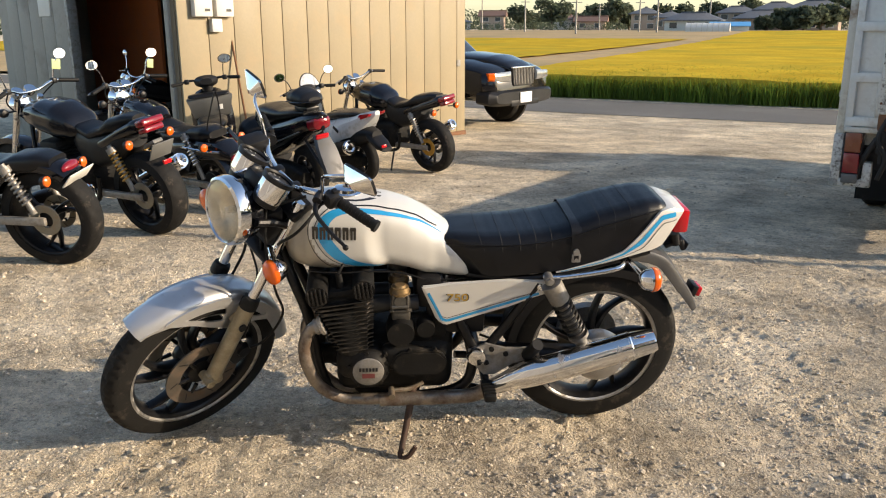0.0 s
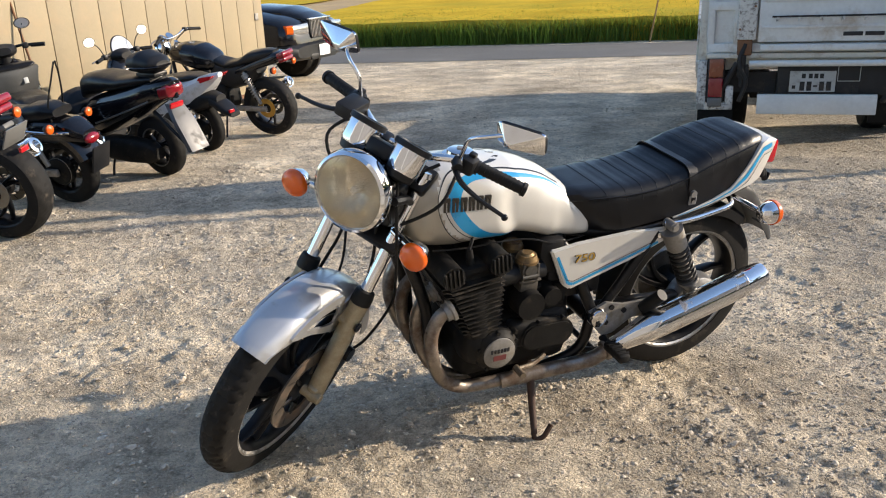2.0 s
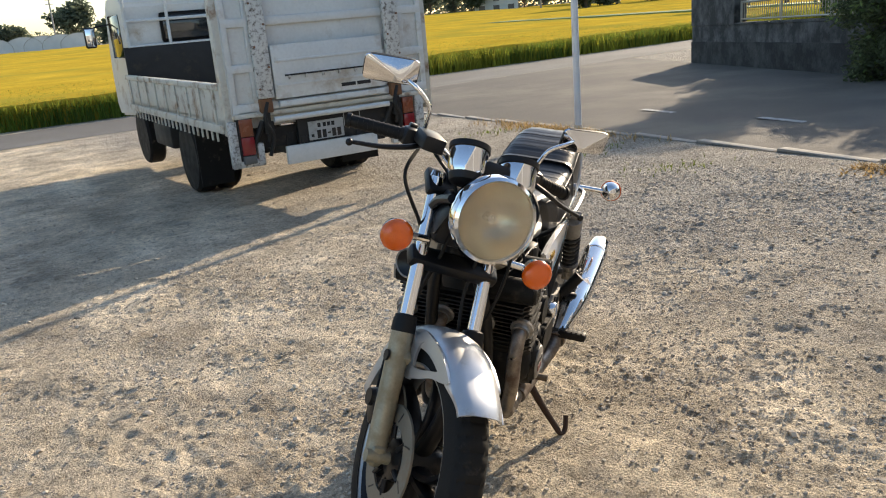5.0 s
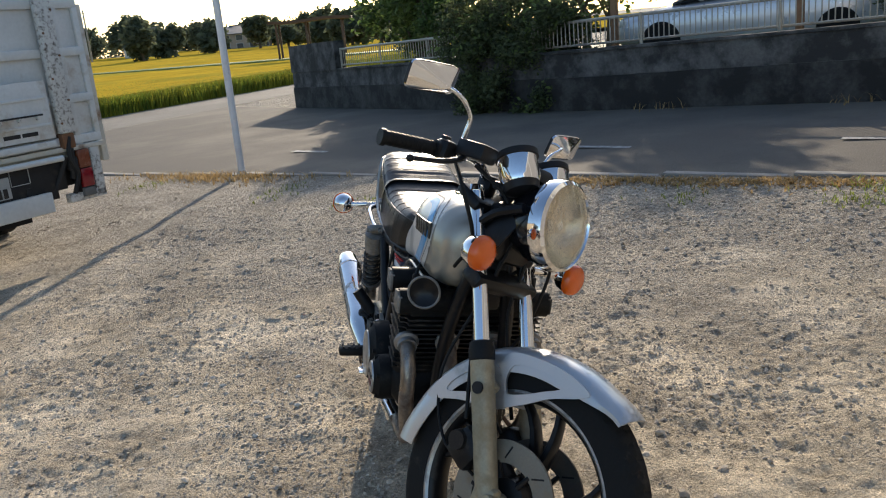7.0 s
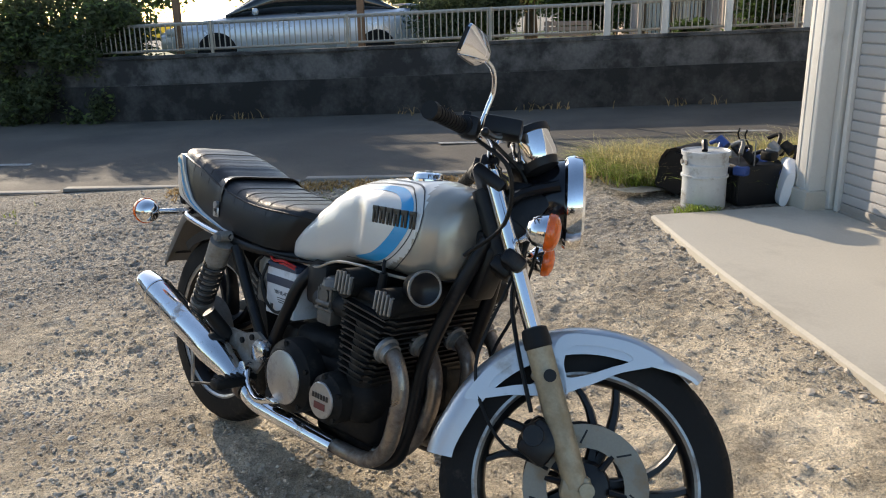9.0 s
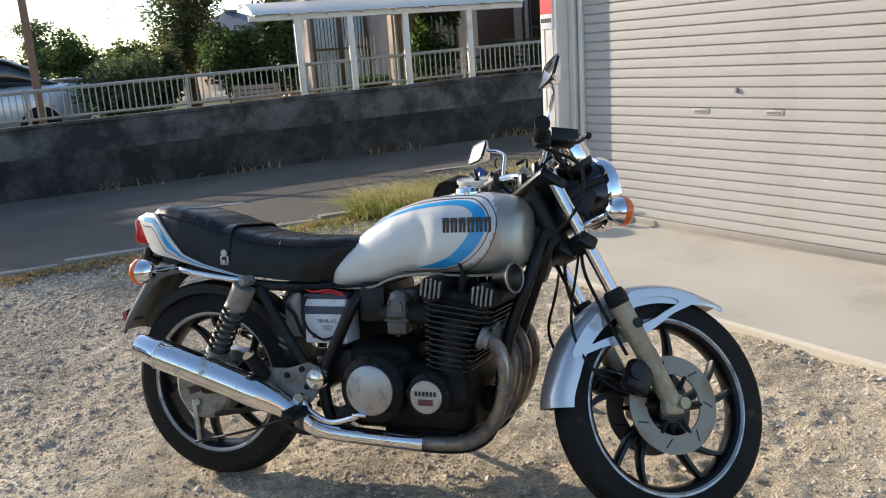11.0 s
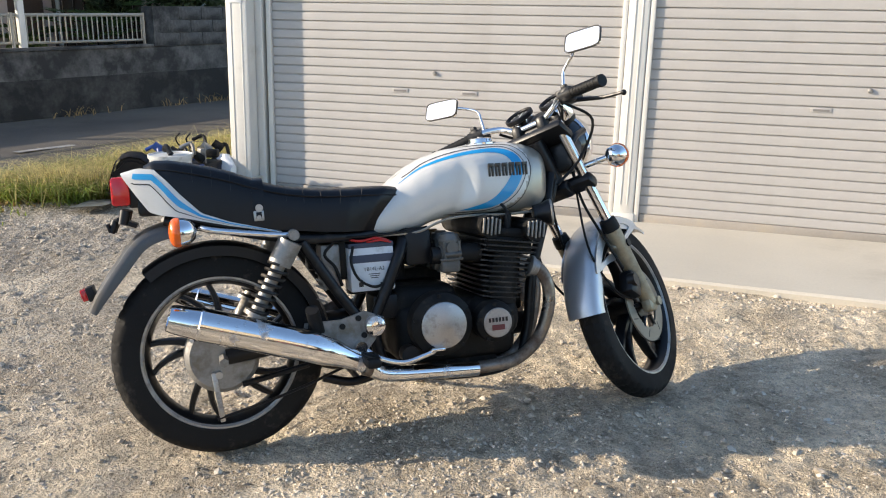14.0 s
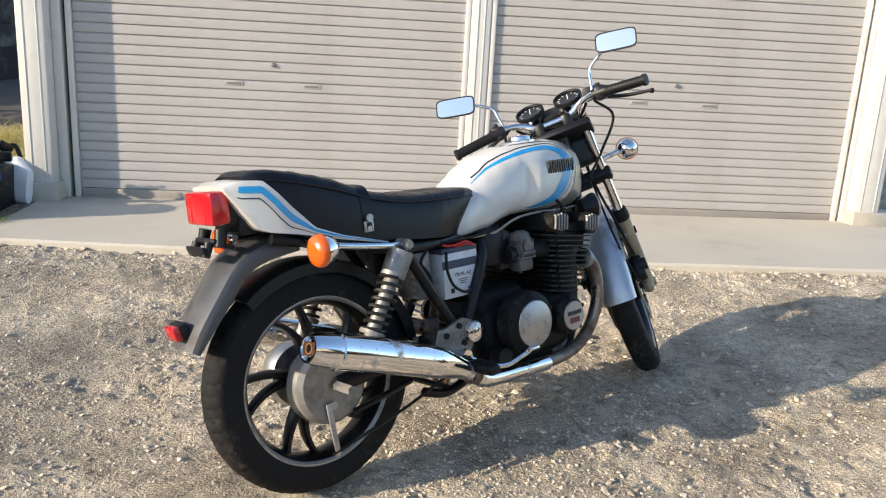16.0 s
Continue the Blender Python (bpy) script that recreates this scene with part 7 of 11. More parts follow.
def naked_bike(x, y, heading, label, wheel_r=0.31, tyre_w=0.16, spring="gold_spring", paint="black_gloss", seat_up=0.0, chrome_mirror=True, plate=True, wheel_mat="black_metal", cruiser=False, lamp_wide=0.10, tail=0.0, disc="disc_steel", roadster=False, mirrors=True):
    root = thing("motorcycle", at_ground(x, y, heading, 9), label, "motorcycle", "motorcycles parked along the shed")
    R, WB = wheel_r, 1.43 if not cruiser else 1.5
    rc, fc = (0, 0, R), (WB, 0, R if not cruiser else R + 0.01)
    rw = cast_wheel(root, rc, R, tyre_w, R - 0.085, part, "rear_wheel", "black wheel with a wide tyre", 3, 0.4, wheel_mat, wheel_mat, 160)
    cast_wheel(root, fc, R, 0.115, R - 0.075, part, "front_wheel", "black front wheel", 3, 0.9, wheel_mat, wheel_mat, 160)
    brake_disc(part, fc, 0.06, 0.14, root, "disc_steel", "steel brake disc")
    brake_disc(part, rc, -0.075, 0.11, rw, "disc_steel", "steel brake disc")
    part("sprocket", lathe(B(), [(0.05, 0.070), (0.098, 0.070), (0.102, 0.074), (0.098, 0.078), (0.05, 0.078)], Matrix.Translation(rc) @ Matrix.Rotation(radians(-90), 4, "X"), 40, True), disc, rw, "drive sprocket")
    bm = B()
    for s in (-1, 1):
        cbox(bm, (0.22, s * 0.115, R + 0.005), (0.50, 0.035, 0.055), 0.012)
    part("swing_arm", bm, "alloy_dull", root)
    bm = B()
    for s in (-1, 1):
        tube(bm, [(WB, s * 0.10, R), (WB - 0.12, s * 0.10, R + 0.26), (WB - 0.32, s * 0.10, R + 0.66)], 0.024, 10, 0)
    part("fork", bm, "chrome_worn", root, "chrome front fork")
    eng = part("engine", cbox(B(), (0.66, 0, 0.42), (0.46, 0.30, 0.30), 0.05, None, 3), "engine_black", root, "black engine")
    part("cylinder_block", cbox(B(), (0.80, 0, 0.60), (0.20, 0.34, 0.20), 0.03), "engine_black", eng)
    for k in range(6):
        part("cooling_fin", cbox(B(), (0.80, 0, 0.52 + 0.025 * k), (0.23, 0.38, 0.008)), "engine_black", eng)
    for s in (-1, 1):
        part("engine_cover", rod(B(), (0.60, s * 0.15, 0.40), (0.60, s * 0.20, 0.40), 0.08, 0.07, 18), "engine_black", eng)
        part("frame_tube", tube(B(), [(1.10, s * 0.03, 0.86), (1.02, s * 0.12, 0.55), (0.92, s * 0.13, 0.27), (0.45, s * 0.13, 0.25), (0.35, s * 0.14, 0.45)], 0.018, 8), "black_metal", root)
    bm = B()
    for k in (0.06, 0.13):
        tube(bm, [(0.90, -k, 0.58), (1.00, -k, 0.45), (0.93, -k, 0.25), (0.60, -0.10, 0.22), (0.35, -0.15, 0.26)], 0.02, 10)
    part("header_pipe", bm, "header_pipe", root)
    ex = part("muffler", tube(B(), [(0.40, -0.165, 0.26), (0.18, -0.20, 0.36), (-0.12, -0.225, 0.50 if not cruiser else 0.40)], lambda t: 0.035 + 0.025 * smoothstep(0, 0.4, t), 20), "chrome_worn" if not cruiser else "black_metal", root, "bright tapered muffler")
    part("tip", lathe(B(), [(0.05, 0), (0.05, 0.03), (0.03, 0.035), (0.028, 0.0)], axis_matrix((-0.12, -0.225, 0.50 if not cruiser else 0.40), (-0.88, -0.06, 0.45)), 20, True), "chrome", ex)
    if cruiser:
        tk = [(0.58, 0.72, 0.80, 0.06), (0.66, 0.70, 0.86, 0.11), (0.85, 0.71, 0.91, 0.13), (1.02, 0.74, 0.92, 0.11), (1.10, 0.78, 0.89, 0.05)]
        st = [(-0.12, 0.66, 0.72, 0.09), (-0.02, 0.63, 0.75, 0.115), (0.12, 0.62, 0.74, 0.12), (0.22, 0.60, 0.70, 0.135), (0.45, 0.60, 0.70, 0.15), (0.60, 0.64, 0.77, 0.10)]
    else:
        tk = [(0.50, 0.72, 0.80, 0.08), (0.56, 0.70, 0.89, 0.145), (0.70, 0.69, 0.965, 0.182), (0.88, 0.74, 0.985, 0.18), (1.02, 0.78, 0.965, 0.15), (1.10, 0.82, 0.92, 0.08)]
        st = [(-0.24 + tail, 0.84 + seat_up, 0.905 + seat_up, 0.06), (-0.12 + 0.9 * tail, 0.80 + seat_up, 0.91 + seat_up, 0.10), (0.08 + 0.5 * tail, 0.77, 0.885 + seat_up * 0.7, 0.125), (0.20 + 0.3 * tail, 0.75, 0.82, 0.13), (0.38, 0.72, 0.785, 0.135), (0.53, 0.75, 0.83, 0.10)]
    if not cruiser:
        part("side_panel", body_loft([(0.02, 0.66, 0.80, 0.10), (0.12, 0.56, 0.80, 0.125), (0.35, 0.50, 0.78, 0.135), (0.52, 0.54, 0.80, 0.12), (0.60, 0.62, 0.78, 0.08)], 3.0), "black_plastic", root)
    tank_ = part("fuel_tank", body_loft(tk), paint, root, "glossy black fuel tank")
    part("filler_cap", lathe(B(), [(0.04, 0), (0.04, 0.01), (0.002, 0.012)], axis_matrix((0.84, 0, 0.973 if not cruiser else 0.91), (0, 0, 1)), 18), "chrome", tank_)
    part("seat", body_loft(st, 3.2), "vinyl", root, "black seat")
    if not cruiser:
        cw = [(-0.34 + tail, 0.81 + seat_up, 0.875 + seat_up, 0.08), (-0.26 + tail, 0.77 + seat_up, 0.89 + seat_up, 0.11), (-0.05 + 0.7 * tail, 0.72 + seat_up * 0.6, 0.83 + seat_up, 0.125), (0.18 + 0.3 * tail, 0.65, 0.76, 0.135), (0.40, 0.60, 0.70, 0.12)]
        part("tail_cowl", body_loft(cw, 3.0), paint, root, "glossy black tail cowl")
        lz, lx = 0.835 + seat_up, -0.335 + tail
    else:
        bm = B()
        rings = []
        for i in range(16):
            a = radians(lerp(20, 160 if roadster else 126, i / 15))
            o = Vector((math.cos(a), 0, math.sin(a)))
            b_ = Vector(rc) + o * (R + 0.045)
            rings.append([b_ + Vector((0, q * 0.105, 0)) + o * h for q, h in ((-1, -0.05), (-1, -0.01), (-0.6, 0.015), (0, 0.022), (0.6, 0.015), (1, -0.01), (1, -0.05), (0.9, -0.05), (0, 0.008), (-0.9, -0.05))])
        loft(bm, rings)
        part("rear_mudguard", bm, paint, root, "deep black rear mudguard")
        lz, lx = 0.655, -0.175
        if roadster:
            lz, lx = 0.50, -0.285
        else:
            part("plate_board", cbox(B(), (-0.235, 0, 0.595), (0.010, 0.25, 0.10), 0.004, Matrix.Rotation(radians(-42), 4, "Y")), "box_grey", root, "pale blank plate board")
    bm = B()
    if cruiser:
        ball(bm, (lx - 0.02, 0, lz), 0.05, (0.6, lamp_wide / 0.05, 0.75))
    else:
        cbox(bm, (lx - 0.002, 0, lz + 0.024), (0.095, lamp_wide * 2.0, 0.052), 0.018, Matrix.Rotation(radians(16), 4, "Y"), 3)
        cbox(bm, (lx - 0.006, 0, lz - 0.026), (0.085, lamp_wide * 1.75, 0.044), 0.015, Matrix.Rotation(radians(16), 4, "Y"), 3)
    part("tail_lamp", bm, "red_dark", root, "red tail lamp")
    if plate:
        bm = B()
        cbox(bm, (-0.40 + tail, 0, 0.66 + seat_up), (0.010, 0.20, 0.13), 0.004, Matrix.Rotation(radians(-28), 4, "Y"))
        cbox(bm, (-0.33 + tail, 0, 0.70 + seat_up), (0.12, 0.09, 0.03), 0.008, Matrix.Rotation(radians(25), 4, "Y"))
        tg = part("plate_holder", bm, "box_dark", root, "grey blank plate on a black bracket")
        part("reflector", cbox(B(), (-0.43 + tail, 0, 0.575 + seat_up), (0.02, 0.07, 0.03), 0.004), "red_lens", tg)
    for s in (-1, 1):
        small_signal(root, (-0.30 + tail if not cruiser else -0.15, s * 0.19, 0.735 + seat_up if not cruiser else 0.62), (-1, 0, 0), (-0.28 + tail if not cruiser else -0.12, s * 0.08, 0.75 + seat_up if not cruiser else 0.62))
        small_signal(root, (1.17, s * 0.20, 0.90), (1, 0, 0), (1.13, s * 0.10, 0.90))
        top, bot = Vector((0.16, s * 0.135, 0.70)), Vector((0.02, s * 0.13, R + 0.06))
        ax = (bot - top).normalized()
        q = ax.to_track_quat("Z", "Y").to_matrix()
        line = [top + ax * lerp(0.05, 0.27, k / 70) + q @ Vector((0.032 * math.cos(k * 0.7), 0.032 * math.sin(k * 0.7), 0)) for k in range(71)]
        sh2 = part("shock_absorber", tube(B(), line, 0.006, 6, 0), spring, root, "coil spring shock absorber")
        bm = B()
        rod(bm, top, bot, 0.018)
        rod(bm, top + ax * 0.02, top + ax * 0.06, 0.036)
        part("damper_body", bm, "alloy_dull", sh2)
    bm = B()
    tube(bm, [(0.98, -0.36, 1.04), (1.04, -0.20, 1.07), (1.07, -0.08, 1.03), (1.07, 0.08, 1.03), (1.04, 0.20, 1.07), (0.98, 0.36, 1.04)], 0.011, 10)
    hb = part("handlebar", bm, "chrome", root, "chrome handlebar")
    for s in (-1, 1):
        part("grip", tube(B(), [(1.03, s * 0.23, 1.066), (0.98, s * 0.37, 1.038)], 0.017, 10, 0), "rubber_clean", hb)
        part("lever", tube(B(), [(1.07, s * 0.20, 1.06), (1.08, s * 0.28, 1.045), (1.05, s * 0.37, 1.025)], 0.006, 6), "alloy", hb)
        part("switch_box", cbox(B(), (1.045, s * 0.20, 1.068), (0.05, 0.04, 0.045), 0.01), "black_plastic", hb)
        if mirrors:
            round_mirror(hb, (1.05, s * 0.20, 1.09), (1.02, s * 0.29, 1.26), (-1, 0, 0.1), 0.052, 0.038, "mirror on a stem", "chrome" if chrome_mirror else "black_plastic")
        g = part("gauge", lathe(B(), [(0.03, -0.05), (0.042, -0.03), (0.044, 0.01), (0.040, 0.014), (0.002, 0.014)], axis_matrix((1.15, s * 0.055, 1.03), (-0.6, 0, 0.8)), 20), "chrome", root, "round chrome instrument")
    hl = part("headlight", lathe(B(), [(0.02, -0.10), (0.07, -0.08), (0.088, -0.02), (0.09, 0.01)], axis_matrix((1.24, 0, 0.91), (1, 0, 0)), 28), "chrome", root, "round chrome headlight")
    part("lens", lathe(B(), [(0.088, 0.01), (0.08, 0.022), (0.04, 0.032), (0.002, 0.034)], axis_matrix((1.24, 0, 0.91), (1, 0, 0)), 28), "lens_glass", hl)
    bm = B()
    rings = []
    for i in range(14):
        a = radians(lerp(40, 150, i / 13))
        o = Vector((math.cos(a), 0, math.sin(a)))
        b_ = Vector(fc) + o * (R + 0.025)
        rings.append([b_ + Vector((0, q * 0.07, 0)) + o * h for q, h in ((-1, -0.04), (-0.9, 0), (0, 0.012), (0.9, 0), (1, -0.04), (0.9, -0.04), (0, 0.004), (-0.9, -0.04))])
    loft(bm, rings)
    part("front_mudguard", bm, paint, root)
    bm = B()
    tube(bm, [(0.46, 0.14, 0.27), (0.44, 0.22, 0.14), (0.42, 0.28, 0.045)], 0.010, 8)
    part("side_stand", bm, "black_metal", root)
    bm = B()
    tube(bm, [(1.05, -0.2, 1.05), (1.16, -0.15, 0.95), (1.12, -0.05, 0.80)], 0.006, 6)
    tube(bm, [(1.05, 0.2, 1.05), (1.16, 0.15, 0.95), (1.12, 0.05, 0.80)], 0.006, 6)
    each(part, "cable", bm, "rubber_clean", root)
    return root


naked_bike(-2.70, 1.22, 200, "low black cruiser motorcycle with a fat rear tyre", 0.325, 0.17, "alloy_dull", cruiser=True, plate=False, lamp_wide=0.085)
bike_b = naked_bike(-2.88, 2.16, 181, "black naked motorcycle with golden rear springs", 0.315, 0.19, tail=0.19)
part("tag", cbox(B(), (1.03, -0.245, 1.185), (0.004, 0.075, 0.075), 0.001, Matrix.Rotation(0.25, 4, "X")), "tape", bike_b, "pale green price tag")
roadster = naked_bike(-3.05, 3.02, 172, "low black roadster with chrome rails and drum brake", 0.265, 0.12, "chrome_worn", plate=False, cruiser=True, roadster=True, lamp_wide=0.07)
part("drum_brake", lathe(B(), [(0.02, 0.085), (0.095, 0.082), (0.105, 0.07), (0.105, 0.03), (0.02, 0.03)], Matrix.Translation((0, 0, 0.265)) @ Matrix.Rotation(radians(-90), 4, "X"), 32), "engine_black", roadster, "dark drum brake hub")
part("mudguard_flap", cbox(B(), (-0.335, 0, 0.36), (0.014, 0.17, 0.20), 0.006, Matrix.Rotation(radians(-20), 4, "Y")), "black_plastic", roadster, "black mudguard flap")
part("tail_panel", body_loft([(-0.30, 0.47, 0.56, 0.07), (-0.20, 0.47, 0.64, 0.11), (0.05, 0.46, 0.66, 0.13), (0.35, 0.40, 0.64, 0.14), (0.52, 0.40, 0.60, 0.10)], 3.0), "black_gloss", roadster, "black tail panel")
for k in (-1, 1):
    part("grab_rail", tube(B(), [(0.20, k * 0.15, 0.585), (0.12, k * 0.165, 0.59), (-0.12, k * 0.15, 0.575), (-0.22, k * 0.10, 0.565)], 0.010, 8), "chrome_worn", roadster, "chrome grab rail")
    part("backrest_rod", tube(B(), [(-0.04 - 0.05 * k, k * 0.09, 0.58), (-0.08, k * 0.07, 0.74), (-0.15, k * 0.035, 0.93), (-0.18, k * 0.006, 1.03)], 0.006, 6), "black_metal", roadster, "thin bent rod")
part("tag", cbox(B(), (1.03, -0.265, 1.17), (0.004, 0.06, 0.075), 0.001, Matrix.Rotation(0.25, 4, "X")), "tape", roadster, "pale price tag")
naked_bike(-2.76, 6.03, 169, "black naked motorcycle with a gold sprocket", 0.305, 0.17, "alloy", chrome_mirror=False, seat_up=0.0, plate=False, tail=0.05, disc="gold_spring", mirrors=False)
naked_bike(-6.35, 6.1, 258, "dark motorcycle stored inside the shed", 0.31, 0.15, "alloy_dull", plate=False)


def scooter_wheels(root, R, WB, tyre=0.12):
    cast_wheel(root, (0, 0, R), R, tyre, R - 0.085, part, "rear_wheel", "small black wheel", 5, 0.2, "black_metal", "alloy_dull", 80)
    cast_wheel(root, (WB, 0, R), R, 0.105, R - 0.08, part, "front_wheel", "small front wheel", 5, 0.2, "black_metal", "alloy_dull", 80)
    part("fork", tube(B(), [(WB, 0.07, R), (WB - 0.10, 0.07, R + 0.30)], 0.018, 8, 0), "black_metal", root)
    part("side_stand", tube(B(), [(0.42, 0.12, 0.24), (0.40, 0.20, 0.13), (0.38, 0.25, 0.03)], 0.010, 8), "black_metal", root)


def scooter_bars(root, x, z, mirrors, wide=0.34, spread_=0.30, lift=0.21, shell="black_plastic"):
    bm = tube(B(), [(x - 0.09, -wide, z), (x - 0.01, -0.16, z + 0.02), (x, 0, z), (x - 0.01, 0.16, z + 0.02), (x - 0.09, wide, z)], 0.012, 8)
    hb = part("handlebar", bm, "black_metal", root)
    part("bar_cover", body_loft([(x - 0.11, z - 0.03, z + 0.03, 0.06), (x - 0.02, z - 0.06, z + 0.06, 0.12), (x + 0.09, z - 0.08, z + 0.03, 0.08)], 2.4), "black_plastic", hb, "black plastic bar cover")
    for s in (-1, 1):
        part("grip", tube(B(), [(x - 0.045, s * 0.235, z + 0.01), (x - 0.09, s * (wide + 0.01), z)], 0.018, 8, 0), "rubber_clean", hb)
        part("lever", tube(B(), [(x, s * 0.17, z + 0.01), (x + 0.01, s * 0.25, z), (x - 0.03, s * 0.34, z - 0.01)], 0.006, 6), "alloy", hb)
        part("switch_box", cbox(B(), (x - 0.03, s * 0.19, z + 0.015), (0.055, 0.05, 0.05), 0.012), "black_plastic", hb)
        if s in mirrors:
            round_mirror(hb, (x - 0.01, s * 0.18, z + 0.03), (x - 0.02, s * spread_, z + lift), (-1, 0, 0.1), 0.066, 0.046, "mirror on a thin stem", shell)
    return hb


def commuter_scooter(x, y, heading):
    """Low black machine: flat seat, chrome rail, grey box on the leg shield."""
    root = thing("scooter", at_ground(x, y, heading, 7), "black scooter with a grey box on its leg shield", "scooter", "scooters parked along the shed")
    R = 0.245
    scooter_wheels(root, R, 1.22, 0.105)
    part("drum_brake", lathe(B(), [(0.02, 0.075), (0.085, 0.072), (0.095, 0.06), (0.095, 0.03), (0.02, 0.03)], Matrix.Translation((0, 0, R)) @ Matrix.Rotation(radians(-90), 4, "X"), 28), "engine_black", root, "dark drum brake hub")
    part("rear_body", body_loft([(-0.27, 0.46, 0.60, 0.085), (-0.16, 0.47, 0.655, 0.115), (0.05, 0.44, 0.66, 0.14), (0.30, 0.36, 0.64, 0.15), (0.52, 0.28, 0.60, 0.13), (0.60, 0.28, 0.48, 0.10)], 3.0), "black_gloss", root, "black tail panel")
    part("seat", body_loft([(-0.20, 0.63, 0.675, 0.09), (-0.08, 0.625, 0.71, 0.125), (0.16, 0.62, 0.72, 0.14), (0.36, 0.61, 0.71, 0.14), (0.54, 0.58, 0.69, 0.10), (0.60, 0.58, 0.63, 0.06)], 3.4), "vinyl", root, "flat black seat")
    part("floor_board", cbox(B(), (0.74, 0, 0.28), (0.40, 0.32, 0.09), 0.03), "black_plastic", root)
    part("engine_case", body_loft([(-0.02, 0.19, 0.30, 0.05), (0.10, 0.17, 0.34, 0.11), (0.34, 0.17, 0.36, 0.13), (0.52, 0.20, 0.33, 0.08)], 3.0), "engine_black", root)
    part("leg_shield", body_loft([(0.92, 0.33, 0.78, 0.17), (0.97, 0.30, 0.90, 0.215), (1.03, 0.32, 0.93, 0.20), (1.12, 0.45, 0.86, 0.13), (1.18, 0.56, 0.76, 0.06)], 2.8), "black_gloss", root, "front leg shield")
    bm = B()
    rings = []
    for z, wd, d0 in ((0.63, 0.16, 0.90), (0.65, 0.185, 0.875), (0.78, 0.215, 0.84), (0.83, 0.23, 0.83), (0.845, 0.225, 0.835)):
        rings.append([Vector((d0 if abs(q) < 0.9 else d0 + 0.03, q * wd, z)) for q in (-1, -0.9, -0.3, 0.3, 0.9, 1)] + [Vector((0.98, q * wd, z)) for q in (1, 0.3, -0.3, -1)])
    loft(bm, rings)
    box = part("front_pocket", bm, "box_dark", root, "grey plastic storage box")
    part("lid", body_loft([(0.82, 0.845, 0.86, 0.16), (0.86, 0.843, 0.885, 0.21), (0.96, 0.843, 0.89, 0.21), (1.0, 0.845, 0.86, 0.17)], 3.4), "black_plastic", box, "black lid")
    part("label", cbox(B(), (0.848, -0.10, 0.735), (0.004, 0.035, 0.05), 0.001, Matrix.Rotation(0.25, 4, "Y")), "box_grey", box, "small pale sticker")
    part("front_mudguard", body_loft([(0.98, 0.36, 0.42, 0.05), (1.14, 0.40, 0.52, 0.075), (1.30, 0.38, 0.51, 0.075), (1.46, 0.31, 0.37, 0.04)], 2.6), "black_gloss", root)
    part("steering_neck", rod(B(), (1.03, 0, 0.86), (0.98, 0, 1.0), 0.06, 0.05), "black_plastic", root)
    scooter_bars(root, 0.98, 1.0, (-1,), 0.33, 0.22, 0.20)
    part("tail_lamp", body_loft([(-0.315, 0.50, 0.56, 0.05), (-0.29, 0.485, 0.59, 0.085), (-0.24, 0.48, 0.60, 0.09)], 2.8), "red_dark", root, "red tail lamp")
    flap = part("mudguard_flap", cbox(B(), (-0.315, 0, 0.40), (0.014, 0.16, 0.19), 0.006, Matrix.Rotation(radians(-20), 4, "Y")), "black_plastic", root, "black mudguard flap")
    part("reflector", cbox(B(), (-0.305, 0, 0.455), (0.02, 0.05, 0.025), 0.004), "red_lens", flap)
    for s in (-1, 1):
        part("grab_rail", tube(B(), [(0.22, s * 0.15, 0.60), (0.12, s * 0.165, 0.605), (-0.12, s * 0.15, 0.585), (-0.20, s * 0.10, 0.58)], 0.010, 8), "chrome_worn", root, "chrome grab rail")
        sh2 = part("shock_absorber", rod(B(), (0.16, s * 0.125, 0.52), (0.06, s * 0.12, 0.27), 0.026, 0.026, 14), "chrome_worn", root, "bright shock absorber")
        part("damper_body", rod(B(), (0.06, s * 0.12, 0.275), (0.03, s * 0.12, 0.20), 0.016, 0.016, 10), "alloy_dull", sh2)
        small_signal(root, (-0.25, s * 0.16, 0.56), (-1, 0, 0), (-0.22, s * 0.08, 0.56), "red_dark")
    return root


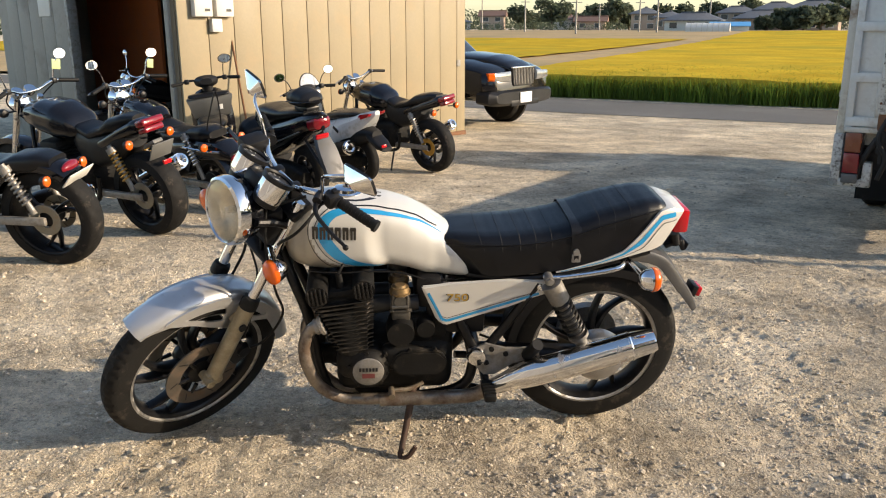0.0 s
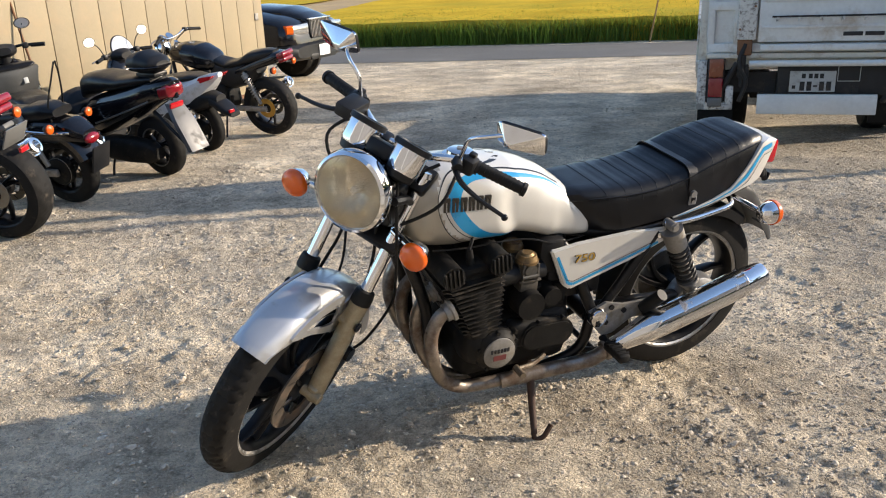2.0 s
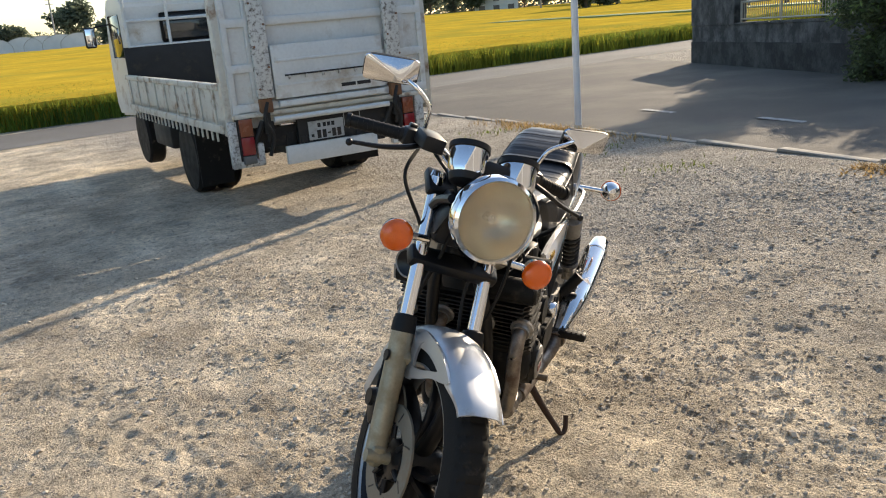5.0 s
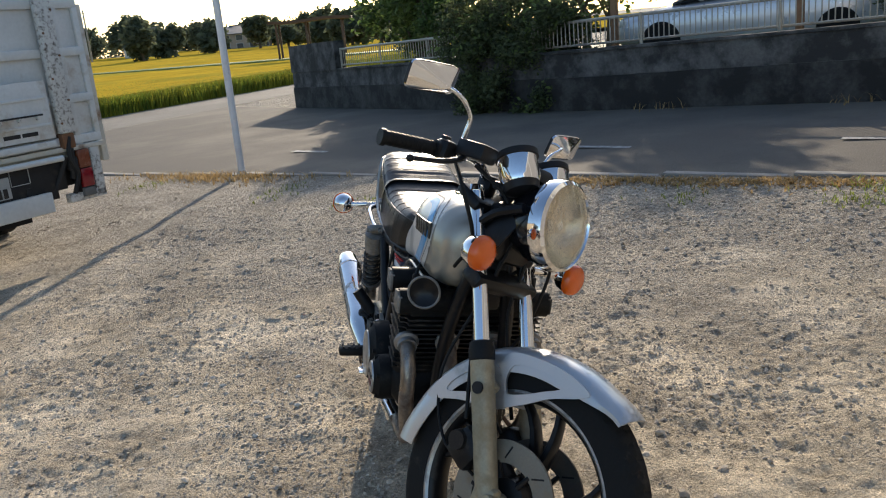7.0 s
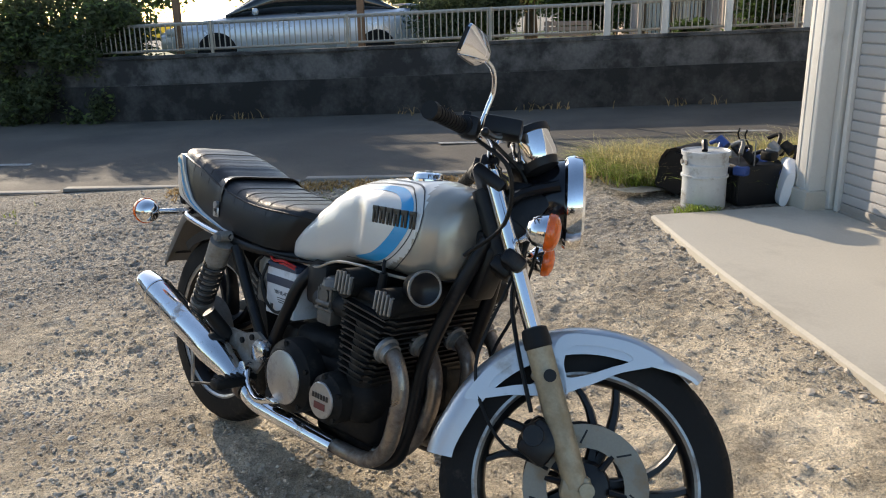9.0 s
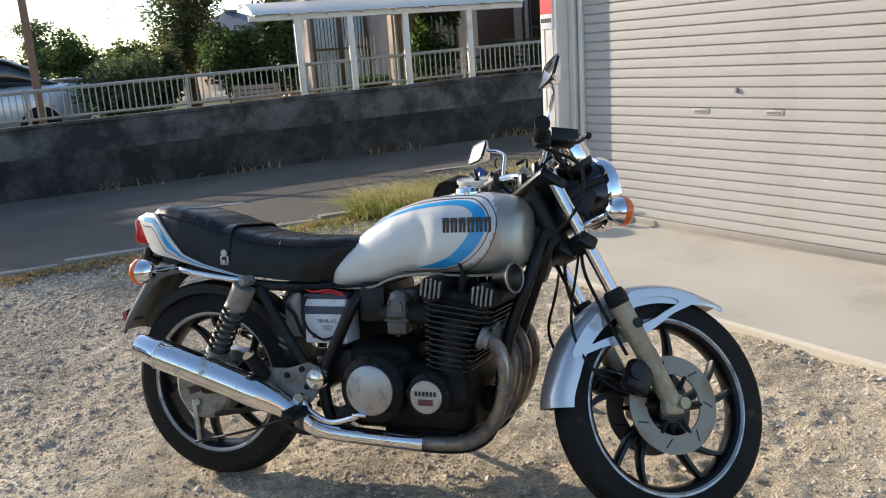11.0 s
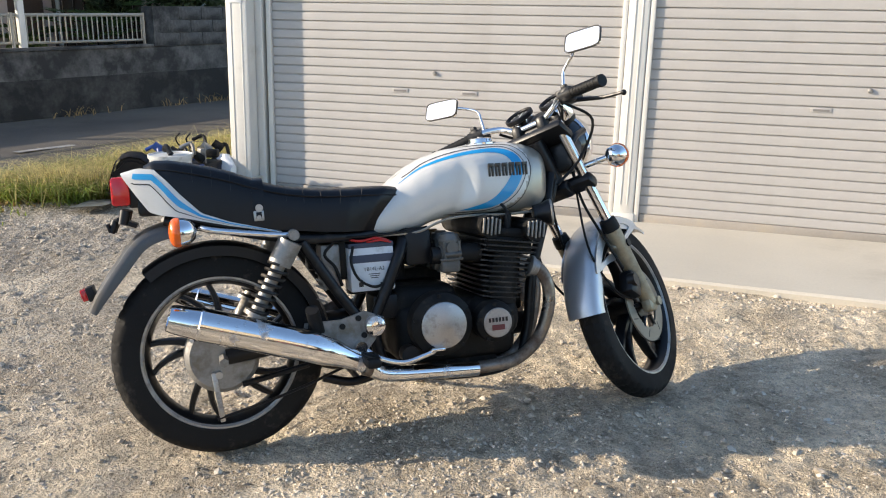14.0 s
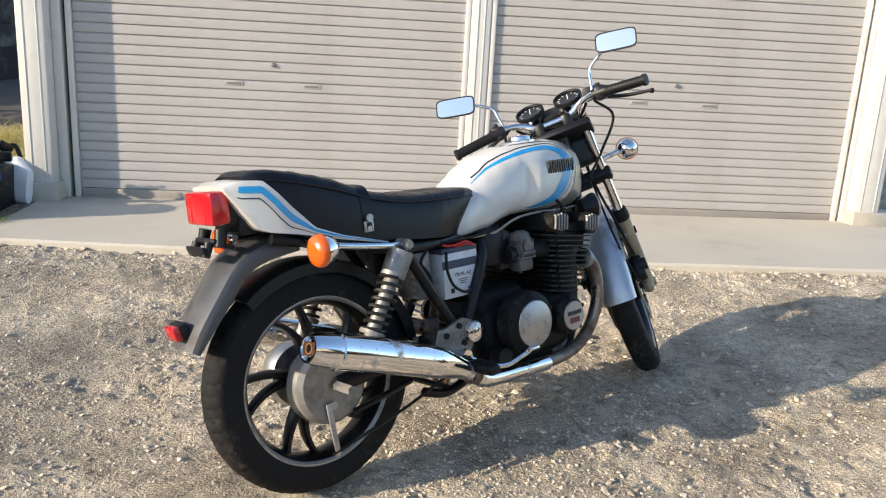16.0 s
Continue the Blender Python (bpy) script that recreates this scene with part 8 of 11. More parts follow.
def large_scooter(x, y, heading):
    """Wide black machine with a rising tail, stepped seat and round box."""
    root = thing("scooter", at_ground(x, y, heading, 7), "large glossy black scooter with a rounded luggage box", "scooter", "scooters parked along the shed")
    R = 0.25
    scooter_wheels(root, R, 1.08, 0.135)
    body = part("rear_body", body_loft([(-0.34, 0.76, 0.80, 0.05), (-0.27, 0.66, 0.825, 0.115), (-0.08, 0.58, 0.80, 0.155), (0.18, 0.46, 0.75, 0.18), (0.44, 0.36, 0.70, 0.19), (0.66, 0.30, 0.64, 0.17), (0.76, 0.30, 0.52, 0.12)], 2.7), "black_gloss", root, "sloping glossy tail panel")
    for s in (-1, 1):
        part("trim_line", tube(B(), [(-0.16, s * 0.147, 0.66), (0.06, s * 0.172, 0.59), (0.30, s * 0.186, 0.52), (0.52, s * 0.186, 0.46)], 0.007, 6), "box_dark", body, "grey trim line")
    part("seat", body_loft([(-0.16, 0.79, 0.835, 0.08), (-0.02, 0.765, 0.845, 0.13), (0.20, 0.73, 0.83, 0.155), (0.34, 0.71, 0.845, 0.165), (0.50, 0.69, 0.86, 0.165), (0.66, 0.65, 0.84, 0.14), (0.75, 0.62, 0.72, 0.09)], 2.8), "vinyl", root, "thick stepped black seat")
    part("floor_tunnel", body_loft([(0.62, 0.24, 0.50, 0.17), (0.74, 0.22, 0.46, 0.18), (0.86, 0.24, 0.55, 0.18)], 3.0), "black_plastic", root)
    part("front_fairing", body_loft([(0.78, 0.34, 0.58, 0.16), (0.86, 0.33, 0.68, 0.21), (0.94, 0.34, 0.70, 0.21), (1.04, 0.40, 0.67, 0.17), (1.14, 0.48, 0.60, 0.08)], 2.3), "black_plastic", root, "rounded dull black front fairing")
    part("front_mudguard", body_loft([(0.88, 0.36, 0.42, 0.05), (1.0, 0.42, 0.53, 0.085), (1.16, 0.40, 0.52, 0.085), (1.30, 0.32, 0.38, 0.04)], 2.6), "black_gloss", root)
    part("engine_case", body_loft([(-0.13, 0.19, 0.28, 0.05), (-0.04, 0.15, 0.33, 0.075), (0.20, 0.14, 0.35, 0.085), (0.44, 0.15, 0.35, 0.085), (0.60, 0.20, 0.32, 0.05)], 3.2), "engine_black", root, "long black engine case").location.y = 0.13
    lamp_ = part("tail_lamp", body_loft([(-0.348, 0.715, 0.765, 0.045), (-0.325, 0.675, 0.785, 0.085), (-0.26, 0.66, 0.785, 0.116)], 3.4), "red_dark", root, "split red tail lamp")
    part("lamp_divider", cbox(B(), (-0.318, 0, 0.725), (0.05, 0.035, 0.13), 0.012, None, 2), "black_gloss", lamp_)
    part("rear_reflector", cbox(B(), (-0.33, 0.02, 0.615), (0.02, 0.13, 0.045), 0.008, Matrix.Rotation(radians(-20), 4, "Y")), "red_lens", root, "red reflector")
    bm = B()
    rings = []
    for k in range(9):
        u = k / 8
        c0 = Vector((lerp(-0.29, -0.47, u), 0, lerp(0.63, 0.26, u) + 0.02 * math.sin(math.pi * u)))
        hw = lerp(0.075, 0.105, smoothstep(0, 0.5, u))
        rings.append([c0 + Vector((dx, q * hw, 0)) for q, dx in ((-1, 0.03), (-0.85, 0.0), (0, -0.012), (0.85, 0.0), (1, 0.03), (0.85, 0.012), (0, 0.0), (-0.85, 0.012))])
    loft(bm, rings)
    flap = part("mudguard_flap", bm, "guard_grey", root, "long weathered grey mudguard flap")
    part("flap_arm", tube(B(), [(-0.10, 0.06, 0.56), (-0.26, 0.075, 0.44), (-0.40, 0.08, 0.33)], 0.014, 8), "black_metal", flap)
    part("top_box", body_loft([(-0.26, 0.90, 0.95, 0.06), (-0.21, 0.865, 0.99, 0.115), (-0.08, 0.855, 1.03, 0.135), (0.03, 0.865, 1.01, 0.12), (0.09, 0.90, 0.96, 0.06)], 2.3), "black_plastic", root, "rounded black luggage box")
    part("box_lip", body_loft([(-0.28, 0.905, 0.925, 0.07), (-0.20, 0.90, 0.93, 0.128), (-0.08, 0.90, 0.93, 0.142), (0.04, 0.90, 0.93, 0.128), (0.10, 0.905, 0.925, 0.07)], 2.3), "black_gloss", root, "glossy rim of the luggage box")
    part("rack", cbox(B(), (-0.10, 0, 0.845), (0.22, 0.13, 0.035), 0.008), "black_metal", root)
    ex = part("muffler", tube(B(), [(0.40, -0.13, 0.24), (0.20, -0.18, 0.28), (-0.12, -0.19, 0.34)], lambda t: 0.03 + 0.035 * smoothstep(0, 0.5, t), 18), "black_metal", root)
    part("tip", lathe(B(), [(0.055, 0), (0.055, 0.02), (0.034, 0.024), (0.032, 0.0)], axis_matrix((-0.12, -0.19, 0.34), (-0.97, -0.03, 0.2)), 18, True), "chrome", ex, "bright round muffler tip")
    return root


def sport_scooter(x, y, heading):
    """Small machine with a pointed white tail and a round muffler end."""
    root = thing("scooter", at_ground(x, y, heading, 7), "small black scooter with a pointed white tail", "scooter", "scooters parked along the shed")
    R = 0.235
    scooter_wheels(root, R, 1.17, 0.115)
    part("under_body", body_loft([(-0.30, 0.46, 0.56, 0.06), (-0.12, 0.42, 0.60, 0.11), (0.16, 0.34, 0.58, 0.15), (0.42, 0.28, 0.56, 0.15), (0.56, 0.28, 0.48, 0.11)], 2.8), "black_plastic", root, "black underside")
    bm = B()
    rings = []
    for u, z0, z1, wd in ((0.56, 0.32, 0.56, 0.10), (0.46, 0.30, 0.61, 0.158), (0.24, 0.36, 0.655, 0.172), (0.0, 0.48, 0.70, 0.155), (-0.16, 0.58, 0.735, 0.115), (-0.28, 0.665, 0.755, 0.07), (-0.35, 0.725, 0.765, 0.03)):
        rings.append([Vector((u, q * wd, lerp(z0, z1, v))) for q, v in ((-0.80, 0), (-1.0, 0.35), (-0.96, 0.75), (-0.6, 1.0), (0.6, 1.0), (0.96, 0.75), (1.0, 0.35), (0.80, 0))])
    loft(bm, rings)
    cowl2 = part("tail_cowl", bm, "scooter_white", root, "pointed silver-white tail cowl")
    for s in (-1, 1):
        part("lamp_side", plate(B(), [(-0.10, 0.66), (-0.31, 0.715), (-0.345, 0.75), (-0.18, 0.73)], s * 0.085 - 0.02, s * 0.085 + 0.02), "red_lens", cowl2, "narrow red tail lamp")
        part("emblem_bar", cbox(B(), (0.20, s * 0.168, 0.56), (0.10, 0.006, 0.035), 0.002, Matrix.Rotation(-0.5, 4, "Y")), "black_decal", cowl2)
    part("seat", body_loft([(-0.16, 0.705, 0.735, 0.07), (-0.02, 0.685, 0.75, 0.115), (0.20, 0.655, 0.74, 0.135), (0.40, 0.63, 0.71, 0.13), (0.54, 0.58, 0.68, 0.08)], 3.2), "vinyl", root, "black seat")
    part("floor_board", cbox(B(), (0.70, 0, 0.28), (0.36, 0.30, 0.09), 0.03), "black_plastic", root)
    part("leg_shield", body_loft([(0.88, 0.33, 0.80, 0.15), (0.94, 0.30, 0.90, 0.19), (1.0, 0.32, 0.92, 0.18), (1.10, 0.45, 0.84, 0.12), (1.16, 0.56, 0.72, 0.05)], 2.6), "black_gloss", root, "front leg shield")
    scr = part("front_screen", lathe(B(), [(0.150, -0.012), (0.158, 0.0), (0.150, 0.012), (0.120, 0.016), (0.002, 0.022), (0.002, 0.010), (0.120, 0.004)], axis_matrix((1.02, -0.09, 0.91), (-0.93, 0.1, 0.36)) @ Matrix.Diagonal((0.74, 1.02, 1, 1)), 40), "scooter_white", root, "oval white front screen")
    part("screen_rim", lathe(B(), [(0.146, 0.010), (0.160, 0.008), (0.164, -0.004), (0.156, -0.014), (0.146, 0.0)], axis_matrix((1.02, -0.09, 0.91), (-0.93, 0.1, 0.36)) @ Matrix.Diagonal((0.74, 1.02, 1, 1)), 40, True), "black_plastic", scr, "black rim")
    part("front_mudguard", body_loft([(0.94, 0.36, 0.42, 0.05), (1.08, 0.39, 0.50, 0.075), (1.26, 0.37, 0.49, 0.075), (1.40, 0.30, 0.36, 0.04)], 2.6), "scooter_white", root)
    scooter_bars(root, 0.97, 0.90, (-1, 1), 0.32, 0.31, 0.18)
    part("engine_case", body_loft([(-0.10, 0.19, 0.28, 0.04), (0.0, 0.15, 0.32, 0.07), (0.30, 0.15, 0.34, 0.08), (0.46, 0.20, 0.30, 0.05)], 3.2), "engine_black", root).location.y = 0.06
    ex = part("muffler", tube(B(), [(0.36, 0.14, 0.30), (0.20, 0.19, 0.35), (-0.06, 0.20, 0.40)], lambda t: 0.035 + 0.040 * smoothstep(0, 0.5, t), 20), "engine_black", root, "fat black muffler")
    part("end_cap", lathe(B(), [(0.074, -0.01), (0.078, 0.008), (0.066, 0.022), (0.050, 0.022), (0.046, 0.006), (0.030, 0.010), (0.026, 0.024), (0.002, 0.024)], axis_matrix((-0.06, 0.20, 0.40), (-0.97, 0.0, 0.18)), 28), "chrome", ex, "round chrome muffler end")
    part("mudguard_flap", body_loft([(-0.44, 0.36, 0.40, 0.06), (-0.36, 0.38, 0.47, 0.085), (-0.22, 0.45, 0.56, 0.085), (-0.10, 0.50, 0.58, 0.07)], 3.0), "black_plastic", root, "black rear mudguard")
    part("rear_reflector", cbox(B(), (-0.43, 0.03, 0.42), (0.02, 0.06, 0.03), 0.005), "red_lens", root, "red reflector")
    return root


commuter_scooter(-3.68, 3.68, 135)
large_scooter(-2.86, 3.98, 159)
sport_scooter(-3.03, 5.06, 160)

bm = B()
rod(bm, (-4.92, 5.42, gz(5.4) - 0.02), (-5.29, 5.56, gz(5.5) + 1.42), 0.014, 0.012, 10)
solid("pole", bm, "rust", "thin brown pole leaning on the shed wall", "pole")

# ---- shed ----
SH = pose(-5.43, 4.85, gz(6) - 0.02) @ pose(0, 0, 0, 0, 0, 79)
shed = thing("shed", SH, "cream panelled shed with an open dark doorway", "shed", kind="structure")
L_, H_ = 5.12, 2.9
bm = B()
span(bm, 0, L_, 0.02, 0.10, -0.1, H_)
wl = part("sunny_wall", bm, "siding_gap", shed, "cream board wall in the sun")
xk, k = 0.012, 0
widths = (0.40, 0.36, 0.40, 0.33, 0.40, 0.36)
while xk < L_ - 0.03:
    w = min(widths[k % 6], L_ - xk)
    bm = B()
    span(bm, xk, xk + w - 0.010, -0.012, 0.022, -0.02, H_, 0.004)
    part("board", bm, "siding", wl)
    xk, k = xk + w, k + 1
part("sill_beam", span(B(), -0.02, L_ + 0.02, -0.02, 0.09, -0.12, -0.022, 0.01), "rust", wl)
for dx in (0.19, 0.48):
    bx = part("meter_box", span(B(), dx, dx + 0.24, -0.10, -0.013, 1.72, 2.12, 0.015), "box_grey", shed, "pale grey meter box")
    part("label_bar", span(B(), dx + 0.13, dx + 0.20, -0.1025, -0.10, 1.78, 1.81), "black_decal", bx)
part("conduit_box", span(B(), 0.42, 0.56, -0.08, -0.013, 1.55, 1.70, 0.01), "box_grey", shed)
part("hinge", span(B(), L_ - 0.22, L_ - 0.14, -0.03, -0.012, 1.0, 1.1, 0.004), "alloy_dull", shed)
bm = B()
span(bm, 0.0, 0.08, 0.10, 0.17, -0.1, H_)
span(bm, 0.0, 0.08, 2.52, 4.6, -0.1, H_)
span(bm, 0.0, 0.08, 0.17, 2.52, 2.30, H_)
# the grey colour carries this wall's shade
dwl = part("shaded_wall", bm, "shed_grey", shed, "end wall with the doorway, its shade coloured grey")
for yk in [2.60 + 0.36 * i for i in range(5)]:
    part("board", span(B(), -0.014, 0.004, yk, yk + 0.20 if yk < 1 else yk + 0.35, -0.05, H_, 0.004), "shed_grey", dwl)
part("door_frame", span(B(), -0.03, 0.10, 0.11, 0.19, -0.1, 2.32, 0.005), "shed_grey", dwl)
part("door_frame", span(B(), -0.03, 0.10, 2.50, 2.57, -0.1, 2.32, 0.005), "alloy_dull", dwl)
bm = B()
span(bm, 0.0, L_, 4.6, 4.7, -0.1, H_)
span(bm, L_ - 0.08, L_, 0.10, 4.6, -0.1, H_)
part("back_wall", bm, "shed_grey", shed)
part("roof", span(B(), -0.15, L_ + 0.15, -0.12, 4.8, H_, H_ + 0.12, 0.02), "roof_grey", shed)
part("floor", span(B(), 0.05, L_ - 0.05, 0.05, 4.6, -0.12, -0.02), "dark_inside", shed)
part("inner_panel", span(B(), 1.25, 1.30, 2.45, 4.5, 0.0, 2.4), "orange_board", shed, "orange board inside the shed")
# dark sheet added where the doorway shows only shade
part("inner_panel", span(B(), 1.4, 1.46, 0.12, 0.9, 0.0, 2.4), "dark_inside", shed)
wnd = part("wall_vent", span(B(), -0.03, -0.012, 3.0, 3.35, 1.75, 2.05, 0.01), "box_grey", shed, "small grey wall plate")

# ---- truck ----
TR = pose(1.40, 4.88, gz(6.5)) @ pose(0, 0, 0, 0, 0, -5.2)
truck = thing("truck", TR, "worn white flatbed truck with a tail lift", "truck")
W = 1.96


def truck_wheel(x0, x1, y, r, name="wheel"):
    m = Matrix.Translation(((x0 + x1) / 2, y, r)) @ Matrix.Rotation(radians(90), 4, "Y")
    h = (x1 - x0) / 2
    o = part(name, lathe(B(), [(r * 0.55, -h), (r * 0.93, -h), (r, -h * 0.7), (r, h * 0.7), (r * 0.93, h), (r * 0.55, h)], m, 40), "rubber", truck, "black truck tyre")
    part("rim", lathe(B(), [(r * 0.57, -h * 0.92), (r * 0.5, -h * 0.6), (r * 0.2, -h * 0.5), (0.002, -h * 0.5)], m, 30), "truck_rusty", o, "rusty steel rim")


for x0, x1 in ((0.04, 0.245), (0.265, 0.47), (W - 0.225, W - 0.02), (W - 0.45, W - 0.245)):
    truck_wheel(x0, x1, 1.66, 0.36)
truck_wheel(0.12, 0.32, 4.25, 0.36)
truck_wheel(W - 0.32, W - 0.12, 4.25, 0.36)
bm = B()
for x in (0.55, W - 0.55):
    span(bm, x - 0.04, x + 0.04, 0.05, 5.3, 0.48, 0.66)
span(bm, 0.5, W - 0.5, 0.4, 0.5, 0.45, 0.62)
span(bm, 0.5, W - 0.5, 1.5, 1.8, 0.30, 0.48)
rod(bm, (0.2, 1.66, 0.36), (W - 0.2, 1.66, 0.36), 0.05)
span(bm, 0.08, 0.5, 2.5, 3.3, 0.35, 0.62, 0.03)
span(bm, 0.10, W - 0.1, 0.06, 0.14, 0.56, 0.72)
part("chassis", bm, "chassis", truck, "dark dirty chassis")
part("bed_floor", span(B(), 0.0, W, 0.05, 4.0, 0.74, 0.84, 0.01), "truck_rusty", truck)
bm = B()
span(bm, 0.0, 0.04, 0.10, 3.95, 0.74, 1.12, 0.008)
for k in range(9):
    span(bm, -0.015, 0.0, 0.25 + 0.44 * k, 0.29 + 0.44 * k, 0.76, 1.10, 0.004)
span(bm, -0.02, 0.05, 0.10, 3.95, 1.08, 1.13, 0.008)
span(bm, -0.02, 0.05, 0.10, 3.95, 0.72, 0.79, 0.008)
part("drop_side", bm, "truck_rusty", truck, "rust-streaked low side board")
bm = B()
span(bm, W - 0.04, W, 0.10, 3.95, 0.74, 1.12, 0.008)
part("drop_side", bm, "truck_rusty", truck)
bm = B()
for k in range(22):
    span(bm, -0.012, 0.0, 0.3 + 0.16 * k, 0.33 + 0.16 * k, 0.64, 0.73)
each(part, "rope_hook", bm, "truck_rusty", truck)
for x in (0.0, W - 0.06):
    part("corner_post", span(B(), x, x + 0.06, 0.02, 0.12, 0.70, 1.95, 0.008), "truck_rusty", truck, "rusty corner post")
# tall tail gate
bm = B()
span(bm, 0.05, W - 0.05, 0.02, 0.06, 0.86, 2.05, 0.005)
gate = part("tail_gate", bm, "truck_white", truck, "tall ribbed white tail gate")
for z in (0.88, 1.20, 1.56, 1.92):
    part("gate_rib", span(B(), 0.06, W - 0.06, -0.012, 0.022, z, z + 0.07, 0.010), "truck_white", gate)
for x in (0.06, 0.25, W - 0.30, W - 0.11):
    part("gate_rib", span(B(), x, x + 0.05, -0.010, 0.022, 0.86, 2.04, 0.008), "truck_white", gate)
for x in (0.275, 1.495):
    o = part("lift_mast", span(B(), x, x + 0.14, -0.07, -0.013, 0.98, 2.3, 0.012), "truck_worn", truck, "white lift mast with flaked paint")
    part("mast_foot", span(B(), x + 0.01, x + 0.12, -0.06, 0.02, 0.86, 0.98, 0.012), "rust", o)
    bm = B()
    tube(bm, [(x + 0.07, -0.05, 0.95), (x + 0.03, -0.07, 0.80), (x + 0.09, -0.05, 0.66), (x + 0.05, -0.02, 0.50)], 0.018, 8)
    rod(bm, (x + 0.06, -0.06, 0.86), (x + 0.06, -0.02, 0.62), 0.022)
    cbox(bm, (x + 0.065, -0.03, 0.74), (0.09, 0.05, 0.10), 0.012)
    part("lift_link", bm, "chassis", o)
    for k in range(7):
        part("mast_bolt", rod(B(), (x + 0.02 + 0.10 * (k % 2), -0.078, 1.06 + 0.17 * k), (x + 0.02 + 0.10 * (k % 2), -0.068, 1.06 + 0.17 * k), 0.010, 0.008, 6), "rust", o)
    part("lift_arm", tube(B(), [(x + 0.02, -0.03, 0.80), (x - 0.05, -0.02, 0.66), (x - 0.13, 0.02, 0.50)], 0.024, 8, 0), "chassis", o, "black lift arm")
plat = part("lift_platform", span(B(), 0.43, 1.455, -0.055, -0.015, 0.96, 1.40, 0.008), "truck_white", truck, "folded steel lift platform")
for z in (1.06, 1.26):
    part("platform_fold", span(B(), 0.45, 1.435, -0.066, -0.053, z, z + 0.022, 0.004), "truck_white", plat)
hinge = part("hinge_rod", rod(B(), (0.52, -0.085, 1.15), (1.36, -0.085, 1.15), 0.007, None, 8), "chassis", plat, "thin dark hinge rod")
for k in range(6):
    part("hinge_hook", cbox(B(), (0.56 + 0.152 * k, -0.075, 1.135), (0.022, 0.03, 0.045), 0.006), "truck_worn", hinge)
bm = B()
for k in range(2):
    span(bm, 1.03 + 0.15 * k, 1.165 + 0.145 * k, -0.0575, -0.055, 1.00, 1.03)
part("maker_bars", bm, "chassis", plat)
part("platform_lip", span(B(), 0.45, 1.44, -0.075, -0.02, 0.895, 0.945, 0.010), "truck_white", truck, "bright folded steel lip")
part("stained_sill", span(B(), 0.06, W - 0.06, -0.03, 0.02, 0.835, 0.875, 0.008), "truck_rusty", truck, "rust-stained bed sill")
part("lift_bar", rod(B(), (0.38, -0.07, 0.80), (1.46, -0.07, 0.80), 0.024), "truck_white", truck, "white cross bar")
part("under_guard", span(B(), 0.46, 1.32, -0.06, -0.02, 0.405, 0.56, 0.008), "truck_white", truck, "white under-run guard")
for x in (0.62, 1.14):
    part("guard_bracket", span(B(), x, x + 0.05, -0.02, 0.12, 0.42, 0.62), "chassis", truck)
np_ = part("number_plate", span(B(), 0.69, 1.02, -0.022, -0.012, 0.575, 0.735, 0.003), "plate_dull", truck, "dull white number plate with dark bars")
bm = B()
for x in (0.765, 0.815, 0.905, 0.955):
    span(bm, x, x + 0.035, -0.0245, -0.022, 0.585, 0.655)
span(bm, 0.862, 0.892, -0.0245, -0.022, 0.615, 0.627)
span(bm, 0.71, 0.735, -0.0245, -0.022, 0.60, 0.625)
for x in (0.775, 0.825, 0.865, 0.905):
    span(bm, x, x + 0.028, -0.0245, -0.022, 0.68, 0.715)
part("plate_bars", bm, "chassis", np_)
part("plate_backing", span(B(), 0.60, 1.50, -0.011, 0.03, 0.55, 0.79, 0.005), "chassis", truck)
bm = B()
for x0, x1, z0, z1 in ((1.03, 1.19, 0.655, 0.660), (1.03, 1.19, 0.795, 0.80), (1.03, 1.035, 0.655, 0.80), (1.185, 1.19, 0.655, 0.80)):
    span(bm, x0, x1, -0.018, -0.012, z0, z1)
part("outline_frame", bm, "plate_dull", truck, "thin pale square outline")
for x, flip in ((0.0, 1), (1.56, -1)):
    bm = B()
    for x0, x1, z0, z1 in ((x, x + 0.07, 0.43, 0.82), (x, x + 0.28, 0.43, 0.49), (x + 0.22, x + 0.28, 0.43, 0.62)) if flip > 0 else ((x + 0.19, x + 0.28, 0.44, 0.84), (x - 0.06, x + 0.28, 0.43, 0.50)):
        span(bm, x0, x1, -0.02, 0.05, z0, z1, 0.008)
    bk = part("lamp_bracket", bm, "truck_worn", truck, "chipped white lamp bracket")
    lx_ = x + 0.085 if flip > 0 else x + 0.05
    part("lamp_back", span(B(), lx_ - 0.012, lx_ + 0.122, -0.018, 0.045, 0.45, 0.85, 0.006), "chassis", bk, "black lamp housing")
    for z0, z1, mt, lb in ((0.535, 0.685, "red_dark", "red stop lamp"), (0.69, 0.835, "lamp_dark", "dull orange lamp"), (0.46, 0.53, "box_dark", "grey reversing lamp")):
        part("lamp", span(B(), lx_, lx_ + 0.11, -0.055, -0.018, z0, z1, 0.008), mt, bk, lb)
    part("mud_flap", span(B(), x + 0.02 if flip > 0 else x - 0.06, x + 0.34 if flip > 0 else x + 0.36, 1.20, 1.22, 0.12, 0.7), "rubber", truck)
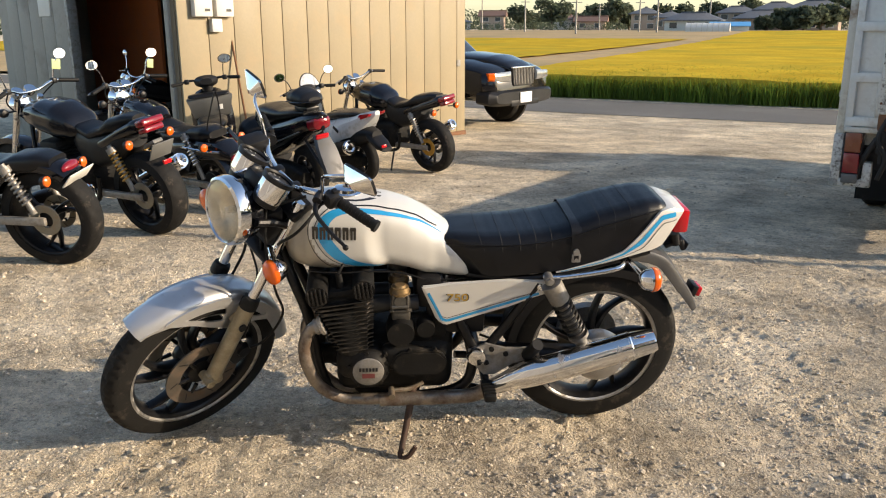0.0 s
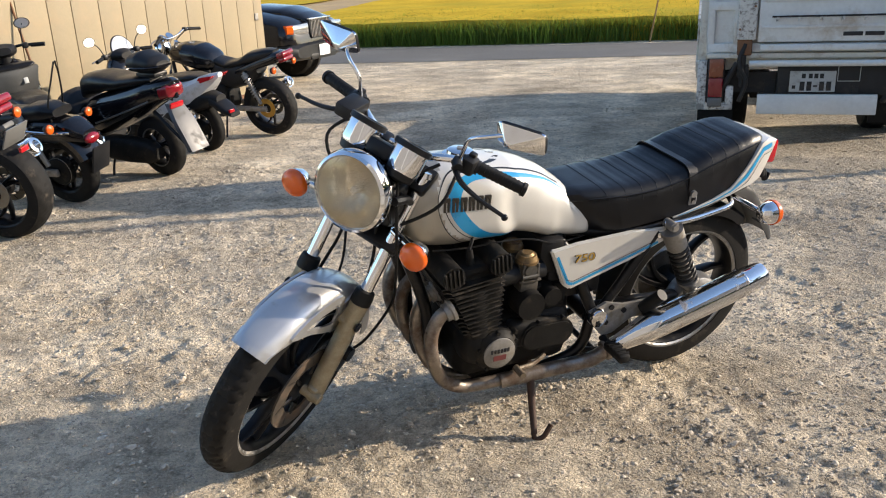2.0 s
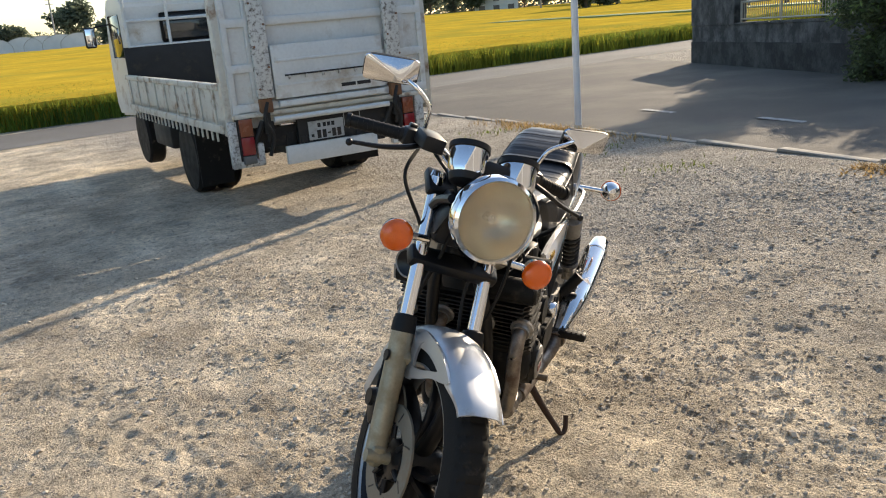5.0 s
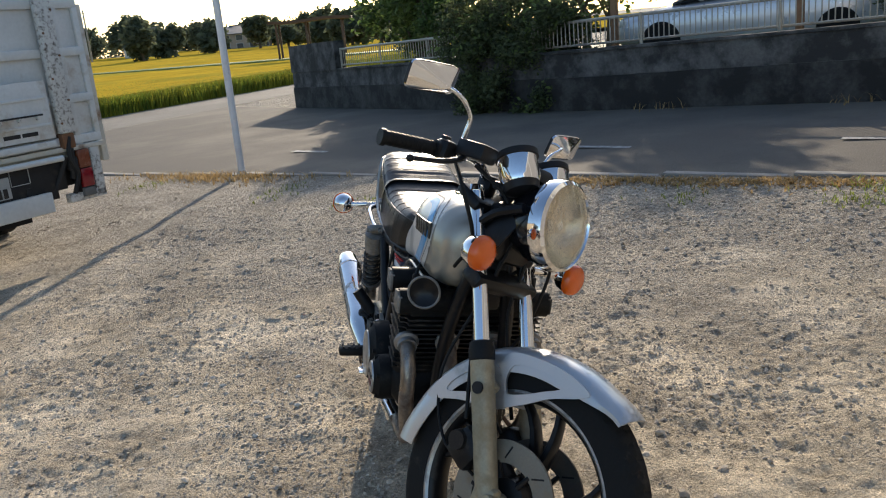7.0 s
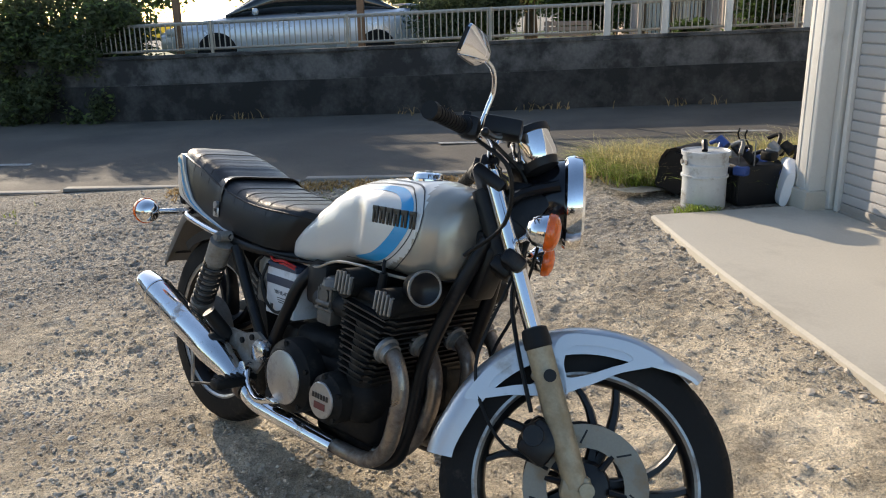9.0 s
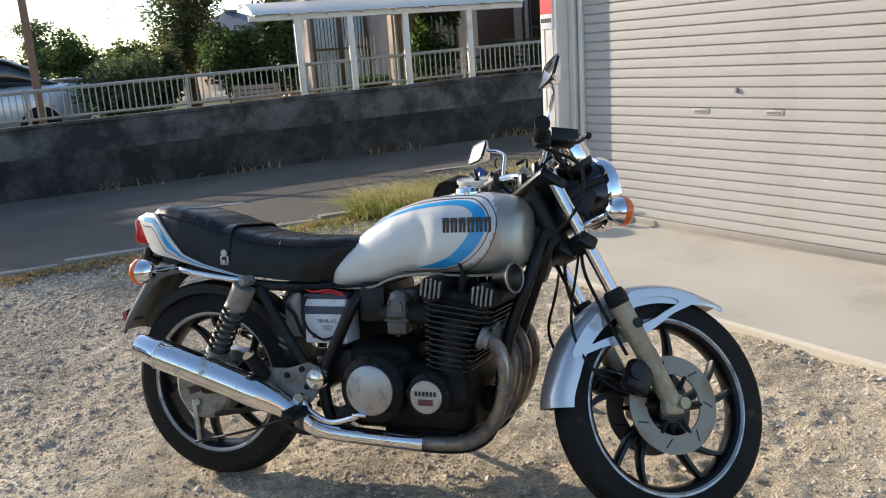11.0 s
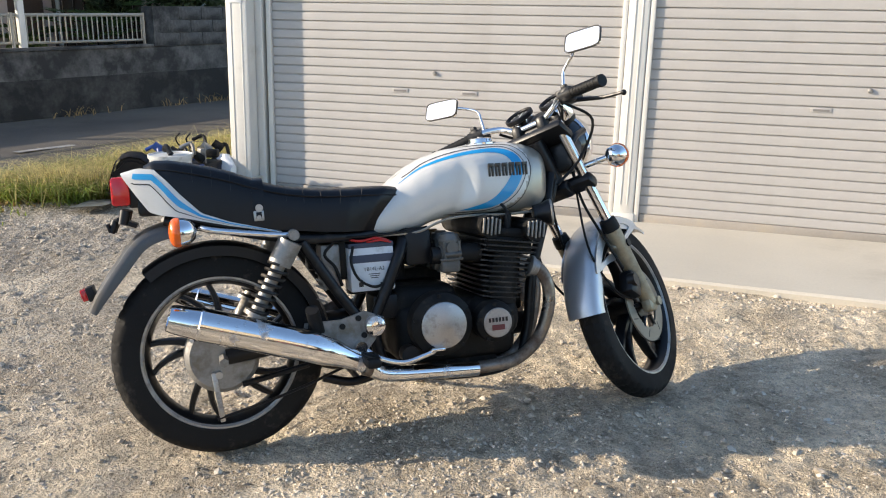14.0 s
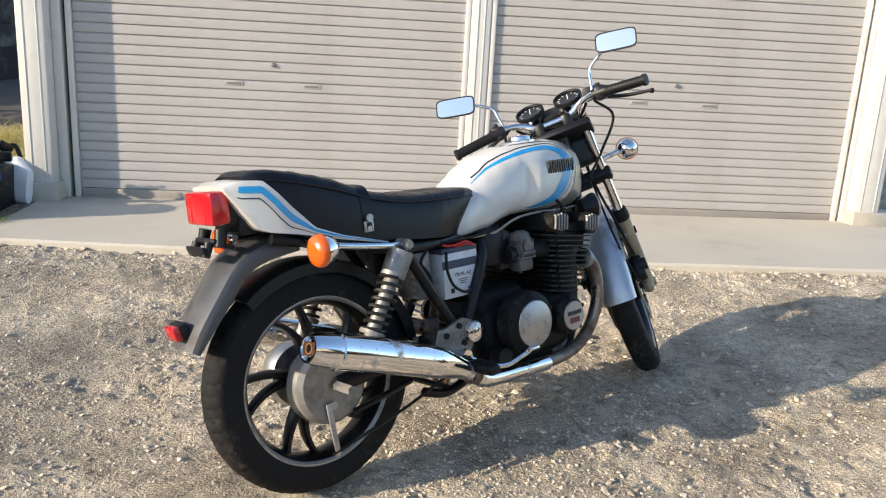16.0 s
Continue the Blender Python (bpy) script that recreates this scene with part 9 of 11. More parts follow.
# cab
prof = [(4.06, 0.62), (5.35, 0.55), (5.48, 0.70), (5.45, 1.20), (5.20, 1.95), (5.0, 2.08), (4.2, 2.08), (4.06, 1.95)]
bm = B()
a = [bm.verts.new((0.10, y, z)) for y, z in prof]
b = [bm.verts.new((W - 0.10, y, z)) for y, z in prof]
n = len(prof)
bm.faces.new(a)
bm.faces.new(list(reversed(b)))
for i in range(n):
    j = (i + 1) % n
    bm.faces.new((a[j], a[i], b[i], b[j]))
bmesh.ops.bevel(bm, geom=list(bm.edges), offset=0.035, segments=3, affect="EDGES")
cab = part("cab", bm, "truck_white", truck, "white truck cab")
part("rear_window", span(B(), 0.55, W - 0.55, 4.035, 4.062, 1.50, 1.80, 0.03), "car_glass", cab, "dark rear window")
part("window_seal", span(B(), 0.52, W - 0.52, 4.045, 4.060, 1.47, 1.83, 0.03), "rubber_clean", cab)
part("side_window", span(B(), 0.092, 0.11, 4.35, 5.05, 1.32, 1.85, 0.02), "car_glass", cab)
part("bulkhead", span(B(), 0.03, W - 0.03, 3.96, 4.0, 0.84, 1.45, 0.01), "chassis", truck, "dark bulkhead board")
for x in (0.10, 0.60, 1.30, W - 0.10):
    part("guard_post", rod(B(), (x, 3.98, 0.84), (x, 3.98, 2.05), 0.02, None, 8), "truck_white", truck, "white cab guard post")
for z in (1.45, 1.75, 2.05):
    part("guard_rail", rod(B(), (0.10, 3.98, z), (W - 0.10, 3.98, z), 0.02, None, 8), "truck_white", truck, "white cab guard rail")
mr = part("door_mirror", cbox(B(), (-0.16, 5.05, 1.60), (0.14, 0.06, 0.26), 0.03, None, 3), "black_plastic", cab, "tall door mirror")
part("mirror_glass", cbox(B(), (-0.16, 5.016, 1.60), (0.11, 0.006, 0.22), 0.002), "mirror", mr)
part("mirror_arm", tube(B(), [(0.10, 5.12, 1.75), (-0.10, 5.1, 1.72), (-0.16, 5.06, 1.66)], 0.012, 6), "black_plastic", mr)

# ---- black off-roader ----
def car_body(rows, wide=2.6):
    return body_loft(rows, wide, 32, 150)


SV = pose(-4.15, 11.45, gz(11.5)) @ pose(0, 0, 0, 0, 0, -8) @ Matrix.Scale(1.1, 4)
suv = thing("suv", SV, "glossy black off-road car with a chrome-edged grille", "car")
bm = car_body([(-4.9, 0.55, 1.0, 0.7), (-4.7, 0.42, 1.08, 0.92), (-2.0, 0.42, 1.14, 0.97), (-1.2, 0.42, 1.14, 0.97), (-0.6, 0.42, 1.10, 0.95), (-0.25, 0.42, 1.03, 0.92), (-0.08, 0.44, 0.95, 0.86), (0.0, 0.50, 0.86, 0.74)], 3.4)
body = part("body", bm, "car_black", suv, "glossy black car body")
part("cabin", car_body([(-4.8, 1.0, 1.3, 0.75), (-4.4, 1.0, 1.78, 0.80), (-3.0, 1.0, 1.85, 0.82), (-2.1, 1.0, 1.80, 0.80), (-1.3, 1.0, 1.06, 0.82)], 4.0), "car_glass", suv, "dark glass cabin")
part("roof", car_body([(-4.5, 1.74, 1.82, 0.74), (-3.0, 1.80, 1.90, 0.78), (-2.2, 1.74, 1.84, 0.76)], 3.0), "car_black", body)
for s in (-1, 1):
    for x in (-0.95, -3.85):
        m = Matrix.Translation((x, s * 0.86, 0.37)) @ Matrix.Rotation(radians(90), 4, "X")
        o = part("wheel", lathe(B(), [(0.22, -0.12), (0.34, -0.12), (0.37, -0.08), (0.37, 0.08), (0.34, 0.12), (0.22, 0.12)], m, 36), "rubber", suv, "black tyre")
        part("rim", lathe(B(), [(0.23, -0.10), (0.18, -0.09), (0.05, -0.06), (0.05, 0.06), (0.18, 0.09), (0.23, 0.10)], m, 24), "alloy", o)
    part("arch", lathe(B(), [(0.40, -0.04), (0.46, -0.03), (0.46, 0.03), (0.40, 0.04)], Matrix.Translation((-0.95, s * 0.93, 0.40)) @ Matrix.Rotation(radians(90), 4, "X"), 30, True), "black_plastic", body)
    turn = [(0.005, 0.37), (0.006, 0.47), (0.004, 0.57), (-0.004, 0.66), (-0.03, 0.755), (-0.085, 0.845)]
    for name_, lo_, hi_, m_, lab_ in (("headlamp", 0, 4, "headlamp_clear", "wide clear headlamp"), ("corner_lamp", 4, 5, "amber", "amber corner lamp")):
        rings = []
        for j in range(lo_, hi_ + 1):
            x_, y_ = turn[j]
            z0_, z1_ = lerp(0.755, 0.775, j / 5), lerp(0.915, 0.895, j / 5)
            rings.append([Vector((x_ + dx, s * y_ + s * dx * 0.5, lerp(z0_, z1_, v))) for dx, v in ((-0.05, 0), (0.012, 0.02), (0.028, 0.2), (0.028, 0.8), (0.012, 0.98), (-0.05, 1))])
        bm = B()
        loft(bm, rings)
        part(name_, bm, m_, suv, lab_)
    part("fog_lamp", rod(B(), (0.0, s * 0.62, 0.52), (0.045, s * 0.62, 0.52), 0.055), "headlamp_clear", suv)
outline = [(-0.33, 0.96), (0.33, 0.96), (0.30, 0.74), (0.25, 0.68), (-0.25, 0.68), (-0.30, 0.74)]
bm = B()
fr = [bm.verts.new((0.022, y, z)) for y, z in outline]
bk = [bm.verts.new((-0.10, y * 1.05, z)) for y, z in outline]
bm.faces.new(fr)
bm.faces.new(list(reversed(bk)))
for i in range(6):
    bm.faces.new((fr[(i + 1) % 6], fr[i], bk[i], bk[(i + 1) % 6]))
gr = part("grille", bm, "black_plastic", suv, "dark upright grille")
for k in range(13):
    part("grille_bar", cbox(B(), (0.024, -0.27 + 0.045 * k, 0.825), (0.012, 0.010, 0.25)), "alloy_dull", gr)
part("grille_top", cbox(B(), (0.02, 0, 0.965), (0.05, 0.68, 0.025), 0.008), "chrome_worn", gr, "dull chrome grille edge")
bp = part("bumper", car_body([(-0.22, 0.40, 0.64, 0.97), (-0.02, 0.38, 0.64, 0.93), (0.06, 0.42, 0.60, 0.80)], 4.5), "black_plastic", suv, "black front bumper")
part("front_plate", cbox(B(), (0.075, 0.0, 0.50), (0.012, 0.33, 0.165), 0.004), "sign_white", bp, "white blank number plate")
part("lower_grille", cbox(B(), (0.05, 0, 0.42), (0.03, 0.8, 0.09), 0.01), "black_plastic", bp)
part("bonnet_bulge", car_body([(-1.6, 0.95, 1.17, 0.66), (-0.9, 0.95, 1.19, 0.60), (-0.4, 0.92, 1.15, 0.48), (-0.12, 0.88, 1.06, 0.37), (0.0, 0.86, 0.98, 0.33)], 2.3), "car_black", body)
# ---- silver saloon on the terrace ----
SC = pose(13.77, 0.50, gz(0.5) + 0.47) @ pose(0, 0, 0, 0, 0, 95)
sal = thing("saloon_car", SC, "silver saloon car parked behind the railing", "car")
part("body", car_body([(-2.28, 0.45, 0.92, 0.55), (-2.15, 0.26, 0.98, 0.80), (-1.4, 0.20, 0.98, 0.88), (0, 0.18, 0.93, 0.89), (1.2, 0.20, 0.88, 0.87), (2.0, 0.24, 0.76, 0.78), (2.28, 0.34, 0.62, 0.50)], 4.2), "car_silver", sal, "silver metallic car body")
part("cabin", car_body([(-1.75, 0.90, 0.98, 0.62), (-1.0, 0.90, 1.38, 0.64), (-0.2, 0.90, 1.44, 0.66), (0.4, 0.90, 1.36, 0.65), (1.2, 0.86, 0.92, 0.66)], 3.4), "car_glass", sal, "dark tinted windows")
part("roof", car_body([(-1.5, 1.12, 1.20, 0.60), (-1.0, 1.34, 1.42, 0.60), (-0.2, 1.41, 1.47, 0.62), (0.35, 1.33, 1.40, 0.61)], 3.2), "car_silver", sal)
for s in (-1, 1):
    for x in (1.38, -1.32):
        m = Matrix.Translation((x, s * 0.80, 0.31)) @ Matrix.Rotation(radians(90), 4, "X")
        o = part("wheel", lathe(B(), [(0.20, -0.10), (0.29, -0.105), (0.32, -0.07), (0.32, 0.07), (0.29, 0.105), (0.20, 0.10)], m, 36), "rubber", sal, "black tyre")
        for k in range(5):
            part("rim_spoke", spoke_mesh(B(), (x, s * 0.88, 0.31), k * 1.257, k * 1.257 + 0.1, 0.03, 0.20, 0.05, 0.06, 0.03, 0.03), "alloy", o)
    part("tail_lamp", cbox(B(), (-2.12, s * 0.66, 0.80), (0.20, 0.26, 0.13), 0.04, Matrix.Rotation(s * 0.35, 4, "Z"), 3), "red_lens", sal, "red tail lamp")
    part("headlamp", cbox(B(), (2.02, s * 0.62, 0.64), (0.25, 0.26, 0.12), 0.04, Matrix.Rotation(s * -0.45, 4, "Z"), 3), "box_grey", sal, "clear headlamp")
    part("door_mirror", cbox(B(), (0.72, s * 0.94, 0.95), (0.10, 0.16, 0.11), 0.04, None, 3), "car_silver", sal)
part("spoiler", cbox(B(), (-2.05, 0, 1.02), (0.28, 1.3, 0.03), 0.012, Matrix.Rotation(-0.12, 4, "Y")), "car_silver", sal, "boot spoiler")

# ---- junk by the garage corner ----
pail = thing("paint_pail", pose(3.18, -2.06, gz(-2.06)), "white metal pail with a dented lid", "pail")
part("body", lathe(B(), [(0.135, 0.0), (0.14, 0.01), (0.139, 0.20), (0.150, 0.204), (0.150, 0.216), (0.140, 0.22), (0.141, 0.27), (0.151, 0.274), (0.151, 0.286), (0.142, 0.29), (0.143, 0.335), (0.150, 0.345), (0.150, 0.36)], Matrix.Identity(4), 32), "pail_white", pail, "scuffed white pail body")
part("lid", lathe(B(), [(0.153, 0.345), (0.155, 0.37), (0.148, 0.372), (0.142, 0.362), (0.002, 0.362)], Matrix.Identity(4), 32), "pail_white", pail, "pail lid")
for s in (-1, 1):
    part("handle_lug", rod(B(), (0.03 * s, 0.144, 0.30), (0.03 * s, 0.152, 0.30), 0.016), "alloy_dull", pail)
part("bracket", tube(B(), [(-0.02, 0.02, 0.37), (0.03, 0.0, 0.42), (0.06, -0.02, 0.39)], 0.02, 8), "black_metal", pail)
pan = thing("saddlebag", pose(3.55, -2.12, gz(-2.12)) @ pose(0, 0, 0, 0, -20, 35), "scuffed black leather saddlebag leaning on its side", "bag")
prof = [(-0.03, 0.02), (0.17, 0.0), (0.19, 0.02), (0.18, 0.18), (0.19, 0.22), (0.175, 0.27), (0.13, 0.305), (0.06, 0.32), (0.0, 0.305), (-0.035, 0.27), (-0.045, 0.22), (-0.04, 0.06)]
bm = plate(B(), prof, -0.15, 0.15)
bmesh.ops.bevel(bm, geom=[e for e in bm.edges if abs(e.verts[0].co.y - e.verts[1].co.y) < 0.01], offset=0.022, segments=2, affect="EDGES")
part("bag", bm, "vinyl", pan, "black leather bag body")
lid = [(0.203, 0.16), (0.203, 0.225), (0.184, 0.279), (0.135, 0.317), (0.06, 0.333), (-0.005, 0.318), (-0.046, 0.278)]
bm = B()
rows = [[bm.verts.new((x, y, z)) for x, z in lid] for y in (-0.155, -0.05, 0.05, 0.155)]
for p, q in zip(rows, rows[1:]):
    for j in range(len(lid) - 1):
        bm.faces.new((p[j], p[j + 1], q[j + 1], q[j]))
bmesh.ops.solidify(bm, geom=list(bm.faces), thickness=0.006)
part("flap", bm, "bag_flap", pan, "worn grey-black flap")
for s in (-1, 1):
    part("strap", cbox(B(), (0.207, s * 0.08, 0.13), (0.008, 0.03, 0.20), 0.002), "rubber_clean", pan)
sheet = thing("metal_sheet", pose(3.66, -1.84, gz(-1.84) + 0.025) @ pose(0, 0, 0, 3, -3, 100), "bent grey metal sheet lying flat", "sheet metal")
bm = B()
rows = [[bm.verts.new((lerp(-0.2, 0.2, i / 6), y, 0.010 + 0.006 * math.sin(i * 1.1) + 0.01 * y)) for i in range(7)] for y in (-0.12, 0, 0.12)]
for a, b in zip(rows, rows[1:]):
    for j in range(6):
        bm.faces.new((a[j], a[j + 1], b[j + 1], b[j]))
bmesh.ops.solidify(bm, geom=list(bm.faces), thickness=0.003)
part("plate", bm, "plate_dull", sheet)
heap = thing("engine_parts", pose(3.25, -2.40, gz(-2.40)), "heap of old black engine parts and a crate", "scrap heap")
part("crate", cbox(B(), (0.0, 0.0, 0.13), (0.34, 0.30, 0.26), 0.01), "black_plastic", heap, "black plastic crate")
bm = B()
for k in range(8):
    span(bm, -0.17 + 0.045 * k, -0.15 + 0.045 * k, 0.150, 0.154, 0.03, 0.23)
part("crate_slots", bm, "dark_inside", heap)
rng = random.Random(21)
for k in range(26):
    bm = B()
    c = (rng.uniform(-0.2, 0.2), rng.uniform(-0.25, 0.16), rng.uniform(0.12, 0.36))
    if k % 3 == 0:
        rod(bm, c, (c[0] + 0.06, c[1] + 0.03, c[2] + 0.05), 0.035, 0.03, 14)
    elif k % 3 == 1:
        cbox(bm, c, (0.09, 0.07, 0.06), 0.012, Matrix.Rotation(k, 4, "Z"))
    else:
        tube(bm, [c, (c[0] + 0.05, c[1] - 0.04, c[2] + 0.07), (c[0] + 0.12, c[1], c[2] + 0.04)], 0.014, 8)
    part("engine_piece", bm, ("engine_black", "alloy_dull", "blue_plastic", "black_metal")[k % 4], heap)
for dx in (-0.02, 0.07):
    part("cable_end", tube(B(), [(dx, 0, 0.34), (dx + 0.03, 0.03, 0.42), (dx - 0.02, 0.05, 0.47)], 0.006, 6), "rubber_clean", heap)
part("wire_frame", tube(B(), [(-0.16, 0.05, 0.2), (-0.16, 0.05, 0.42), (-0.06, 0.10, 0.42), (-0.06, 0.10, 0.2)], 0.005, 6, 0), "alloy_dull", heap)
bag2 = thing("plastic_sack", pose(3.13, -2.56, gz(-2.56)) @ pose(0, 0, 0, 12, 0, -20), "white plastic sack with a printed word bar", "sack")
part("sack", body_loft([(-0.14, 0.0, 0.22, 0.03), (-0.05, 0.0, 0.30, 0.05), (0.08, 0.0, 0.29, 0.05), (0.14, 0.02, 0.22, 0.03)], 3), "sign_white", bag2)
part("print_bar", cbox(B(), (0.0, 0.055, 0.20), (0.12, 0.004, 0.03)), "blue_plastic", bag2)
stake = thing("bamboo_stake", pose(1.6, 20.55, FZ) @ pose(0, 0, 0, 0, 9, 0), "leaning bamboo stake at the rice edge", "stake")
part("cane", rod(B(), (0, 0, -0.2), (0, 0, 1.9), 0.025, 0.018, 8), "straw", stake)

# ---- plants ----
def leaf_cloud(blobs, count, size, seed, flat=0.35, inner=0.55):
    """Small folded leaves spread through overlapping clumps (x, y, z, rx, ry, rz)."""
    rng = random.Random(seed)
    vol = [b[3] * b[4] + b[4] * b[5] + b[3] * b[5] for b in blobs]
    total = sum(vol)
    V, Fc = [], []
    for b, w in zip(blobs, vol):
        for _ in range(int(count * w / total)):
            d = Vector((rng.gauss(0, 1), rng.gauss(0, 1), rng.gauss(0, 1))).normalized()
            r = rng.uniform(inner, 1.0) * (1 + 0.22 * noise.noise(d * 2.6 + Vector((b[0], b[1], b[2] * 3))))
            p = Vector((b[0] + d.x * b[3] * r, b[1] + d.y * b[4] * r, b[2] + d.z * b[5] * r))
            s = size * rng.uniform(0.6, 1.3)
            u = Vector((rng.gauss(0, 1), rng.gauss(0, 1), rng.gauss(0, 0.6))).normalized()
            v = u.cross(d + Vector((rng.gauss(0, 0.6), rng.gauss(0, 0.6), rng.gauss(0, 0.6))))
            if v.length < 0.05:
                continue
            v.normalize()
            i = len(V)
            V += [tuple(p - u * s), tuple(p - v * s * 0.5 + u * s * 0.1 + d * s * flat), tuple(p + u * s), tuple(p + v * s * 0.5 + u * s * 0.1 + d * s * flat * 0.4)]
            Fc += [(i, i + 1, i + 2), (i, i + 2, i + 3)]
    return V, Fc


def leaf_part(name, parent, blobs, count, size, material, seed, label="", inner=0.55):
    V, Fc = leaf_cloud(blobs, count, size, seed, inner=inner)
    me = bpy.data.meshes.new(name)
    me.from_pydata(V, [], Fc)
    me.materials.append(M[material])
    o = new(name, me)
    o.parent = parent
    if label:
        tagged(o, label, kind="stuff")
    return o


def clumps(rng, n, x, y, z, r, k=0.5):
    """Clumps scattered through an ellipsoid r = (rx, ry, rz)."""
    out = []
    for _ in range(n):
        d = Vector((rng.gauss(0, 1), rng.gauss(0, 1), rng.gauss(0, 1))).normalized() * rng.random() ** 0.4
        q = k * rng.uniform(0.6, 1.1)
        out.append((x + d.x * r[0] * (1 - q * 0.6), y + d.y * r[1] * (1 - q * 0.6), z + d.z * r[2] * (1 - q * 0.6), r[0] * q, r[1] * q, r[2] * q * 0.9))
    return out


def tree(x, y, z0, h, r, label, seed, leaf="leaf_mid", count=2500, size=0.08, trunk_r=0.09, stem=0.35, n=9, name="tree", k=0.5, low=0.25, category="tree"):
    """Tapered trunk, forked limbs and a ragged crown."""
    rng = random.Random(seed)
    t = thing(name, pose(x, y, z0), label, category)
    fork = h * stem
    bm = B()
    tube(bm, [(0, 0, -0.15), (0.04 * h * rng.uniform(-1, 1), 0.04 * h * rng.uniform(-1, 1), fork * 0.6), (0.05 * h * rng.uniform(-1, 1), 0, fork), (0.05 * h * rng.uniform(-1, 1), 0.04 * h, h * 0.8)], lambda q: trunk_r * (1.15 - 0.95 * q), 8, 4)
    part("trunk", bm, "bark", t)
    for i in range(4):
        a = rng.uniform(0, 6.28)
        bm = B()
        tube(bm, [(0, 0, fork * rng.uniform(0.5, 0.95)), (math.cos(a) * r * 0.35, math.sin(a) * r * 0.35, fork + (h - fork) * 0.25), (math.cos(a) * r * 0.7, math.sin(a) * r * 0.7, fork + (h - fork) * rng.uniform(0.4, 0.7))], lambda q: trunk_r * (0.5 - 0.4 * q), 6, 3)
        part("limb", bm, "bark", t)
    zc = h * (low + 1) / 2
    blobs = clumps(rng, n, 0, 0, zc, (r, r, h * (1 - low) / 2), k)
    leaf_part("crown", t, blobs, count, size, leaf, seed + 1, "", 0.35)
    return t


def wall_pt(s, d, z=0.56):
    """Point s metres along the boundary wall and d behind its road face."""
    y = -3.0 + s * WDIR.y + d * -WDIR.x
    x = 8.7 + s * WDIR.x + d * WDIR.y
    return Vector((x, y, gz(y) + z))


WA = math.degrees(math.atan2(WDIR.y, WDIR.x))


def wall_set(s, d, z=0.56):
    """Frame on the terrace: x along the wall, -y away from the road."""
    return Matrix.Translation(wall_pt(s, d, z)) @ Matrix.Rotation(radians(WA), 4, "Z")


# big shrub growing over the wall, thin-stemmed shrub beside it
rng = random.Random(21)
p = wall_pt(7.3, 0.55)
p.x += wall_bend(p.y)
shrub = thing("shrub", Matrix.Translation(p) @ Matrix.Rotation(radians(WA), 4, "Z"), "large dark evergreen shrub spilling over the boundary wall", "shrub")
bm = B()
for i in range(7):
    a, rr = rng.uniform(0, 6.28), rng.uniform(0.3, 0.8)
    tube(bm, [(rr * 0.1 * math.cos(a), rr * 0.1 * math.sin(a), -0.1), (rr * math.cos(a), rr * 0.4 * math.sin(a), 0.7), (1.5 * rr * math.cos(a), 0.5 * rr * math.sin(a), 1.35)], lambda q: 0.03 * (1 - 0.7 * q), 6, 3)
part("stems", bm, "bark", shrub)
blobs = []
for i in range(52):
    x = rng.uniform(-1.15, 1.15)
    blobs.append((x, rng.uniform(-0.5, 0.75), rng.uniform(-0.15, 1.45) * (1 - 0.15 * abs(x)), rng.uniform(0.28, 0.5), rng.uniform(0.25, 0.42), rng.uniform(0.22, 0.4)))
for i in range(10):
    x = rng.uniform(-0.9, 0.9)
    blobs.append((x, rng.uniform(0.62, 0.9), rng.uniform(-0.75, -0.1), rng.uniform(0.16, 0.3), rng.uniform(0.14, 0.22), rng.uniform(0.2, 0.35)))
leaf_part("foliage", shrub, blobs, 32000, 0.040, "leaf_dark", 22, "dense small dark green leaves", 0.3)
leaf_part("new_growth", shrub, [(b[0], b[1], b[2] + 0.05, b[3] * 1.03, b[4] * 1.03, b[5] * 1.03) for b in blobs[::2]], 2600, 0.045, "leaf_light", 23, "paler young leaves", 0.9)

p = wall_pt(9.9, 0.9)
p.x += wall_bend(p.y)
stems = thing("shrub", Matrix.Translation(p), "thin many-stemmed shrub beside the railing", "shrub")
for i in range(12):
    a, rr = rng.uniform(0, 6.28), rng.uniform(0.15, 0.5)
    bm = B()
    tube(bm, [(0.12 * math.cos(a), 0.12 * math.sin(a), -0.1), (rr * 0.6 * math.cos(a), rr * 0.6 * math.sin(a), 0.7), (rr * math.cos(a), rr * math.sin(a), 1.5)], lambda q: 0.014 * (1.1 - 0.8 * q), 5, 3)
    part("stem", bm, "bark", stems)
leaf_part("foliage", stems, clumps(rng, 14, 0, 0, 1.45, (0.85, 0.85, 0.75), 0.45), 4200, 0.05, "leaf_mid", 24, "", 0.3)
for s, d, h, r, lf, lab in ((11.8, 3.2, 3.6, 1.5, "leaf_light", "leafy garden tree with light green crown"), (13.6, 5.0, 4.2, 1.7, "leaf_mid", "broad leafy tree behind the wall"), (8.6, 4.5, 4.0, 1.6, "leaf_dark", "dark garden tree behind the shrub"), (6.4, 7.5, 4.3, 1.9, "leaf_dark", "dark garden tree beyond the car"), (10.3, 8.5, 4.6, 2.2, "leaf_mid", "tall leafy tree at the back of the garden"), (15.5, 8.0, 4.4, 2.0, "leaf_dark", "dark tree at the end of the garden")):
    p = wall_pt(s, d, 0.55 if s < 12.4 else 0.0)
    if s >= 12.4:
        p.z = gz(p.y)
    tree(p.x, p.y, p.z, h, r, lab, int(s * 10), lf, 4600, 0.085, 0.08, 0.3, 20, low=0.10, k=0.42)

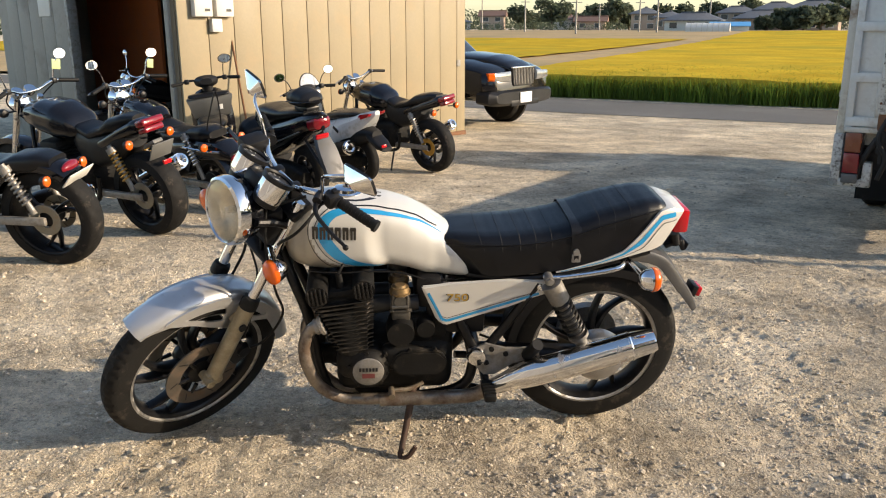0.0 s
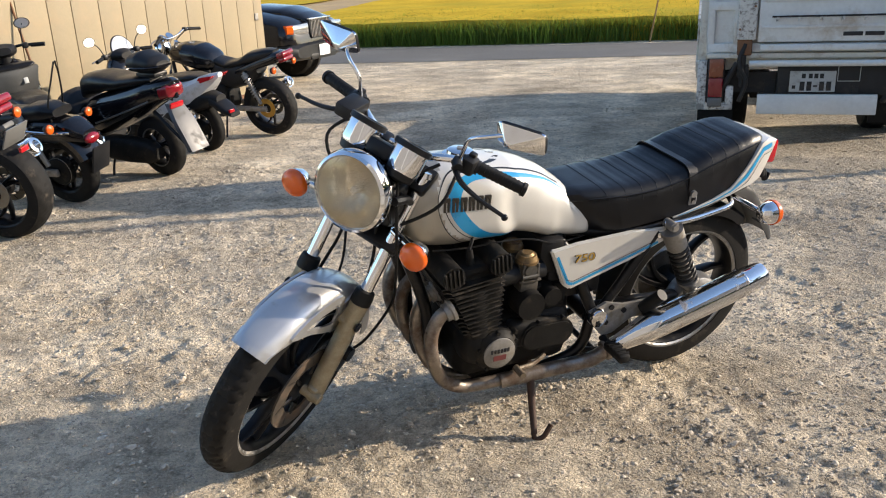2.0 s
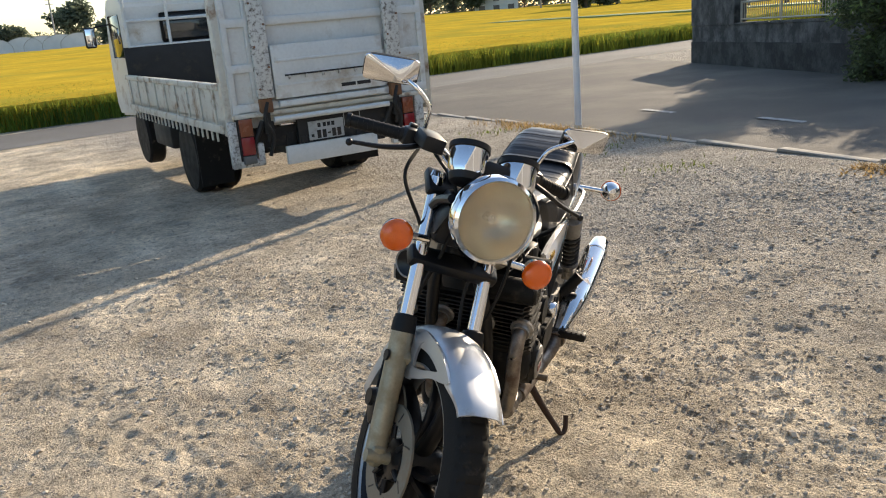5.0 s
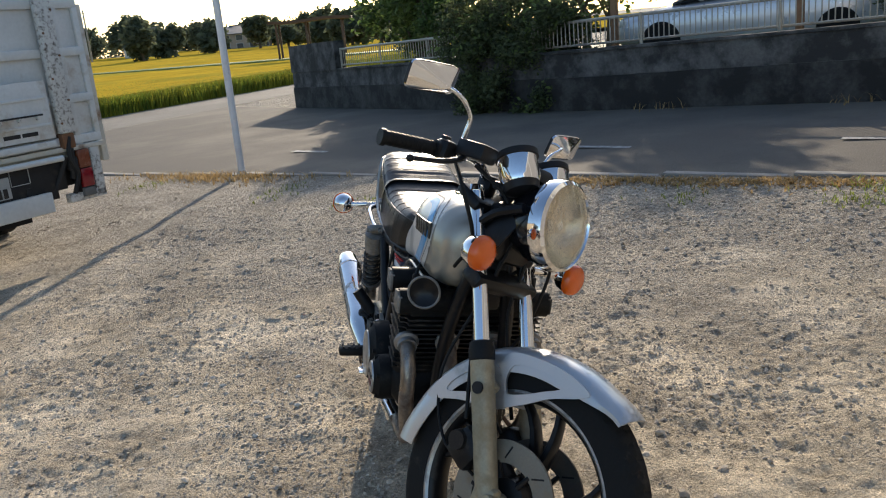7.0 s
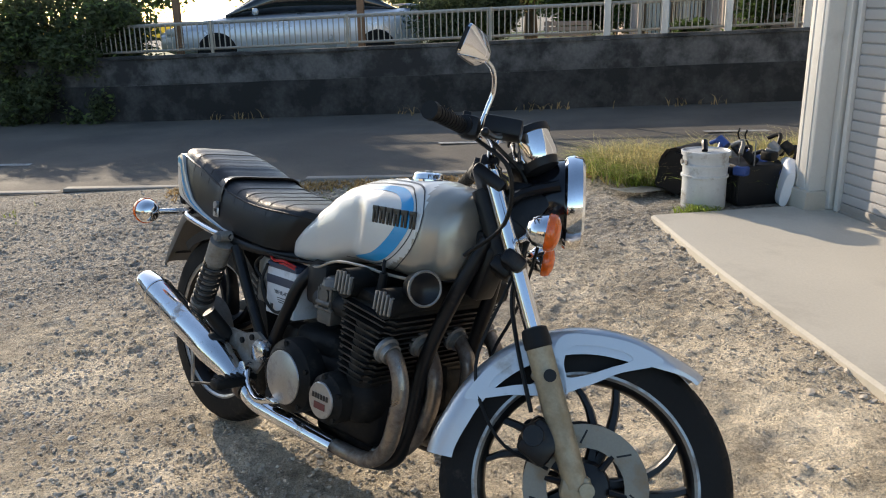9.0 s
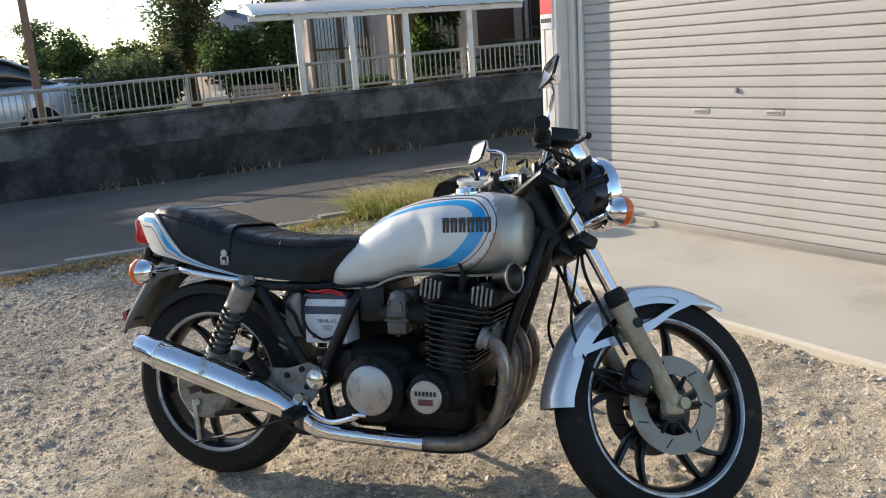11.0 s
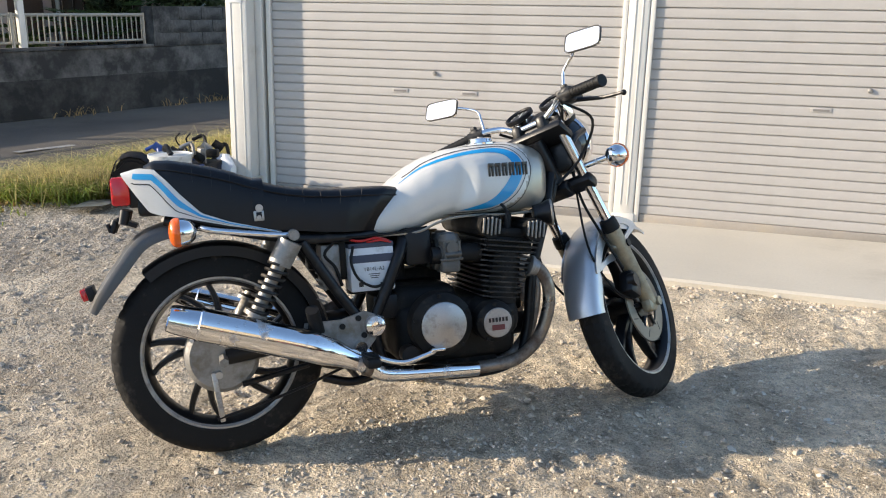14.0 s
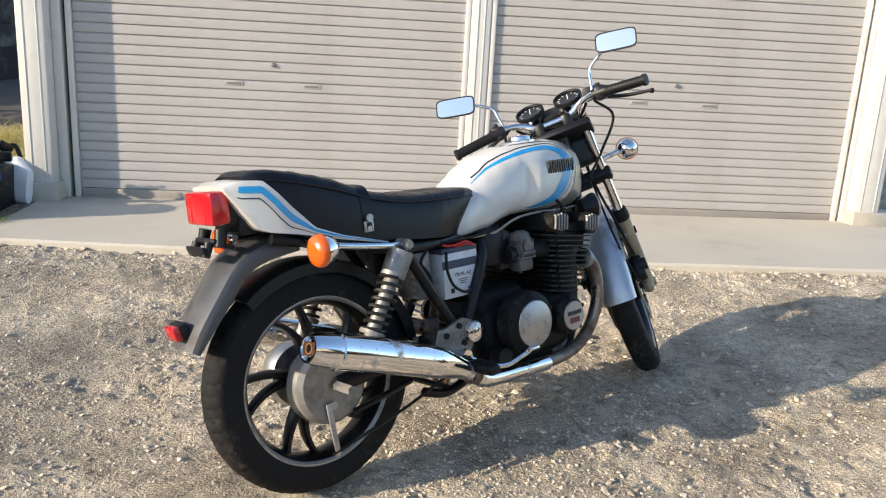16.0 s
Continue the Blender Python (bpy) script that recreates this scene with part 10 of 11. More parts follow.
# garden seen past the saloon car
p = wall_pt(2.05, 3.2)
rb = thing("shrub", Matrix.Translation(p), "round clipped dark garden bush", "shrub")
part("stems", tube(B(), [(0, 0, -0.1), (0.02, 0, 0.5)], 0.05, 8, 0), "bark", rb)
leaf_part("foliage", rb, clumps(rng, 16, 0, 0, 0.62, (0.85, 0.85, 0.72), 0.5), 9000, 0.035, "leaf_dark", 31, "", 0.3)
p = wall_pt(0.75, 8.0)
tall = thing("tree", Matrix.Translation(p), "tall dense columnar evergreen tree", "tree")
part("trunk", tube(B(), [(0, 0, -0.1), (0.05, 0, 1.2), (0, 0, 3.6)], lambda q: 0.16 * (1.1 - 0.8 * q), 10, 4), "bark", tall)
part("limb", tube(B(), [(0, 0, 0.5), (0.25, 0.3, 1.3), (0.3, 0.4, 2.4)], lambda q: 0.07 * (1.1 - 0.8 * q), 8, 4), "bark", tall)
leaf_part("crown", tall, [(rng.gauss(0, 0.3), rng.gauss(0, 0.3), lerp(1.1, 4.6, k / 25), rng.uniform(0.45, 0.75), rng.uniform(0.45, 0.75), rng.uniform(0.4, 0.6)) for k in range(26)], 19000, 0.05, "leaf_dark", 33, "", 0.3)
leaf_part("dry_leaves", tall, [(rng.gauss(-0.1, 0.35), rng.gauss(0.2, 0.35), rng.uniform(0.7, 1.3), 0.35, 0.35, 0.3) for k in range(6)], 900, 0.04, "straw", 34, "brown dry lower twigs", 0.3)
p = wall_pt(3.9, 9.5)
pine = thing("tree", Matrix.Translation(p), "cloud-pruned dark garden pine", "tree")
part("trunk", tube(B(), [(0, 0, -0.1), (0.18, 0, 0.7), (-0.1, 0.05, 1.4), (0.1, 0, 2.0)], lambda q: 0.09 * (1.1 - 0.7 * q), 8, 4), "bark", pine)
for bx, by, bz, r in ((0.1, 0, 2.05, 0.62), (-0.55, 0.1, 1.65, 0.42), (0.6, -0.1, 1.5, 0.45), (-0.35, 0.2, 1.1, 0.38)):
    leaf_part("foliage_pad", pine, [(bx, by, bz, r, r, r * 0.42), (bx + r * 0.4, by, bz + 0.03, r * 0.6, r * 0.6, r * 0.35)], 1300, 0.035, "leaf_dark", int(r * 1000), "", 0.3)
for i, (s, d, h, r, lf) in enumerate(((2.9, 6.0, 1.55, 0.8, "leaf_mid"), (2.1, 6.6, 1.5, 0.75, "leaf_light"), (1.4, 6.8, 1.2, 0.6, "leaf_dark"), (4.3, 5.8, 1.3, 0.8, "leaf_mid"), (0.1, 6.2, 1.5, 0.85, "leaf_mid"), (-0.5, 6.6, 1.35, 0.7, "leaf_dark"), (-0.95, 5.6, 1.9, 0.75, "leaf_light"), (-1.5, 6.4, 1.8, 0.7, "leaf_mid"))):
    p = wall_pt(s, d)
    sb = thing("shrub", Matrix.Translation(p), ("leafy green garden shrub", "pale green garden shrub", "dark green garden shrub")[("leaf_mid", "leaf_light", "leaf_dark").index(lf)], "shrub", "garden shrubs")
    part("stems", tube(B(), [(0, 0, -0.1), (0.03, 0.02, h * 0.5)], 0.03, 6, 0), "bark", sb)
    leaf_part("foliage", sb, clumps(rng, 12, 0, 0, h * 0.62, (r, r, h * 0.62), 0.48), 4600, 0.05, lf, 40 + i, "", 0.3)

# timber posts round the saloon
carport = thing("timber_posts", wall_set(2.9, 0.6, 1.06), "row of brown timber posts round the parked car", "posts")
for x, y in ((0, 0), (2.65, 0.05), (1.3, -4.6), (2.7, -4.6)):
    part("post", cbox(B(), (x, y, 0.44), (0.09, 0.09, 1.88), 0.006), "wood_post", carport)

# pale terrace awning on the wall
awning = thing("awning", wall_set(0, 0.13, 0.86), "pale aluminium terrace awning on slim posts", "awning")
for s in (-0.43, -1.15, -1.93, -2.87):
    part("post", cbox(B(), (s, 0, 0.52), (0.085, 0.075, 1.10), 0.008), "pillar_paint", awning, "cream aluminium post")
part("front_beam", cbox(B(), (-1.75, 0.0, 1.08), (3.9, 0.07, 0.075), 0.008), "pillar_paint", awning)
prof = [(0.10, 1.10), (0.05, 1.13), (-0.3, 1.22), (-0.8, 1.31), (-1.35, 1.36), (-1.9, 1.38)]
for k in range(9):
    s = -3.65 + 0.47 * k
    part("rib", tube(B(), [(s, y, z) for y, z in prof], 0.022, 6, 2), "pillar_paint", awning, "curved roof rib")
bm = B()
loft(bm, [[Vector((s, y, z + 0.022)) for y, z in prof] + [Vector((s, y, z + 0.028)) for y, z in reversed(prof)] for s in (-3.7, -2, -1, 0.15)])
part("roof_sheet", bm, "awning_sheet", awning, "milky plastic roof sheet")

# pink rendered house behind the awning
house = thing("house", wall_set(0, 0), "pink rendered house with curtained sliding windows", "house")


def box_sd(bm, s0, s1, d0, d1, z0, z1, bev=0.0):
    return span(bm, s0, s1, -d0, -d1, z0, z1, bev)


part("wall", box_sd(B(), -3.72, -2.24, 2.0, 9.5, -0.2, 5.2, 0.01), "house_pink", house, "pink rendered wall")
part("wall", box_sd(B(), -2.26, -1.15, 3.62, 9.5, -0.2, 5.2, 0.01), "house_pink", house)
part("wall", box_sd(B(), -7.2, -3.70, 2.9, 9.5, -0.2, 5.2, 0.01), "house_pink", house)
part("roof", box_sd(B(), -7.6, -0.7, 1.5, 10.0, 5.2, 5.5, 0.05), "roof_grey", house)


def sliding_window(s0, s1, d, z0, z1, panes, glass="curtain", label="", frame_mat="window_frame_brown"):
    w = part("window", box_sd(B(), s0, s1, d - 0.005, d - 0.03, z0, z1), "window_far", house, label)
    n = panes
    for k in range(n):
        a, b = lerp(s0, s1, k / n), lerp(s0, s1, (k + 1) / n)
        bm = B()
        rings = []
        m = 22
        rings = [[Vector((lerp(a + 0.04, b - 0.04, i / m), -(d - 0.034 - 0.008 * math.sin(i * 1.9)), z)) for z in (z0 + 0.05, z1 - 0.05)] for i in range(m + 1)]
        loft(bm, rings, False, False)
        part("curtain", bm, glass, w, "drawn pale curtain behind glass")
        bm = B()
        for q in (a + 0.02, b - 0.02):
            box_sd(bm, q - 0.02, q + 0.02, d - 0.03, d - 0.07, z0, z1, 0.003)
        for q in (z0 + 0.025, (z0 + z1) / 2 - 0.1, z1 - 0.025):
            box_sd(bm, a + 0.04, b - 0.04, d - 0.03, d - 0.06, q - 0.02, q + 0.02, 0.003)
        part("frame", bm, frame_mat, w)
    return w


M["window_frame_brown"] = mat("window_frame_brown", (0.12, 0.085, 0.06), 0.5, 0.2, 0.1)
sliding_window(-2.20, -1.22, 3.62, 0.15, 2.1, 2, "curtain", "tall sliding window with pale curtains")
sliding_window(-3.35, -2.75, 2.0, 0.7, 1.75, 1, "window_far", "dark window behind a climbing plant")
part("door", box_sd(B(), -4.75, -3.95, 2.84, 2.905, 0.0, 2.05, 0.01), "wood_dark", house, "dark brown wooden door")
bm = B()
for k in range(9):
    box_sd(bm, -6.6 + 0.19 * k, -6.45 + 0.19 * k, 2.85, 2.905, 0.0, 2.4, 0.006)
part("board_cladding", bm, "wood_dark", house, "dark upright boards")
part("drainpipe", rod(B(), (-5.0, -2.85, 0), (-5.0, -2.85, 5.2), 0.035, None, 10), "house_white", house)
part("drainpipe", rod(B(), (-2.30, -1.96, 0), (-2.30, -1.96, 5.2), 0.03, None, 10), "house_white", house)
bm = B()
for k in range(9):
    rod(bm, (-1.55 - 0.06 * k, -2.4, 0.3), (-1.55 - 0.06 * k, -2.4, 1.15), 0.006, None, 5)
for z in (0.45, 0.75, 1.05):
    rod(bm, (-2.05, -2.4, z), (-1.53, -2.4, z), 0.006, None, 5)
each(part, "wire", bm, "fence_metal", thing("trellis", wall_set(0, 0), "thin wire plant trellis before the house", "trellis"))

# climbing plant, palms, pots and clutter along the wall
p = wall_pt(-2.75, 1.5)
tree(p.x, p.y, p.z, 1.9, 0.5, "thin climbing shrub against the house", 71, "leaf_mid", 1700, 0.06, 0.03, 0.25, 10, "shrub", 0.42, 0.1, "shrub")
for i, (s, d, h, n) in enumerate(((-4.2, 0.7, 0.75, 14), (-4.9, 1.1, 0.9, 16), (-3.5, 1.4, 0.7, 12), (-5.6, 0.9, 0.8, 14))):
    palm = thing("palm", wall_set(s, d), "low fan-leaved garden palm", "palm", "garden palms")
    r2 = random.Random(80 + i)
    part("stem", tube(B(), [(0, 0, -0.05), (0, 0, h * 0.45)], 0.05, 8, 0), "bark", palm)
    for k in range(n):
        a, up = r2.uniform(0, 6.28), r2.uniform(0.2, 1.0)
        e = Vector((math.cos(a) * 0.42, math.sin(a) * 0.42, h * 0.45 + h * 0.6 * up))
        bm = B()
        tube(bm, [(0, 0, h * 0.42), tuple(e * 0.5 + Vector((0, 0, h * 0.35))), tuple(e)], 0.006, 4, 3)
        u = Vector((-math.sin(a), math.cos(a), 0))
        f = Vector((math.cos(a), math.sin(a), 0.25))
        for q in range(-5, 6):
            b = q * 0.26
            tip = e + (f * math.cos(b) + u * math.sin(b)) * 0.27
            side = (f * -math.sin(b) + u * math.cos(b)) * 0.02
            mid = e.lerp(tip, 0.55)
            vs = [bm.verts.new(v) for v in (e, mid + side, tip, mid - side)]
            bm.faces.new(vs)
        part("frond", bm, ("leaf_mid", "leaf_light", "leaf_mid")[k % 3], palm)
for i, (s, d, h, r, lf) in enumerate(((-6.3, 1.4, 2.6, 0.9, "leaf_dark"), (-5.2, 1.9, 2.3, 0.7, "leaf_dark"), (-3.2, 0.75, 0.45, 0.35, "leaf_light"), (-2.1, 0.8, 0.5, 0.3, "leaf_mid"), (-1.6, 0.9, 0.55, 0.3, "leaf_mid"))):
    p = wall_pt(s, d)
    tree(p.x, p.y, p.z, h, r, "leafy plant beside the house" if h < 1 else "dark tree beside the house", 90 + i, lf, 900 if h < 1 else 4200, 0.04 if h < 1 else 0.07, 0.02 if h < 1 else 0.06, 0.2, 8, "plant" if h < 1 else "tree", 0.5, 0.1, "plant" if h < 1 else "tree")
spots = []
for k in range(420):
    q = wall_pt(rng.choice((-0.75, -0.2, -3.25, 0.3)) + rng.gauss(0, 0.2), 0.55 + abs(rng.gauss(0, 0.2)))
    spots.append((q.x, q.y, q.z))
blades("border_grass", spots, "straw", "tawny ornamental grass along the wall", "grass", 0.2, 0.42, 0.01, 0.5, 2, seed=41)
for s, d, r, h, mt, lab in ((-1.35, 0.5, 0.11, 0.2, "house_white", "white plastic flower pot"), (-2.3, 0.45, 0.14, 0.16, "house_white", "shallow white plastic planter"), (-2.62, 0.45, 0.13, 0.13, "house_white", "shallow white plastic basin"), (-0.05, 0.9, 0.12, 0.22, "roof_brown", "brown clay flower pot")):
    bm = B()
    lathe(bm, [(r * 0.75, 0), (r * 0.95, h * 0.9), (r * 1.05, h * 0.9), (r * 1.05, h), (r * 0.92, h), (r * 0.7, 0.03)], Matrix.Identity(4), 20)
    solid("flower_pot", bm, mt, lab, "flower pot", m=wall_set(s, d))
bench = thing("garden_bench", wall_set(0.05, 1.3) @ Matrix.Scale(0.62, 4), "weathered pinkish wooden garden bench", "bench")
for k in range(3):
    part("slat", cbox(B(), (0, 0.12 * k - 0.12, 0.42), (1.1, 0.10, 0.03), 0.005), "house_tan", bench)
    part("slat", cbox(B(), (0, -0.22, 0.55 + 0.12 * k), (1.1, 0.03, 0.10), 0.005), "house_tan", bench)
for x in (-0.45, 0.45):
    part("leg", cbox(B(), (x, 0.1, 0.2), (0.06, 0.06, 0.40), 0.005), "house_tan", bench)
    part("leg", cbox(B(), (x, -0.2, 0.42), (0.06, 0.06, 0.86), 0.005), "house_tan", bench)


# ---- houses ----
def far_house(x, y, z, w, d, h, turn, walls, roof, label, hip=True, storeys=2, name="house", rise=0.42, eave=0.6):
    t = thing(name, pose(x, y, z, 0, 0, turn), label, "house")
    part("wall", span(B(), -w / 2, w / 2, -d / 2, d / 2, -0.5, h, 0.02), walls, t)
    bm = B()
    e = eave
    rh = (d / 2 + e) * rise
    lo = [bm.verts.new((sx * (w / 2 + e), sy * (d / 2 + e), h - 0.1)) for sx, sy in ((-1, -1), (1, -1), (1, 1), (-1, 1))]
    lo2 = [bm.verts.new((v.co.x, v.co.y, h + 0.08)) for v in lo]
    ins = (d / 2) * (0.9 if hip else -0.0)
    r0, r1 = bm.verts.new((-w / 2 - e + ins + (e if hip else 0), 0, h + rh)), bm.verts.new((w / 2 + e - ins - (e if hip else 0), 0, h + rh))
    bm.faces.new(lo)
    for i in range(4):
        j = (i + 1) % 4
        bm.faces.new((lo[i], lo[j], lo2[j], lo2[i]))
    bm.faces.new((lo2[0], lo2[1], r1, r0))
    bm.faces.new((lo2[2], lo2[3], r0, r1))
    bm.faces.new((lo2[1], lo2[2], r1))
    bm.faces.new((lo2[3], lo2[0], r0))
    rf = part("roof", bm, roof, t)
    part("ridge", cbox(B(), (0, 0, h + rh + 0.05), (max(w + 2 * e - 2 * ins - (2 * e if hip else 0), 0.5), 0.35, 0.22), 0.05), roof, rf)
    nw = max(2, int(w / 2.6))
    for s in range(storeys):
        zc = h * (s + 0.55) / storeys
        for k in range(nw):
            xc = lerp(-w / 2, w / 2, (k + 0.5) / nw)
            for sy in (-1, 1):
                win = part("window", cbox(B(), (xc, sy * (d / 2 + 0.02), zc), (1.5, 0.08, 1.15), 0.01), "house_white", t)
                part("pane", cbox(B(), (xc, sy * (d / 2 + 0.07), zc), (1.35, 0.02, 1.0)), "window_far", win)
    return t


def rise_at(y):
    return FZ + FIELD_RISE * smoothstep(40, 170, y)


def polar(az, r):
    return math.cos(radians(az)) * r, math.sin(radians(az)) * r


# house beyond the taller block wall
p = wall_pt(-9.2, 4.2)
h2 = far_house(p.x, p.y, p.z, 4.2, 4.4, 4.6, WA, "house_white", "roof_grey", "grey-white two-storey house behind the block wall", True, 2)
p = (58.0, -22.5, 0)
far_house(p[0], p[1], gz(-22.5), 5.5, 5.0, 3.9, WA + 20, "house_tan", "roof_grey", "tiled house with a grey hipped roof", True, 1, rise=0.5)

FAR_HOUSES = (
    (116.2, 230, 8, 7, 4.6, "house_tan", "roof_brown", "small brown brick building far off", False, 2, 20),
    (118.6, 240, 9, 6, 2.6, "house_white", "roof_grey", "low white house by the fields", True, 1, 30),
    (109.6, 210, 9, 6, 2.6, "house_tan", "roof_brown", "low house with a red-brown roof", False, 1, 15),
    (106.0, 190, 7, 7, 4.4, "house_tan", "roof_grey", "two-storey house with grey tiles", True, 2, 10),
    (104.4, 180, 6, 6, 3.3, "house_tan", "roof_grey", "dark tiled farm outbuilding", True, 1, -10),
    (102.9, 165, 12, 7, 2.5, "house_white", "roof_grey", "long low white farmhouse with grey tiles", True, 1, 5),
    (100.3, 195, 10, 7, 4.6, "house_tan", "roof_grey", "farmhouse with a stepped grey roof", True, 2, 12),
    (98.8, 180, 12, 8, 3.0, "house_tan", "roof_grey", "farmhouse with a broad tiled roof", True, 1, 8),
    (97.9, 190, 11, 8, 5.2, "house_white", "roof_grey", "large white farmhouse with a grey roof", True, 2, 8),
    (95.7, 185, 12, 8, 5.4, "house_tan", "roof_grey", "large dark farmhouse with a tiled roof", True, 2, 0),
    (111.2, 240, 9, 7, 3.4, "house_white", "roof_brown", "white house among far trees", True, 1, 25),
    (92.0, 200, 12, 8, 4.8, "house_white", "roof_grey", "white farmhouse beyond the rice", True, 2, 5),
    (88.5, 190, 10, 7, 4.2, "house_tan", "roof_brown", "brown-roofed farmhouse beyond the rice", True, 2, -8),
    (122, 220, 12, 8, 4.8, "house_tan", "roof_grey", "tiled farmhouse far behind the shed", True, 2, 18),
    (37.5, 190, 14, 9, 4.4, "house_tan", "roof_grey", "grey farm building before the trees", True, 2, -40),
    (43.4, 175, 12, 8, 5.2, "house_white", "roof_grey", "pale two-storey house behind bare trees", True, 2, -45),
    (50.0, 190, 12, 8, 4.6, "house_white", "roof_brown", "white house beyond the fields", True, 2, -40),
    (58.0, 210, 12, 8, 4.6, "house_tan", "roof_grey", "tiled house beyond the fields", True, 2, -30))
for az, r, w, d, h, wm, rm, lab, hip, st, turn in FAR_HOUSES:
    x, y = polar(az, r)
    far_house(x, y, rise_at(y), w * 0.8, d * 0.8, h * 0.8, turn, wm, rm, lab, hip, st)
x, y = polar(100.6, 158)
shed2 = thing("farm_shed", pose(x, y, rise_at(y), 0, 0, 12), "white farm shed with a bright blue roof", "shed")
part("wall", span(B(), -3.2, 3.2, -3, 3, -0.3, 1.0, 0.02), "house_white", shed2)
bm = B()
loft(bm, [[Vector((x, y, z)) for y, z in ((-3.4, 0.9), (0, 1.6), (3.4, 0.9), (3.4, 1.0), (0, 1.72), (-3.4, 1.0))] for x in (-3.5, 3.5)])
part("roof", bm, "roof_blue", shed2, "bright blue sheet roof")


def greenhouse(az, r, length, turn, size=1.0):
    x, y = polar(az, r)
    g = thing("greenhouse", pose(x, y, rise_at(y), 0, 0, turn) @ Matrix.Scale(size, 4), "white arched plastic greenhouse", "greenhouse", "greenhouses")
    bm = B()
    arc = [Vector((0, -2.7 * math.cos(a), 0.9 + 1.7 * math.sin(a))) for a in np.linspace(0, math.pi, 13)]
    arc = [Vector((0, -2.7, -0.3))] + arc + [Vector((0, 2.7, -0.3))]
    loft(bm, [[p + Vector((x, 0, 0)) for p in arc] for x in np.linspace(-length / 2, length / 2, 9)])
    gh_ = part("cover", bm, "house_white", g, "white plastic film")
    for k in range(9):
        q = lerp(-length / 2, length / 2, k / 8)
        part("hoop", tube(B(), [tuple(p + Vector((q, 0, 0.02)) * 1.0) for p in arc], 0.05, 5, 0), "fence_metal", g)


greenhouse(101.9, 150, 12, 8, 0.6)
for az in (80.4, 79.4, 78.4, 77.4, 82.0):
    greenhouse(az, 150, 14, 80)

# ---- far trees ----
rng = random.Random(77)
FAR_TREES = [(119.3, 250, 6.5, 3.2), (114.3, 235, 8.8, 4.2), (113.5, 260, 5.0, 3.2), (112.2, 225, 9.2, 4.6), (111.3, 250, 8.0, 4.2), (109.9, 235, 5.6, 3.5), (108.9, 220, 6.8, 4.5), (107.9, 215, 7.4, 4.8), (107.1, 225, 6.5, 4.0), (105.2, 240, 8.2, 3.4), (103.3, 230, 7.4, 3.6), (101.9, 235, 7.5, 4.2), (99.6, 235, 9.0, 4.5), (97.2, 170, 5.0, 3.5), (96.2, 168, 4.4, 3.2), (95.2, 172, 5.5, 3.2), (94.3, 190, 8.0, 4.2), (98.4, 168, 3.4, 2.6), (93.0, 210, 8.5, 4.5), (90.5, 220, 8, 4.5), (87.0, 215, 9, 4.5), (84.5, 220, 8.5, 4.5), (77.4, 200, 11.5, 5.5), (80.8, 240, 7, 5), (75, 240, 7.5, 5), (72, 230, 8, 5), (83, 235, 7, 5), (121, 240, 9, 4.5), (124, 235, 8, 4.5), (127, 240, 9, 5)]
for k in range(26):
    FAR_TREES.append((lerp(24.5, 70, (k + rng.uniform(0.1, 0.9)) / 26), rng.uniform(185, 235), rng.uniform(6.5, 9.5), rng.uniform(4.0, 5.5)))
for az, r, h, w in ((44.0, 120, 6.5, 2.8), (42.6, 130, 6.0, 3.0), (39.6, 150, 6.2, 3.6), (34.5, 150, 5.2, 3.5), (32.3, 130, 6.8, 3.4), (30.2, 110, 5.6, 3.2), (28.3, 100, 5.6, 3.2), (26.3, 95, 5.2, 3.0), (36.4, 160, 7.2, 3.8)):
    FAR_TREES.append((az, r, h, w))
for k, (az, r, h, w) in enumerate(FAR_TREES):
    x, y = polar(az, r)
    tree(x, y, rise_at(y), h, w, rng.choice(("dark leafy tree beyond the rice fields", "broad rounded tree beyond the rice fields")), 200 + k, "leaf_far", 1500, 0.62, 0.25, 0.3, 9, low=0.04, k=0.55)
# belts of shrubs and hazy woods on the horizon
rngb = random.Random(78)
for a0, a1, r, n, h in ((20, 72, 260, 110, 7.0), (70, 130, 300, 120, 6.5), (92, 121, 205, 60, 2.2), (-80, -8, 120, 60, 6.0), (125, 200, 200, 60, 8)):
    blobs = []
    for k in range(n):
        az = lerp(a0, a1, (k + rngb.random()) / n)
        x, y = polar(az, r * rngb.uniform(0.94, 1.06))
        q = h * rngb.uniform(0.35, 0.62)
        z = rise_at(y) if y > 0 else gz(y)
        blobs.append((x, y, z + q * 0.8, q * 1.5, q * 1.5, q))
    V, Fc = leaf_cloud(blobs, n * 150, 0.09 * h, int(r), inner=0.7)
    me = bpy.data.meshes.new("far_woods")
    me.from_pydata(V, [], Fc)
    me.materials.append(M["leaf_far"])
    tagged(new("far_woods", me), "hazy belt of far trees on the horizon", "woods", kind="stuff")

# levee path with a shelter and a parked car
bm = B()
A, Bp = Vector((*polar(50, 75), 0)), Vector((*polar(27, 52), 0))
dv = (Bp - A).normalized()
sv = Vector((dv.y, -dv.x, 0))
loft(bm, [[A + dv * q + sv * o + Vector((0, 0, FZ + z)) for o, z in ((-2.6, -0.3), (-1.4, 0.75), (1.4, 0.75), (2.6, -0.3))] for q in np.linspace(0, (Bp - A).length, 8)])
solid("levee", bm, "grass_green", "low grassy levee path between rice fields", "levee", kind="structure")
LV = FZ + 0.75
sp = polar(33.2, 57)
shelter = thing("shelter", pose(sp[0], sp[1], LV, 0, 0, -62), "dark open shelter with a flat roof", "shelter")
